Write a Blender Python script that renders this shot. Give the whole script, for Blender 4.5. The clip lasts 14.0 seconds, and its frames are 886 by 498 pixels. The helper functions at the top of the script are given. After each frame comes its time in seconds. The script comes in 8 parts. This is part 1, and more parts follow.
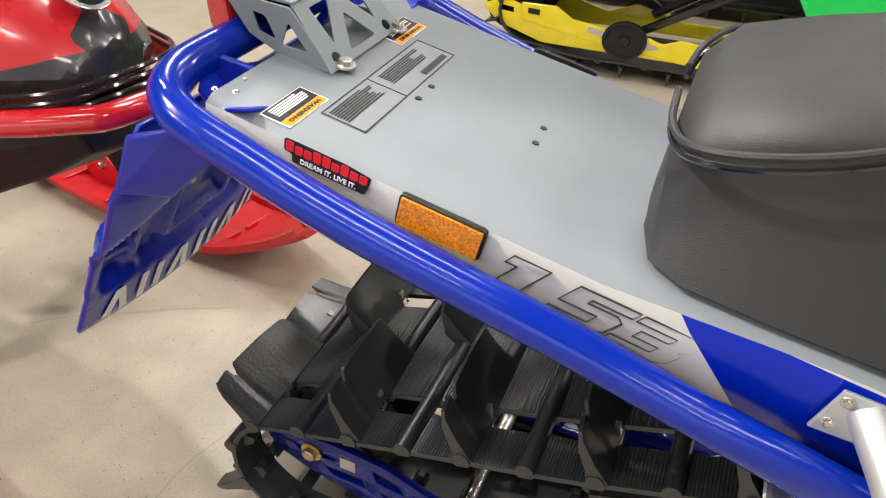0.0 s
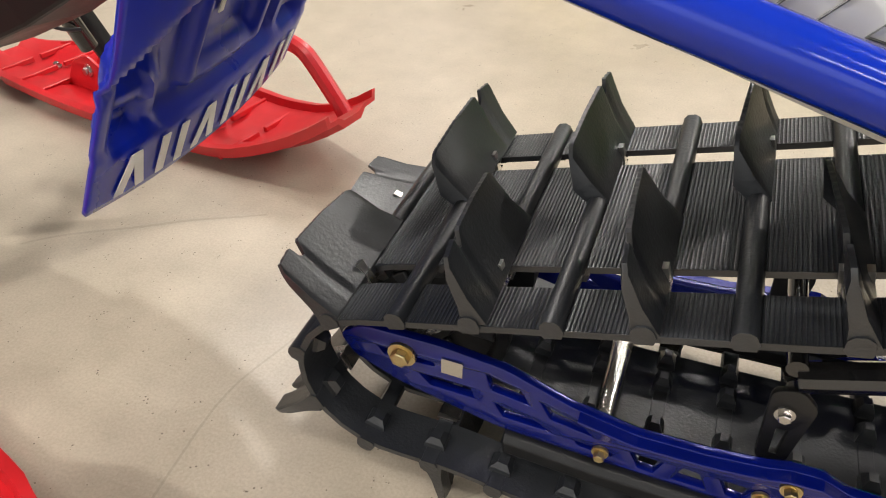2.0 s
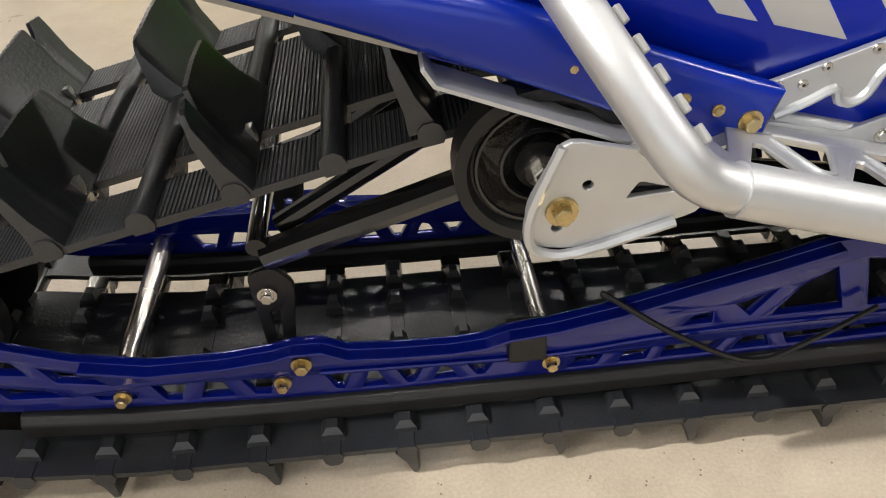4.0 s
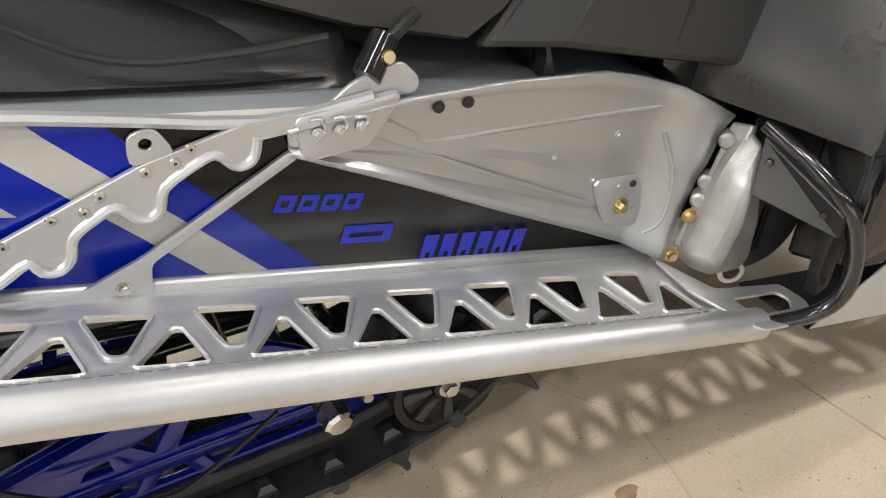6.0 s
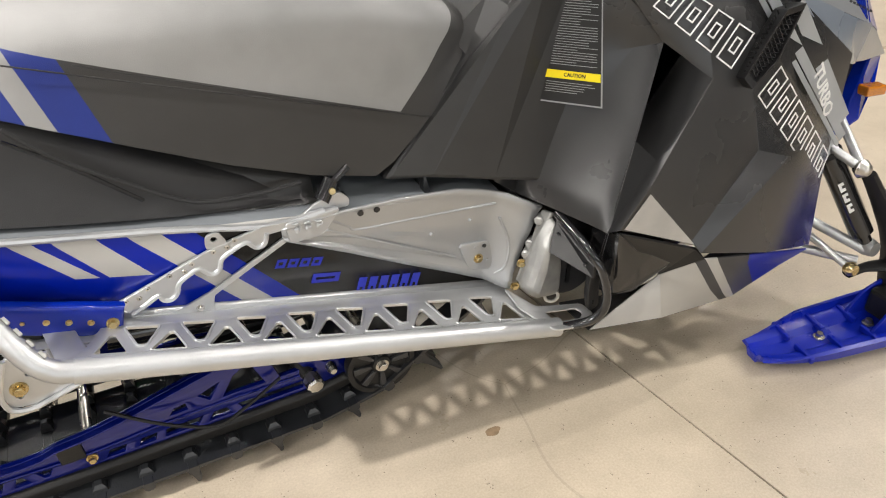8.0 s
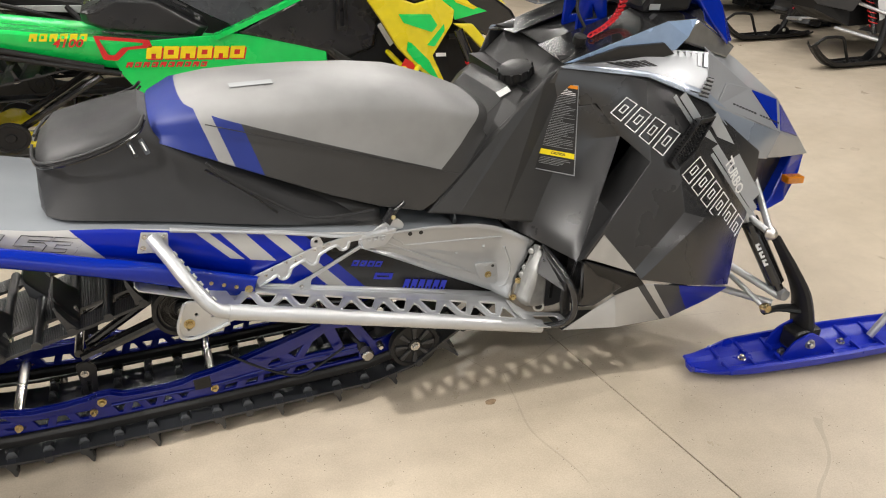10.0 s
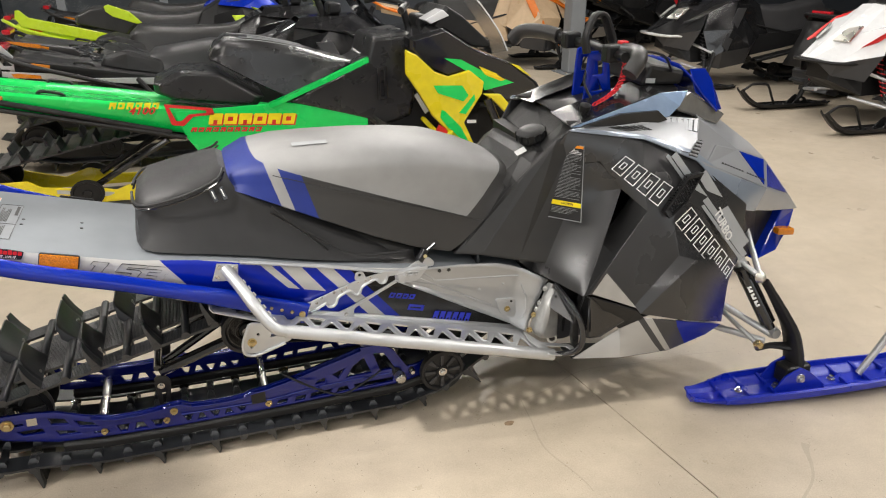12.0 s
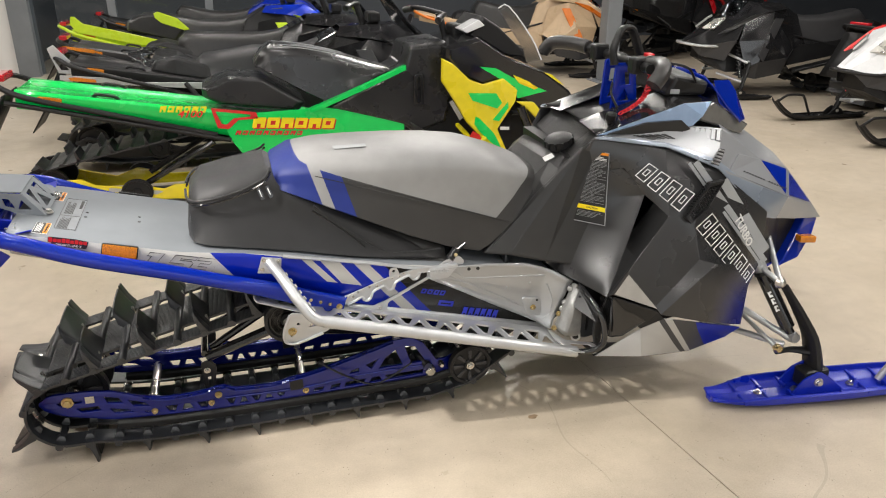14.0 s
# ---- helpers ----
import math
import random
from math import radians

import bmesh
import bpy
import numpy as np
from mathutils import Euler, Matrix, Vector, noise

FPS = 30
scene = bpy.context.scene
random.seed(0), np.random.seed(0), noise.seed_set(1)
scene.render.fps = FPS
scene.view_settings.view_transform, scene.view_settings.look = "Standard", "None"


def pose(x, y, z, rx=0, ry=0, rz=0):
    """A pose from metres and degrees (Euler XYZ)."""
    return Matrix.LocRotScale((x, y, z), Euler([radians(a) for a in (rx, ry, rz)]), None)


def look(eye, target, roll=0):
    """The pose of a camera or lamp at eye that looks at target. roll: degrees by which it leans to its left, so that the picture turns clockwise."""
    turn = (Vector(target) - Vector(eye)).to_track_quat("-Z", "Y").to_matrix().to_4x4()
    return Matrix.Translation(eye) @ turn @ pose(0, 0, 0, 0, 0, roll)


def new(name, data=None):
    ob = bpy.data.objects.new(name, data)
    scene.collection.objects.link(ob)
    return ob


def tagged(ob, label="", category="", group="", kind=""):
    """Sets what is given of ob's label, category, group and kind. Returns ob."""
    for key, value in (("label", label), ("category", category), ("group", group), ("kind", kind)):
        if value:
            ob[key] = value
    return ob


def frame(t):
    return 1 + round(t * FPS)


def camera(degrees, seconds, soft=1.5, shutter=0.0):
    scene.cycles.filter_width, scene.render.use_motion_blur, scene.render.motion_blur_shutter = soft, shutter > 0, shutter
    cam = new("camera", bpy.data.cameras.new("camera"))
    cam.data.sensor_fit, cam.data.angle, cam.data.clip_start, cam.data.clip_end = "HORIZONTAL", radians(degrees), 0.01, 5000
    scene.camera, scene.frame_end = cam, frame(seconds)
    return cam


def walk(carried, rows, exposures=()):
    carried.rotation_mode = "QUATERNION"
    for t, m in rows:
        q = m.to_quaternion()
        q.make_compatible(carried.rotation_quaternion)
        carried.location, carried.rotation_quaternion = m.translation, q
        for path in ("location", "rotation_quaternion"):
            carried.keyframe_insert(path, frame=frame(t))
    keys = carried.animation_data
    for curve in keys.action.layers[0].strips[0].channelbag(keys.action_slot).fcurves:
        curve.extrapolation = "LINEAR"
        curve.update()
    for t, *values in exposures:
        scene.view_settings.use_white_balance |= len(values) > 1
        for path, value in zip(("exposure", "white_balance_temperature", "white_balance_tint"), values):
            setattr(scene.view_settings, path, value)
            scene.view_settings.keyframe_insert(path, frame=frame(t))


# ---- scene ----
cam = camera(62.0, 14.0, soft=1.1)
PATH = [
    (0, (0.6653, -0.7490, 1.0268), (0.0169, 0.7827, -0.0837), 1.45),
    (0.5, (0.5985, -0.7713, 1.0097), (-0.1240, 0.7255, -0.1028), 1.02),
    (1, (0.5479, -0.7252, 0.9178), (-0.1893, 0.7386, -0.2283), 0.29),
    (1.5, (0.5124, -0.6836, 0.8354), (-0.1782, 0.7792, -0.3408), -0.40),
    (2, (0.4773, -0.6795, 0.7762), (-0.1147, 0.8008, -0.4313), -0.94),
    (2.2, (0.4843, -0.6825, 0.7477), (-0.0547, 0.8092, -0.4705), -1.18),
    (4.3, (0.8011, -0.7070, 0.6898), (1.0461, 0.8809, -0.5013), -1.53),
    (4.5, (0.8429, -0.7130, 0.6929), (1.1686, 0.8697, -0.4857), -1.29),
    (5, (0.9531, -0.7271, 0.7049), (1.4442, 0.8289, -0.4517), -1.43),
    (5.5, (1.0641, -0.7340, 0.7172), (1.6981, 0.7844, -0.4198), -1.03),
    (6, (1.1490, -0.7429, 0.7521), (1.8826, 0.7413, -0.3699), -0.85),
    (6.5, (1.1779, -0.7873, 0.8516), (1.9897, 0.6572, -0.2684), -0.73),
    (7, (1.1393, -0.9238, 0.9691), (1.9359, 0.5305, -0.1490), -1.59),
    (7.5, (1.1139, -1.0847, 1.0565), (1.8573, 0.3981, -0.0610), -2.17),
    (8, (1.0907, -1.2268, 1.1068), (1.7900, 0.2978, 0.0174), -1.96),
    (10.5, (0.8425, -1.8803, 1.3450), (1.4888, -0.2033, 0.4676), 0.86),
    (11, (0.8232, -1.9627, 1.3567), (1.4627, -0.2588, 0.5274), 0.77),
    (11.5, (0.8057, -2.0185, 1.3705), (1.4282, -0.2926, 0.5743), 0.50),
    (12, (0.7924, -2.0670, 1.3785), (1.3839, -0.3172, 0.6113), 0.15),
    (12.5, (0.7831, -2.1031, 1.3871), (1.3481, -0.3382, 0.6348), -0.01),
    (13, (0.7739, -2.1547, 1.3972), (1.3082, -0.3749, 0.6577), -0.06),
    (13.5, (0.7575, -2.1732, 1.3991), (1.2780, -0.3891, 0.6601), 0.16),
    (14, (0.7635, -2.1847, 1.4060), (1.2713, -0.4025, 0.6537), 0.28),
]
walk(cam, [(t, look(eye, target, roll)) for t, eye, target, roll in PATH], [(0, 0.15), (2.2, 0.2), (4.3, -0.06), (6.2, 0.06), (7.0, 0.15), (8.2, 0.06), (10.3, -0.06), (14, -0.06)])

# ---- light ----
world = bpy.data.worlds.new("showroom")
world.use_nodes = True
world.node_tree.nodes["Background"].inputs[0].default_value = (1.0, 0.97, 0.94, 1)
world.node_tree.nodes["Background"].inputs[1].default_value = 0.08
scene.world = world
scene.view_settings.exposure = 0.0


def area_lamp(name, eye, target, power, sx, sy, colour):
    data = bpy.data.lights.new(name, "AREA")
    data.shape, data.size, data.size_y, data.energy, data.color = "RECTANGLE", sx, sy, power, colour
    ob = new(name, data)
    ob.matrix_world = look(eye, target)
    return ob


WARM = (1.0, 0.955, 0.90)
# narrow track spot that throws the shadow of the running board
beam = bpy.data.lights.new("track_spot", "SPOT")
beam.energy, beam.spot_size, beam.spot_blend, beam.shadow_soft_size, beam.color = 620, radians(17), 0.45, 0.05, WARM
new("track_spot", beam).matrix_world = look((-1.6, -0.70, 3.05), (1.30, -0.22, 0.10))
# further unseen spots; the one at (-2.4, -2.4) is added to brighten the floor
for eye, aim, power in (((-1.6, 1.9, 3.05), (-0.3, 0.3, 0.3), 36), ((-2.4, -2.4, 3.05), (-0.3, -0.5, 0.0), 55), ((4.4, -0.7, 3.05), (2.6, -0.2, 0.4), 36), ((4.4, 2.6, 3.05), (3.4, 2.8, 0.4), 40), ((3.0, 5.0, 3.05), (1.6, 3.0, 0.6), 50)):
    area_lamp("track_spot", eye, aim, power, 0.10, 0.10, WARM)
# broad soft fill from the south, set in added, unseen window openings
area_lamp("south_fill", (0.9, -6.85, 1.75), (0.9, 0.0, 1.2), 80, 7.0, 2.3, (0.93, 0.97, 1.0))
# rows of ceiling fixtures
for i in range(4):
    for j in range(5):
        lx, ly = -2.4 + 2.9 * i, -4.4 + 2.7 * j
        area_lamp("ceiling_lamp", (lx, ly, 3.9), (lx, ly, 0), 34, 1.2, 0.22, WARM)


# ---- materials ----
def nodes_of(name):
    m = bpy.data.materials.new(name)
    m.use_nodes = True
    nt = m.node_tree
    return m, nt, nt.nodes["Principled BSDF"]


def mat(name, col, rough=0.5, metal=0.0, coat=0.0, var=0.08, scale=25.0, bump=0.0, bscale=250.0, layers=(), smudge=0.08, coord="Object", spec=0.5, fade=None):
    """A painted, moulded or metal surface. layers: (colour, half-planes (a, b, c) with a*x + b*z > c), a paint scheme cut along straight lines."""
    m, nt, bs = nodes_of(name)
    N, K = nt.nodes.new, nt.links.new
    tc = N("ShaderNodeTexCoord")
    no = N("ShaderNodeTexNoise")
    no.inputs["Scale"].default_value = scale
    no.inputs["Detail"].default_value = 5
    K(tc.outputs[coord], no.inputs["Vector"])
    out = None
    base = N("ShaderNodeRGB")
    base.outputs[0].default_value = (*col, 1)
    out = base.outputs[0]
    if layers:
        sep = N("ShaderNodeSeparateXYZ")
        K(tc.outputs["Object"], sep.inputs[0])
        for c, planes in layers:
            mask = None
            for a, b, k in planes:
                m1 = N("ShaderNodeMath"); m1.operation = "MULTIPLY"; m1.inputs[1].default_value = a
                K(sep.outputs["X"], m1.inputs[0])
                m2 = N("ShaderNodeMath"); m2.operation = "MULTIPLY_ADD"; m2.inputs[1].default_value = b
                K(sep.outputs["Z"], m2.inputs[0]); K(m1.outputs[0], m2.inputs[2])
                g = N("ShaderNodeMath"); g.operation = "GREATER_THAN"; g.inputs[1].default_value = k
                K(m2.outputs[0], g.inputs[0])
                if mask is None:
                    mask = g.outputs[0]
                else:
                    p = N("ShaderNodeMath"); p.operation = "MULTIPLY"
                    K(mask, p.inputs[0]); K(g.outputs[0], p.inputs[1]); mask = p.outputs[0]
            mx = N("ShaderNodeMix"); mx.data_type = "RGBA"
            K(mask, mx.inputs[0]); K(out, mx.inputs[6]); mx.inputs[7].default_value = (*c, 1)
            out = mx.outputs[2]
    if fade:
        # a printed colour that fades in towards the front and downwards
        c, x0, x1, z0, z1 = fade
        sp = N("ShaderNodeSeparateXYZ")
        K(tc.outputs["Object"], sp.inputs[0])
        fx, fz, both = N("ShaderNodeMapRange"), N("ShaderNodeMapRange"), N("ShaderNodeMath")
        fx.interpolation_type = fz.interpolation_type = "SMOOTHSTEP"
        fx.inputs[1].default_value, fx.inputs[2].default_value = x0, x1
        fz.inputs[1].default_value, fz.inputs[2].default_value = z0, z1
        fz.inputs[3].default_value, fz.inputs[4].default_value = 1, 0
        K(sp.outputs["X"], fx.inputs[0]); K(sp.outputs["Z"], fz.inputs[0])
        both.operation = "MULTIPLY"
        K(fx.outputs[0], both.inputs[0]); K(fz.outputs[0], both.inputs[1])
        mf = N("ShaderNodeMix"); mf.data_type = "RGBA"
        K(both.outputs[0], mf.inputs[0]); K(out, mf.inputs[6]); mf.inputs[7].default_value = (*c, 1)
        out = mf.outputs[2]
    mr = N("ShaderNodeMapRange")
    mr.inputs[1].default_value, mr.inputs[2].default_value = 0.3, 0.7
    mr.inputs[3].default_value, mr.inputs[4].default_value = 1 - var, 1 + var
    K(no.outputs[0], mr.inputs[0])
    mul = N("ShaderNodeMix"); mul.data_type, mul.blend_type = "RGBA", "MULTIPLY"
    mul.inputs[0].default_value = 1
    K(out, mul.inputs[6]); K(mr.outputs[0], mul.inputs[7])
    K(mul.outputs[2], bs.inputs["Base Color"])
    n2 = N("ShaderNodeTexNoise")
    n2.inputs["Scale"].default_value = scale * 0.35
    n2.inputs["Detail"].default_value = 6
    K(tc.outputs[coord], n2.inputs["Vector"])
    m3 = N("ShaderNodeMapRange")
    m3.inputs[1].default_value, m3.inputs[2].default_value = 0.35, 0.7
    m3.inputs[3].default_value, m3.inputs[4].default_value = max(0.02, rough - smudge), min(1, rough + smudge)
    K(n2.outputs[0], m3.inputs[0]); K(m3.outputs[0], bs.inputs["Roughness"])
    bs.inputs["Metallic"].default_value = metal
    bs.inputs["Coat Weight"].default_value = coat
    bs.inputs["Coat Roughness"].default_value = 0.06
    bs.inputs["Specular IOR Level"].default_value = spec
    if bump:
        n3 = N("ShaderNodeTexNoise")
        n3.inputs["Scale"].default_value = bscale
        n3.inputs["Detail"].default_value = 3
        K(tc.outputs[coord], n3.inputs["Vector"])
        b = N("ShaderNodeBump")
        b.inputs["Strength"].default_value, b.inputs["Distance"].default_value = bump, 0.002
        K(n3.outputs[0], b.inputs["Height"]); K(b.outputs[0], bs.inputs["Normal"])
    return m


def concrete(name):
    m, nt, bs = nodes_of(name)
    N, K = nt.nodes.new, nt.links.new
    tc = N("ShaderNodeTexCoord")

    def noise_at(scale, detail=6.0, rough=0.6):
        n = N("ShaderNodeTexNoise")
        n.inputs["Scale"].default_value, n.inputs["Detail"].default_value, n.inputs["Roughness"].default_value = scale, detail, rough
        K(tc.outputs["Object"], n.inputs["Vector"])
        return n.outputs[0]

    def ramp(src, a, b, ca, cb):
        r = N("ShaderNodeValToRGB")
        r.color_ramp.elements[0].position, r.color_ramp.elements[1].position = a, b
        r.color_ramp.elements[0].color, r.color_ramp.elements[1].color = (*ca, 1), (*cb, 1)
        K(src, r.inputs[0])
        return r.outputs[0]

    def mixed(fac, a, b, mode="MIX"):
        x = N("ShaderNodeMix"); x.data_type, x.blend_type = "RGBA", mode
        if isinstance(fac, float):
            x.inputs[0].default_value = fac
        else:
            K(fac, x.inputs[0])
        K(a, x.inputs[6]); K(b, x.inputs[7])
        return x.outputs[2]

    big = ramp(noise_at(1.1), 0.3, 0.75, (0.45, 0.385, 0.297), (0.572, 0.495, 0.395))
    mid = ramp(noise_at(9.0, 8.0, 0.7), 0.25, 0.8, (0.84, 0.84, 0.83), (1.08, 1.08, 1.08))
    fine = ramp(noise_at(230.0, 3.0), 0.3, 0.7, (0.88, 0.87, 0.86), (1.06, 1.06, 1.06))
    col = mixed(1.0, mixed(1.0, big, mid, "MULTIPLY"), fine, "MULTIPLY")
    vo = N("ShaderNodeTexVoronoi")
    vo.inputs["Scale"].default_value = 150
    K(tc.outputs["Object"], vo.inputs["Vector"])
    speck = N("ShaderNodeMath"); speck.operation = "LESS_THAN"; speck.inputs[1].default_value = 0.2
    K(vo.outputs["Distance"], speck.inputs[0])
    sel = N("ShaderNodeMath"); sel.operation = "GREATER_THAN"; sel.inputs[1].default_value = 0.63
    K(noise_at(33.0, 2.0), sel.inputs[0])
    both = N("ShaderNodeMath"); both.operation = "MULTIPLY"
    K(speck.outputs[0], both.inputs[0]); K(sel.outputs[0], both.inputs[1])
    dark = N("ShaderNodeRGB"); dark.outputs[0].default_value = (0.16, 0.13, 0.10, 1)
    col = mixed(both.outputs[0], col, dark.outputs[0])
    wx = N("ShaderNodeMix"); wx.data_type = "VECTOR"
    wn = N("ShaderNodeTexNoise"); wn.inputs["Scale"].default_value = 0.9
    K(tc.outputs["Object"], wn.inputs["Vector"])
    wx.inputs[0].default_value = 0.35
    K(tc.outputs["Object"], wx.inputs[4]); K(wn.outputs["Color"], wx.inputs[5])
    cr = N("ShaderNodeTexVoronoi"); cr.feature = "DISTANCE_TO_EDGE"; cr.inputs["Scale"].default_value = 1.3
    K(wx.outputs[1], cr.inputs["Vector"])
    hair = N("ShaderNodeMath"); hair.operation = "LESS_THAN"; hair.inputs[1].default_value = 0.0012
    K(cr.outputs["Distance"], hair.inputs[0])
    hs = N("ShaderNodeMath"); hs.operation = "GREATER_THAN"; hs.inputs[1].default_value = 0.52
    K(noise_at(1.7, 3.0), hs.inputs[0])
    hb = N("ShaderNodeMath"); hb.operation = "MULTIPLY"
    K(hair.outputs[0], hb.inputs[0]); K(hs.outputs[0], hb.inputs[1])
    hw = N("ShaderNodeMath"); hw.operation = "MULTIPLY"; hw.inputs[1].default_value = 0.22
    K(hb.outputs[0], hw.inputs[0])
    col = mixed(hw.outputs[0], col, dark.outputs[0])
    K(col, bs.inputs["Base Color"])
    K(ramp(noise_at(5.0), 0.3, 0.7, (0.26, 0.26, 0.26), (0.45, 0.45, 0.45)), bs.inputs["Roughness"])
    b = N("ShaderNodeBump"); b.inputs["Strength"].default_value, b.inputs["Distance"].default_value = 0.25, 0.001
    K(noise_at(160.0, 4.0), b.inputs["Height"]); K(b.outputs[0], bs.inputs["Normal"])
    return m


def glass(name, col=(0.9, 0.9, 0.9), rough=0.03):
    m, nt, bs = nodes_of(name)
    bs.inputs["Base Color"].default_value = (*col, 1)
    bs.inputs["Transmission Weight"].default_value = 1
    bs.inputs["Roughness"].default_value = rough
    bs.inputs["IOR"].default_value = 1.3
    return m


BLUE_C = (0.001, 0.014, 0.33)
SILVER_C = (0.40, 0.42, 0.44)
BLUE = mat("blue_gloss", (0.001, 0.017, 0.28), 0.20, 0.0, 0.2, 0.05, spec=0.35)
# anodised blue, its colour lowered further for the deep shade under the sled
BLUE_DARK = mat("blue_anodised", (0.0012, 0.007, 0.165), 0.17, 0.3, 0.45, 0.08)
BLUE_PLASTIC = mat("blue_plastic", (0.002, 0.016, 0.36), 0.34, 0.0, 0.15, 0.06)
SILVER = mat("brushed_aluminium", (0.56, 0.57, 0.58), 0.46, 0.8, 0.0, 0.06, 18, 0.06, 400)
SILVER_PAINT = mat("silver_satin_paint", SILVER_C, 0.42, 0.35, 0.1, 0.05, 12)
CAST = mat("cast_aluminium", (0.36, 0.36, 0.35), 0.5, 0.7, 0.0, 0.12, 40, 0.12, 300)
STEEL = mat("zinc_steel", (0.62, 0.60, 0.56), 0.28, 1.0, 0.0, 0.06)
GOLD = mat("gold_zinc", (0.58, 0.46, 0.24), 0.3, 1.0, 0.0, 0.1, 80)
RUBBER = mat("rubber_track", (0.014, 0.0155, 0.018), 0.40, 0.0, 0.0, 0.25, 30, 0.25, 260, spec=0.75)
BLACK = mat("black_plastic", (0.010, 0.010, 0.0105), 0.42, 0.0, 0.0, 0.15, 30, 0.15, 500, spec=0.35)
BLACK_GLOSS = mat("black_gloss", (0.012, 0.012, 0.013), 0.15, 0.0, 0.6, 0.1)
VINYL = mat("black_vinyl", (0.024, 0.0235, 0.023), 0.36, 0.0, 0.15, 0.12, 30, 0.2, 700, spec=0.5)
CHAR = mat("charcoal_panel", (0.035, 0.035, 0.037), 0.40, 0.1, 0.05, 0.07, 14, 0.06, 800)
RED = mat("red_gloss", (0.55, 0.008, 0.015), 0.25, 0.0, 0.7, 0.06)
RED_PLASTIC = mat("red_plastic", (0.60, 0.012, 0.018), 0.38, 0.0, 0.15, 0.06)
GREEN = mat("green_gloss", (0.004, 0.66, 0.11), 0.25, 0.0, 0.6, 0.05)
YELLOW = mat("yellow_gloss", (0.80, 0.66, 0.015), 0.3, 0.0, 0.5, 0.06)
LIME = mat("lime_gloss", (0.55, 0.75, 0.02), 0.3, 0.0, 0.5, 0.06)
ORANGE = mat("orange_plastic", (0.75, 0.19, 0.01), 0.35, 0.0, 0.3, 0.06)
AMBER = mat("amber_lens", (0.62, 0.20, 0.004), 0.16, 0.0, 0.6, 0.45, 420, 0.9, 420)
AMBER_PAINT = mat("amber_print", (0.80, 0.27, 0.01), 0.4)
YELLOW_PAINT = mat("yellow_print", (0.88, 0.72, 0.01), 0.4)
WHITE = mat("white_print", (0.78, 0.78, 0.77), 0.4)
WHITE_GLOSS = mat("white_gloss", (0.75, 0.76, 0.77), 0.22, 0.0, 0.6, 0.03)
BLACK_PRINT = mat("black_print", (0.016, 0.016, 0.016), 0.4)
BLUE_PRINT = mat("blue_print", (0.012, 0.022, 0.38), 0.4)
RED_PRINT = mat("red_print", (0.62, 0.02, 0.02), 0.4)
GREY_PRINT = mat("grey_print", (0.35, 0.36, 0.37), 0.5)
TAN = mat("tan_gloss", (0.55, 0.40, 0.25), 0.35, 0.0, 0.4, 0.05)
SMOKE = glass("smoked_acrylic", (0.25, 0.26, 0.28), 0.05)
CLEAR = glass("clear_acrylic", (0.93, 0.95, 0.97), 0.05)
TAILRED = mat("red_lens", (0.5, 0.01, 0.02), 0.15, 0.0, 0.8, 0.2, 200, 0.3, 300)
WALLPAINT = mat("white_wall_paint", (0.78, 0.77, 0.75), 0.7, 0.0, 0.0, 0.03, 3, 0.1, 120)
DARKWALL = mat("dark_grey_wall_paint", (0.07, 0.08, 0.095), 0.6, 0.0, 0.0, 0.1, 2, 0.1, 90)
GREYSTEEL = mat("grey_painted_steel", (0.20, 0.215, 0.23), 0.45, 0.1, 0.0, 0.08, 5)
CEILMAT = mat("ceiling_paint", (0.16, 0.17, 0.19), 0.8, 0.0, 0.0, 0.04, 2)
FLOORMAT = concrete("polished_concrete")
JOINT = mat("joint_filler", (0.06, 0.05, 0.045), 0.8)


# ---- geometry helpers ----
def link_mesh(name, me, material, parent=None, label="", smooth=False, bevel=0.0, solid=0.0, sub=0, angle=35):
    for x in material if isinstance(material, (list, tuple)) else [material]:
        me.materials.append(x)
    ob = new(name, me)
    if smooth:
        me.polygons.foreach_set("use_smooth", [True] * len(me.polygons))
        me.set_sharp_from_angle(angle=radians(angle))
    if parent is not None:
        ob.parent = parent
    if label:
        ob["label"] = label
    if solid:
        s = ob.modifiers.new("solid", "SOLIDIFY"); s.thickness = solid; s.offset = 0
    if sub:
        s = ob.modifiers.new("sub", "SUBSURF"); s.levels = s.render_levels = sub
    if bevel:
        b = ob.modifiers.new("bevel", "BEVEL"); b.width, b.segments, b.limit_method, b.angle_limit = bevel, 2, "ANGLE", radians(25)
    return ob


def raw(verts, faces):
    me = bpy.data.meshes.new("m")
    me.from_pydata([tuple(v) for v in verts], [], faces)
    me.update()
    bm = bmesh.new()
    bm.from_mesh(me)
    bmesh.ops.delete(bm, geom=[v for v in bm.verts if not v.link_faces], context="VERTS")
    bmesh.ops.recalc_face_normals(bm, faces=bm.faces)
    bm.to_mesh(me)
    bm.free()
    return me


def join(*meshes):
    v, f = [], []
    for me in meshes:
        k = len(v)
        v += [tuple(x.co) for x in me.vertices]
        f += [tuple(i + k for i in p.vertices) for p in me.polygons]
    me = bpy.data.meshes.new("m")
    me.from_pydata(v, [], f)
    me.update()
    return me


def moved(me, m):
    me = me.copy()
    me.transform(m)
    if m.determinant() < 0:
        me.flip_normals()
    return me


FLIP = Matrix.Diagonal((1, -1, 1, 1))


def side(me, s):
    return moved(me, FLIP) if s > 0 else me


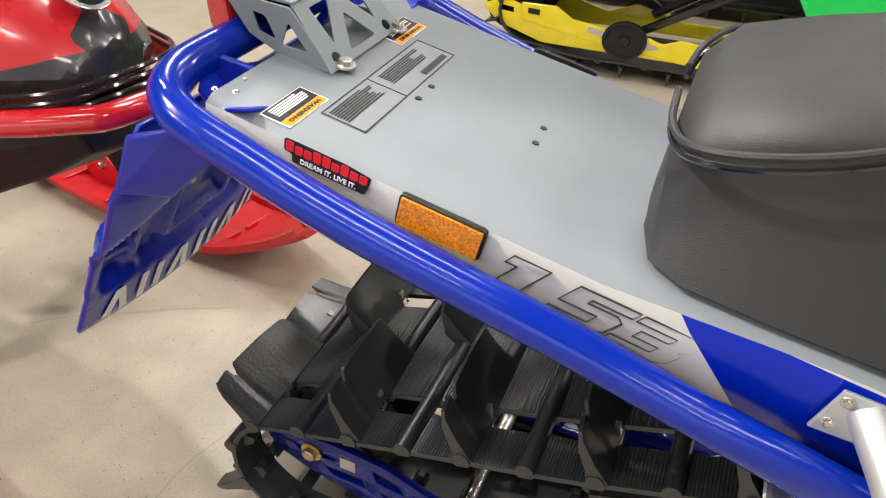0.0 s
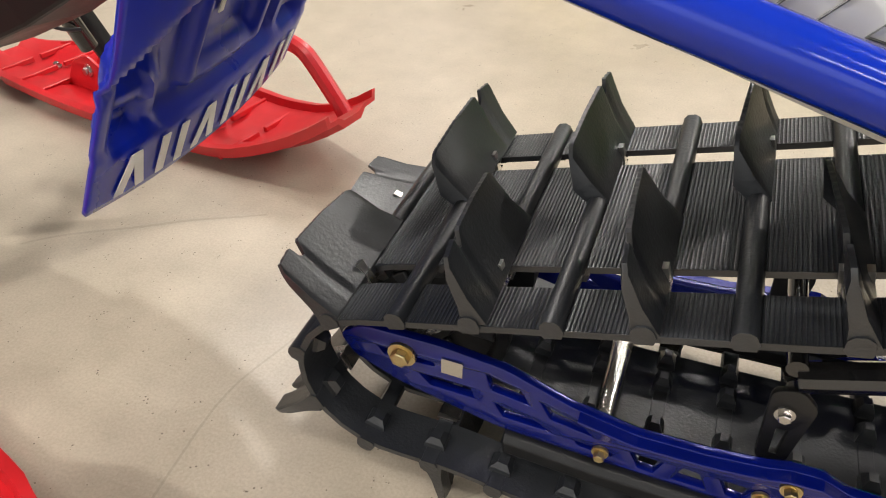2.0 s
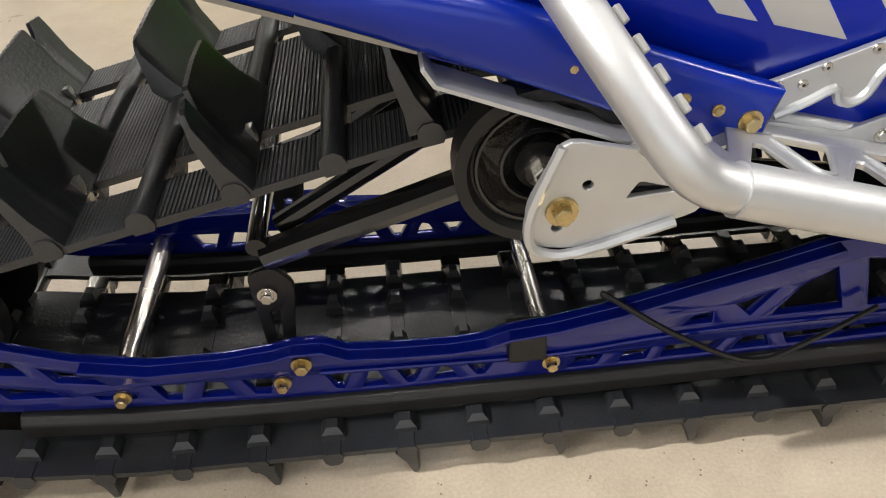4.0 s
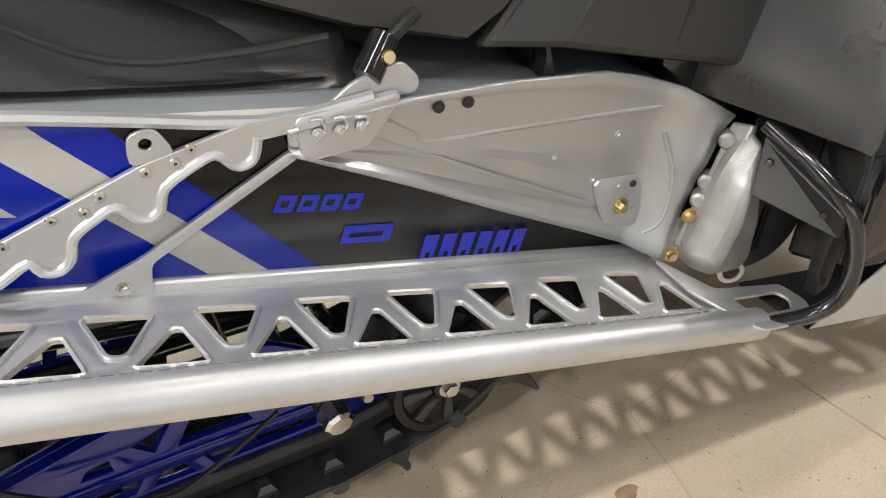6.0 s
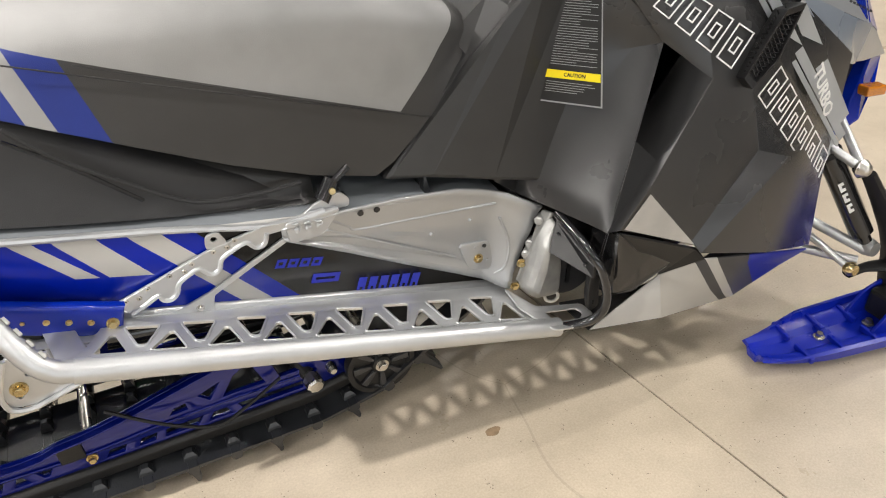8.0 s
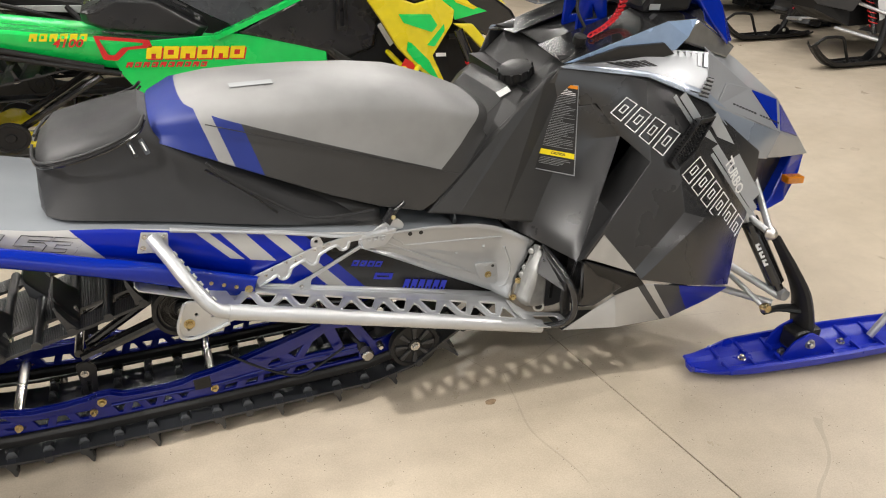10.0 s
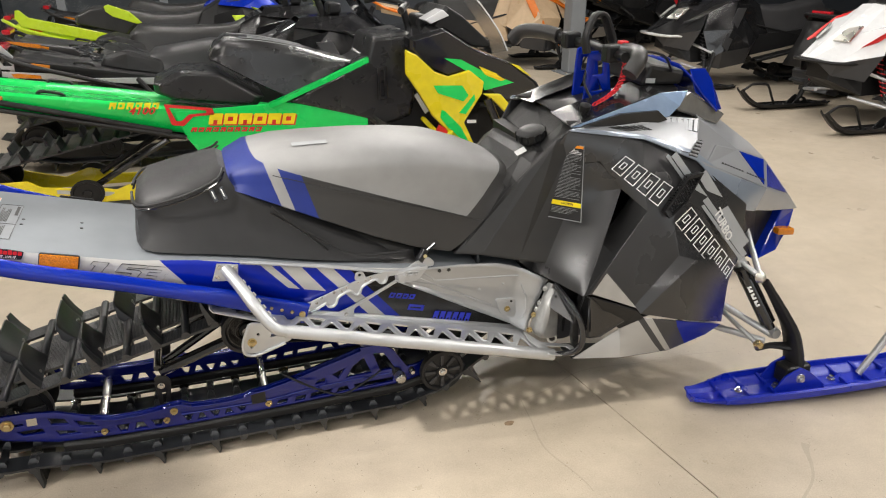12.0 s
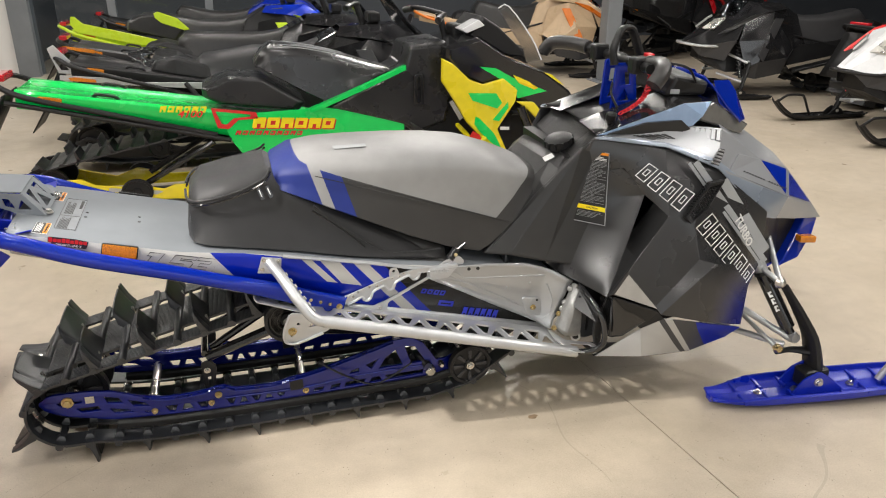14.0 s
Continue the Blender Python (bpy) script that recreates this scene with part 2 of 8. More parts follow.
def box(x0, x1, y0, y1, z0, z1):
    v = [(x, y, z) for x in (x0, x1) for y in (y0, y1) for z in (z0, z1)]
    return raw(v, [(0, 1, 3, 2), (4, 6, 7, 5), (0, 4, 5, 1), (2, 3, 7, 6), (0, 2, 6, 4), (1, 5, 7, 3)])


def hull_rows(rows, caps=True, closed=True):
    """Skin between rows of points (all the same length)."""
    n = len(rows[0])
    v = [p for r in rows for p in r]
    f = []
    for i in range(len(rows) - 1):
        for j in range(n if closed else n - 1):
            k = (j + 1) % n
            f.append((i * n + j, i * n + k, (i + 1) * n + k, (i + 1) * n + j))
    if caps and closed:
        f += [tuple(range(n)), tuple(range((len(rows) - 1) * n, len(rows) * n))]
    return raw(v, f)


def glide(pts, per=6):
    """A smooth line through the points."""
    P = [Vector(p) for p in pts]
    P = [2 * P[0] - P[1]] + P + [2 * P[-1] - P[-2]]
    out = []
    for i in range(1, len(P) - 2):
        a, b, c, d = P[i - 1:i + 3]
        for k in range(per):
            t = k / per
            out.append(0.5 * ((2 * b) + (c - a) * t + (2 * a - 5 * b + 4 * c - d) * t * t + (3 * b - a - 3 * c + d) * t ** 3))
    out.append(P[-2])
    return out


def tube(pts, r, n=12, per=6, squash=1.0, soft=True):
    P = glide(pts, per) if soft else [Vector(p) for p in pts]
    rows = []
    up = Vector((0, 0, 1))
    last = None
    for i, p in enumerate(P):
        d = (P[min(i + 1, len(P) - 1)] - P[max(i - 1, 0)]).normalized()
        if last is None:
            a = d.cross(up) if abs(d.z) < 0.95 else d.cross(Vector((1, 0, 0)))
        else:
            a = last - d * last.dot(d)
        a.normalize()
        last = a
        b = d.cross(a)
        rr = r[min(i, len(r) - 1)] if isinstance(r, (list, tuple)) else r
        rows.append([p + a * rr * math.cos(2 * math.pi * k / n) + b * rr * squash * math.sin(2 * math.pi * k / n) for k in range(n)])
    return hull_rows(rows)


def rod(a, b, r, n=12):
    return tube([a, b], r, n, soft=False)


def disc_profile(centre, axis, profile, n=28):
    """Turned body: profile is (along the axis, radius)."""
    c, ax = Vector(centre), Vector(axis).normalized()
    u = ax.orthogonal().normalized()
    w = ax.cross(u)
    rows = [[c + ax * h + (u * math.cos(2 * math.pi * k / n) + w * math.sin(2 * math.pi * k / n)) * r for k in range(n)] for h, r in profile]
    return hull_rows(rows)


def bolt(c, axis=(0, -1, 0), r=0.009, h=0.006, washer=True):
    c, ax = Vector(c), Vector(axis).normalized()
    parts = []
    if washer:
        parts.append(disc_profile(c, ax, [(0, r * 1.55), (h * 0.35, r * 1.5)], 16))
    parts.append(disc_profile(c + ax * h * 0.35, ax, [(0, r), (h * 0.9, r * 0.98), (h, r * 0.8)], 6))
    return join(*parts)


def from_curve(cu):
    ob = new("tmp", cu)
    dg = bpy.context.evaluated_depsgraph_get()
    dg.update()
    me = bpy.data.meshes.new_from_object(ob.evaluated_get(dg))
    bpy.data.objects.remove(ob)
    bpy.data.curves.remove(cu)
    me.materials.clear()
    bm = bmesh.new()
    bm.from_mesh(me)
    bmesh.ops.remove_doubles(bm, verts=bm.verts, dist=0.00002)
    bm.to_mesh(me)
    bm.free()
    return me


def flat(outline, holes=(), thick=0.004, bev=0.0):
    """A flat plate in the local xy plane, with holes through it."""
    cu = bpy.data.curves.new("c", "CURVE")
    cu.dimensions, cu.fill_mode = "2D", "BOTH"
    cu.extrude, cu.bevel_depth, cu.bevel_resolution = max(thick / 2 - bev, 0.0001), bev, 1
    for pts in (outline, *holes):
        s = cu.splines.new("POLY")
        s.points.add(len(pts) - 1)
        for q, p in zip(s.points, pts):
            q.co = (p[0], p[1], 0, 1)
        s.use_cyclic_u = True
    return from_curve(cu)


XZ = Matrix(((1, 0, 0, 0), (0, 0, -1, 0), (0, 1, 0, 0), (0, 0, 0, 1)))   # local xy to the upright xz plane, front towards -y


def upright(outline, holes=(), thick=0.004, y=0.0, bev=0.0):
    return moved(flat(outline, holes, thick, bev), Matrix.Translation((0, y, 0)) @ XZ)


def rounded(pts, r=0.006, n=3):
    """The polygon with its corners rounded."""
    out = []
    P = [Vector((p[0], p[1])) for p in pts]
    for i, p in enumerate(P):
        a, b = P[i - 1] - p, P[(i + 1) % len(P)] - p
        k = min(r, a.length * 0.45, b.length * 0.45)
        s, e = p + a.normalized() * k, p + b.normalized() * k
        for j in range(n + 1):
            t = j / n
            out.append(tuple((1 - t) ** 2 * s + 2 * t * (1 - t) * p + t * t * e))
    return out


def circle(x, y, r, n=12):
    return [(x + r * math.cos(2 * math.pi * k / n), y + r * math.sin(2 * math.pi * k / n)) for k in range(n)]


def words(text, size, thick=0.0006, outline=0.0, shear=0.0):
    cu = bpy.data.curves.new("t", "FONT")
    cu.body, cu.size, cu.shear, cu.align_x, cu.align_y = text, size, shear, "CENTER", "CENTER"
    if outline:
        cu.fill_mode, cu.bevel_depth, cu.bevel_resolution = "NONE", outline, 0
    else:
        cu.extrude, cu.offset = thick, size * 0.018
    cu.resolution_u = 2
    return from_curve(cu)


def frame_on(origin, right, upward):
    """Local x along right, y along upward, z out of the surface."""
    r = Vector(right).normalized()
    n = r.cross(Vector(upward)).normalized()
    u = n.cross(r)
    m = Matrix((r, u, n)).transposed().to_4x4()
    m.translation = Vector(origin)
    return m


def thing(name, place, label, category, group=""):
    e = new(name)
    e.empty_display_size = 0.1
    e.location = place
    bpy.context.view_layer.update()
    return tagged(e, label, category, group)


# ---- the place ----
def structure(name, me, material, label, **kw):
    return tagged(link_mesh(name, me, material, **kw), label, kind="structure")


# two floor slabs that meet at a saw-cut joint with a dark filler below
jx = lambda y: 1.901 - 0.125 * y
gap = 0.0022
for nm, sgn, far in (("floor", -1, -9.0), ("floor_slab", 1, 13.0)):
    o = [(jx(-7) + sgn * gap, -7), (jx(11) + sgn * gap, 11), (far, 11), (far, -7)]
    rows = [[(x, y, z) for x, y in o] for z in (-0.06, 0.0)]
    structure(nm, hull_rows(rows), FLOORMAT, "beige polished concrete floor slab with worn stains")
structure("floor_joint", hull_rows([[(jx(y) + s * gap, y, z) for s in (-1, 1) for y in ((-7, 11) if s < 0 else (11, -7))] for z in (-0.06, -0.004)]), JOINT, "dark sealed saw-cut joint in the concrete floor")
# unseen ceiling, kept dark so that little light comes back from it
structure("ceiling", box(-9, 14, -7, 11, 4.2, 4.35), CEILMAT, "dark painted showroom ceiling")
# south wall and window stay out of view; the window is added for the fill lamp
sw_ = structure("wall_south", hull_rows([[(-9, y, 0), (14, y, 0), (14, y, 0.5), (-9, y, 0.5)] for y in (-7.2, -7)]), WALLPAINT, "white painted wall with added window openings")
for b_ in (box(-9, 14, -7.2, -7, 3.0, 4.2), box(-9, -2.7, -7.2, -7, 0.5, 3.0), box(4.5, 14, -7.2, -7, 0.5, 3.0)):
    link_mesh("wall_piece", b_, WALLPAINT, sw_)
sw2 = structure("fill_window", box(-2.7, 4.5, -7.14, -7.06, 0.5, 0.56), GREYSTEEL, "added unseen window for the fill lamp, in a grey steel frame")
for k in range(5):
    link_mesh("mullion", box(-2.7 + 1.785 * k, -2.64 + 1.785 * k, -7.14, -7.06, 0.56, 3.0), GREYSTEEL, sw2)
stain = structure("floor_stain", moved(flat([(0.55 * (0.030 + 0.004 * math.sin(2 * a) + 0.002 * math.sin(5 * a + 1)) * math.cos(a), 0.55 * (0.020 + 0.002 * math.sin(3 * a)) * math.sin(a)) for a in [2 * math.pi * k / 30 for k in range(30)]], (), 0.0003), Matrix.Translation((1.60, -0.325, 0.0003))), mat("rust_stain", (0.22, 0.155, 0.095), 0.5, 0.0, 0.0, 0.3, 60), "brown rust stain on the concrete floor")
structure("wall_east", box(14, 14.2, -7, 11, 0, 4.2), DARKWALL, "dark grey painted wall")
structure("wall_west", box(-9.2, -9, -7, 11, 0, 4.2), WALLPAINT, "plain white painted wall")
structure("wall_north_white", box(-9, -1.60, 7.6, 7.8, 0, 4.2), WALLPAINT, "white painted wall beside the glazed opening")
structure("wall_north_dark", box(1.4, 14, 10.0, 10.2, 0, 4.2), DARKWALL, "dark grey painted wall behind parked sleds")
structure("wall_return", box(-1.80, -1.60, 7.8, 10.2, 0, 4.2), DARKWALL, "dark wall beside the passage")
# dark glazed partition at the back of the sled row
part_ = structure("window_1", box(-1.60, -1.38, 7.55, 7.85, 0, 4.2), GREYSTEEL, "dark grey steel and glass partition")
for x in (-0.55, 0.55, 1.6):
    link_mesh("mullion", box(x, x + 0.09, 7.62, 7.74, 0, 4.2), GREYSTEEL, part_)
link_mesh("transom", box(-1.38, 1.6, 7.63, 7.73, 2.1, 2.2), GREYSTEEL, part_)
pane = link_mesh("pane", box(-1.38, 1.6, 7.665, 7.68, 0.02, 4.2), glass("tinted_glass", (0.5, 0.55, 0.58), 0.02), part_)
pane.visible_shadow = False
# steel column on a base plate
col = tagged(link_mesh("column", box(4.86, 5.04, 5.55, 5.73, 0.012, 4.2), GREYSTEEL, bevel=0.012), "grey painted steel column on a base plate", kind="structure")
link_mesh("base_plate", box(4.78, 5.12, 5.47, 5.81, 0, 0.012), GREYSTEEL, col, bevel=0.002)
for dx in (-0.13, 0.13):
    for dy in (-0.13, 0.13):
        link_mesh("anchor_bolt", bolt((4.95 + dx, 5.64 + dy, 0.012), (0, 0, 1), 0.012, 0.015), STEEL, col)


# ---- the blue and silver snowmobile ----
SLED = thing("snowmobile", (0, 0, 0), "blue and silver trail snowmobile with black seat, standing on concrete", "snowmobile")


def S(name, me, material, parent=None, label="", **kw):
    return link_mesh(name, me, material, parent or SLED, label, **kw)


TOP_LINE = ((0.0, 0.822), (0.60, 0.662), (0.78, 0.634), (0.90, 0.6075), (1.07, 0.5645), (1.28, 0.5250), (1.70, 0.446))


def ztop(x):
    for (a, za), (b, zb) in zip(TOP_LINE, TOP_LINE[1:]):
        if x <= b:
            break
    return za + (zb - za) * (x - a) / (b - a)


half_w = lambda x: 0.198 + 0.010 * min(1, max(0, (x - 0.5) / 0.5))
zboard = lambda x: 0.331 - 0.285 * (x - 1.347)

# tunnel: folded sheet with a printed side
# side silver, pale and warm with the floor's reflection put into the colour
TUN_SILVER_LIT = (0.47, 0.46, 0.44)
SIDE_LAYERS = [
    (BLUE_C, [(1.42, 1.0, 1.595), (-0.235, -1.0, -0.8075)]),
    (TUN_SILVER_LIT, [(-1.21, -1.0, -1.720), (1.21, 1.0, 1.692), (0.285, 1.0, 0.7916)]),
    (TUN_SILVER_LIT, [(-1.40, -1.0, -1.9885), (1.40, 1.0, 1.9245), (0.285, 1.0, 0.7916)]),
    (TUN_SILVER_LIT, [(-1.255, -1.0, -1.927), (1.255, 1.0, 1.8805)]),
    ((0.010, 0.009, 0.008), [(1.28, 1.0, 2.0016)]),
    (TUN_SILVER_LIT, [(0.235, 1.0, 0.8075)]),
]
TUNNELMAT = mat("tunnel_print", TUN_SILVER_LIT, 0.22, 0.05, 0.0, 0.05, 10, layers=SIDE_LAYERS, spec=0.3)
rows = []
for i in range(30):
    x = 0.20 + (1.66 - 0.20) * i / 29
    zt = ztop(x) - 0.004
    zl = min(0.763 - 0.27 * x - 0.075 * min(1, max(0, (x - 0.2) / 0.8)), zboard(x) + 0.002 if x > 1.0 else 9)
    w = half_w(x)
    half = [(-w, zl), (-w + 0.001, zt - 0.016), (-w + 0.005, zt - 0.005), (-w + 0.015, zt), (0, zt + 0.001)]
    rows.append([(x, y, z) for y, z in half] + [(x, -y, z) for y, z in reversed(half[:-1])])
# the same silver for the top, darkened for the dim ceiling it mirrors
TOPMAT = mat("tunnel_satin_paint", (0.205, 0.222, 0.240), 0.55, 0.25, 0.0, 0.05, 10, spec=0.4)
me = hull_rows(rows, closed=False)
for p in me.polygons:
    p.material_index = 1 if abs(p.normal.z) > 0.6 else 0
tunnel = S("tunnel", me, [TUNNELMAT, TOPMAT], label="silver tunnel with blue and black printed sides", smooth=True, solid=0.003)
for x, y in ((0.355, -0.006), (0.355, -0.040), (0.484, 0.006), (0.486, -0.030), (0.215, -0.165), (0.208, -0.14), (0.198, -0.175)):
    S("rivet", bolt((x, y, ztop(x) - 0.003), (0.26, 0, 1), 0.0042 if x > 0.3 else 0.0024, 0.002), BLACK if x > 0.3 else STEEL, tunnel)

# rear bumper hoop in blue tube, running forward along the tunnel
hoop = [(0.70, -0.232, 0.567), (0.579, -0.232, 0.612), (0.416, -0.232, 0.667), (0.33, -0.232, 0.700), (0.27, -0.231, 0.727), (0.225, -0.231, 0.747), (0.190, -0.223, 0.760), (0.165, -0.203, 0.769), (0.150, -0.172, 0.774), (0.145, -0.135, 0.776), (0.144, -0.06, 0.776), (0.144, 0, 0.776)]
hoop = hoop + [(x, -y, z) for x, y, z in reversed(hoop[:-1])]
S("rear_bumper", tube(hoop, 0.0205, 16, 6), BLUE, label="glossy blue tubular rear bumper", smooth=True)
for s in (-1, 1):
    secs = []
    for x, z, hy, hz, yc, pw in ((0.695, 0.5688, 0.0205, 0.0205, -0.232, 1.0), (0.74, 0.5525, 0.019, 0.0225, -0.2315, 0.9), (0.80, 0.5290, 0.0155, 0.0255, -0.2295, 0.75), (0.86, 0.5040, 0.0125, 0.0270, -0.2275, 0.55), (0.93, 0.4730, 0.0105, 0.0275, -0.2265, 0.4), (1.012, 0.4370, 0.0095, 0.0265, -0.226, 0.4)):
        ring_ = []
        for k in range(20):
            a_ = 2 * math.pi * k / 20
            cy, cz = math.cos(a_), math.sin(a_)
            ring_.append((x + 0.012 * cz * (x > 1.0), yc + hy * math.copysign(abs(cy) ** pw, cy), z + hz * math.copysign(abs(cz) ** pw, cz)))
        secs.append(ring_)
    ext = S("bumper_rail", side(hull_rows(secs), s), BLUE, label="blue pressed lower rail with rivets", smooth=True)
    for x, z in ((0.868, 0.498), (0.895, 0.488), (0.922, 0.477), (0.948, 0.466), (0.974, 0.455)):
        S("rivet", side(bolt((x, -0.2365, z), (0, -1, 0), 0.0032, 0.003), s), GOLD, ext)
    S("bolt", side(bolt((1.000, -0.2350, 0.4425), (0, -1, 0), 0.0062, 0.006), s), GOLD, ext)

# blue plastic tray inside the hoop
tray = []
for x, z, w in ((0.152, 0.752, 0.13), (0.168, 0.738, 0.165), (0.20, 0.732, 0.19), (0.252, 0.742, 0.197)):
    tray.append([(x, -w, z + 0.02), (x, -w * 0.8, z + 0.006), (x, -w * 0.3, z - 0.012), (x, w * 0.3, z - 0.012), (x, w * 0.8, z + 0.006), (x, w, z + 0.02)])
tr = S("tail_tray", hull_rows(tray, closed=False), BLUE_PLASTIC, smooth=True, solid=0.004, label="moulded blue plastic tail tray")
# slots set on as black plates, the dark of their depth painted in
for y in (-0.11, 0.11, -0.04):
    S("slot", moved(flat(rounded([(-0.013, -0.006), (0.013, -0.006), (0.013, 0.006), (-0.013, 0.006)], 0.006), (), 0.003), Matrix.Translation((0.226, y, 0.738 if abs(y) < 0.06 else 0.742)) @ pose(0, 0, 0, 0, -14, 90)), BLACK, tr)
for s in (-1, 1):
    S("gusset", side(hull_rows([[(0.150, -0.125, 0.738), (0.228, -0.100, 0.738), (0.222, -0.100, 0.752), (0.152, -0.125, 0.782)], [(0.150, -0.117, 0.738), (0.228, -0.092, 0.738), (0.222, -0.092, 0.752), (0.152, -0.117, 0.782)]]), s), BLUE_PLASTIC, tr, bevel=0.002)

# snow flap with raised ribs; the far lip carries embossed plain marks
FLAP_W = ((0.0, 0.208), (0.10, 0.226), (0.22, 0.236), (0.40, 0.222), (0.60, 0.213), (0.80, 0.208), (1.0, 0.206))


def line_at(table, q):
    for (a_, ya), (b_, yb) in zip(table, table[1:]):
        if q <= b_:
            break
    return ya + (yb - ya) * min(1, max(0, (q - a_) / (b_ - a_)))


def ease(a_, b_, q):
    t_ = min(1, max(0, (q - a_) / (b_ - a_)))
    return t_ * t_ * (3 - 2 * t_)


def flap_pt(u, v, d=0.0):
    """u across -1..1, v down 0..1, d out of the front face."""
    w = line_at(FLAP_W, v)
    x = 0.118 - 0.262 * v + 0.024 * v * v
    z = 0.728 - 0.352 * v - 0.012 * (1 - u * u) * v
    return (x + 0.012 * (1 - u * u) + d * 0.83, u * w, z - d * 0.55)


def flap_depth(u, v):
    """Roof plate above, pockets with a central tongue between two ribs below, and a raised lip that carries the marks."""
    a = abs(u)
    roof = 0.26 + 0.30 * a ** 3
    d = 0.034 * (1 - ease(roof - 0.05, roof + 0.03, v)) * ease(0.0, 0.10, v) * (1 - 0.55 * a ** 6)
    pocket = ease(roof - 0.02, roof + 0.06, v) * (1 - ease(0.755, 0.80, v)) * (1 - ease(0.86, 0.93, a))
    d -= 0.016 * pocket
    tongue = (1 - ease(0.24, 0.31, a)) * (1 - ease(0.66, 0.72, v)) * pocket
    rim_ = (1 - ease(0.33, 0.38, a)) * (1 - ease(0.72, 0.76, v)) * pocket - tongue
    d += 0.016 * max(0, rim_) - 0.006 * tongue
    d += 0.012 * pocket * (ease(0.54, 0.57, a) - ease(0.64, 0.68, a)) * ease(0.55, 0.64, v)
    d += 0.012 * pocket * ease(0.62, 0.66, a) * (ease(0.60, 0.63, v) - ease(0.67, 0.70, v))
    d += 0.010 * ease(0.77, 0.82, v) + 0.008 * ease(0.88, 0.94, a) * ease(roof, roof + 0.05, v) * (1 - ease(0.78, 0.82, v))
    return d


grid = [[flap_pt(-1 + i / 40, j / 48, flap_depth(-1 + i / 40, j / 48)) for i in range(81)] for j in range(49)]
flap = S("snow_flap", hull_rows(grid, closed=False), BLUE_PLASTIC, label="blue moulded rubber snow flap", smooth=True, solid=0.006, angle=60)
pm = [flap_pt(-0.07, 0.50, -0.0165), flap_pt(0.05, 0.47, -0.0165), flap_pt(0.06, 0.52, -0.0165), flap_pt(-0.03, 0.545, -0.0165), flap_pt(-0.03, 0.58, -0.0165), flap_pt(-0.07, 0.58, -0.0165)]
S("emblem", hull_rows([pm, [tuple(Vector(p) + Vector((0.0012, 0, -0.0008))) for p in pm]]), WHITE, flap)
# wings that tie the flap to the bumper
for s in (-1, 1):
    S("flap_wing", side(hull_rows([[(0.125, -0.235, 0.728), (0.175, -0.222, 0.738), (0.20, -0.20, 0.70), (0.13, -0.20, 0.64), (0.085, -0.236, 0.655)], [(0.12, -0.225, 0.728), (0.17, -0.212, 0.738), (0.195, -0.19, 0.70), (0.125, -0.19, 0.64), (0.08, -0.226, 0.655)]]), s), BLUE_PLASTIC, flap, bevel=0.003)
# plain embossed marks on the lip
for k in range(6):
    for w, q, v0, v1, th in ((-0.075, 0.075 if k % 2 == 0 else 0.0, 0.97, 0.825, 0.06), (0.075, -0.06 if k % 2 == 0 else 0.0, 0.97, 0.825, 0.06)):
        u = -0.77 + k * 0.30
        c0, c1 = flap_pt(u + w, v0, 0.0150), flap_pt(u + w + q, v1, 0.0150)
        c2, c3 = flap_pt(u + w + q + th, v1, 0.0150), flap_pt(u + w + th, v0, 0.0150)
        S("lip_mark", hull_rows([[c0, c3, c2, c1], [tuple(Vector(p) + Vector((0.001, 0, -0.0006))) for p in (c0, c3, c2, c1)]]), WHITE, flap)

# tail lamp bracket: bent plate with cut-outs
br_o = [(-0.088, 0), (0.088, 0), (0.075, 0.10), (-0.075, 0.10)]
br_h = [rounded([(-0.05, 0.03), (-0.012, 0.085), (-0.052, 0.085)], 0.004), rounded([(0.05, 0.03), (0.012, 0.085), (0.052, 0.085)], 0.004), circle(-0.062, 0.014, 0.008), circle(0.062, 0.014, 0.008), rounded([(-0.03, 0.012), (0.03, 0.012), (0.0, 0.06)], 0.005)]
M = frame_on((0.262, 0.02, 0.752), (0, 1, 0), (-0.62, 0, 0.78))
SHR = Matrix.Translation((0.268, 0.012, 0.752)) @ Matrix.Diagonal((0.80, 0.95, 0.86, 1)) @ Matrix.Translation((-0.262, -0.02, -0.752))
lampbr = S("lamp_bracket", moved(moved(flat(br_o, br_h, 0.003), M), SHR), TOPMAT, label="bent aluminium tail lamp bracket with cut-outs", bevel=0.001)
for s in (-1, 1):
    o = [(0.262, 0.752), (0.205, 0.828), (0.10, 0.842), (0.135, 0.79), (0.20, 0.757)]
    h = [rounded([(0.225, 0.775), (0.20, 0.81), (0.185, 0.78)], 0.004), rounded([(0.178, 0.785), (0.165, 0.815), (0.145, 0.82), (0.15, 0.795)], 0.004)]
    S("bracket_cheek", moved(upright(o, h, 0.003, 0.02 + s * 0.082), SHR), TOPMAT, lampbr, bevel=0.001)
S("bracket_top", moved(hull_rows([[(0.205, -0.056, 0.829), (0.10, -0.06, 0.843), (0.10, 0.10, 0.843), (0.205, 0.096, 0.829)], [(0.205, -0.056, 0.832), (0.10, -0.06, 0.846), (0.10, 0.10, 0.846), (0.205, 0.096, 0.832)]]), SHR), TOPMAT, lampbr)
for y in (-0.045, 0.085):
    S("bolt", bolt((0.27, y, 0.7535), (0.26, 0, 1), 0.008, 0.006), STEEL, lampbr)
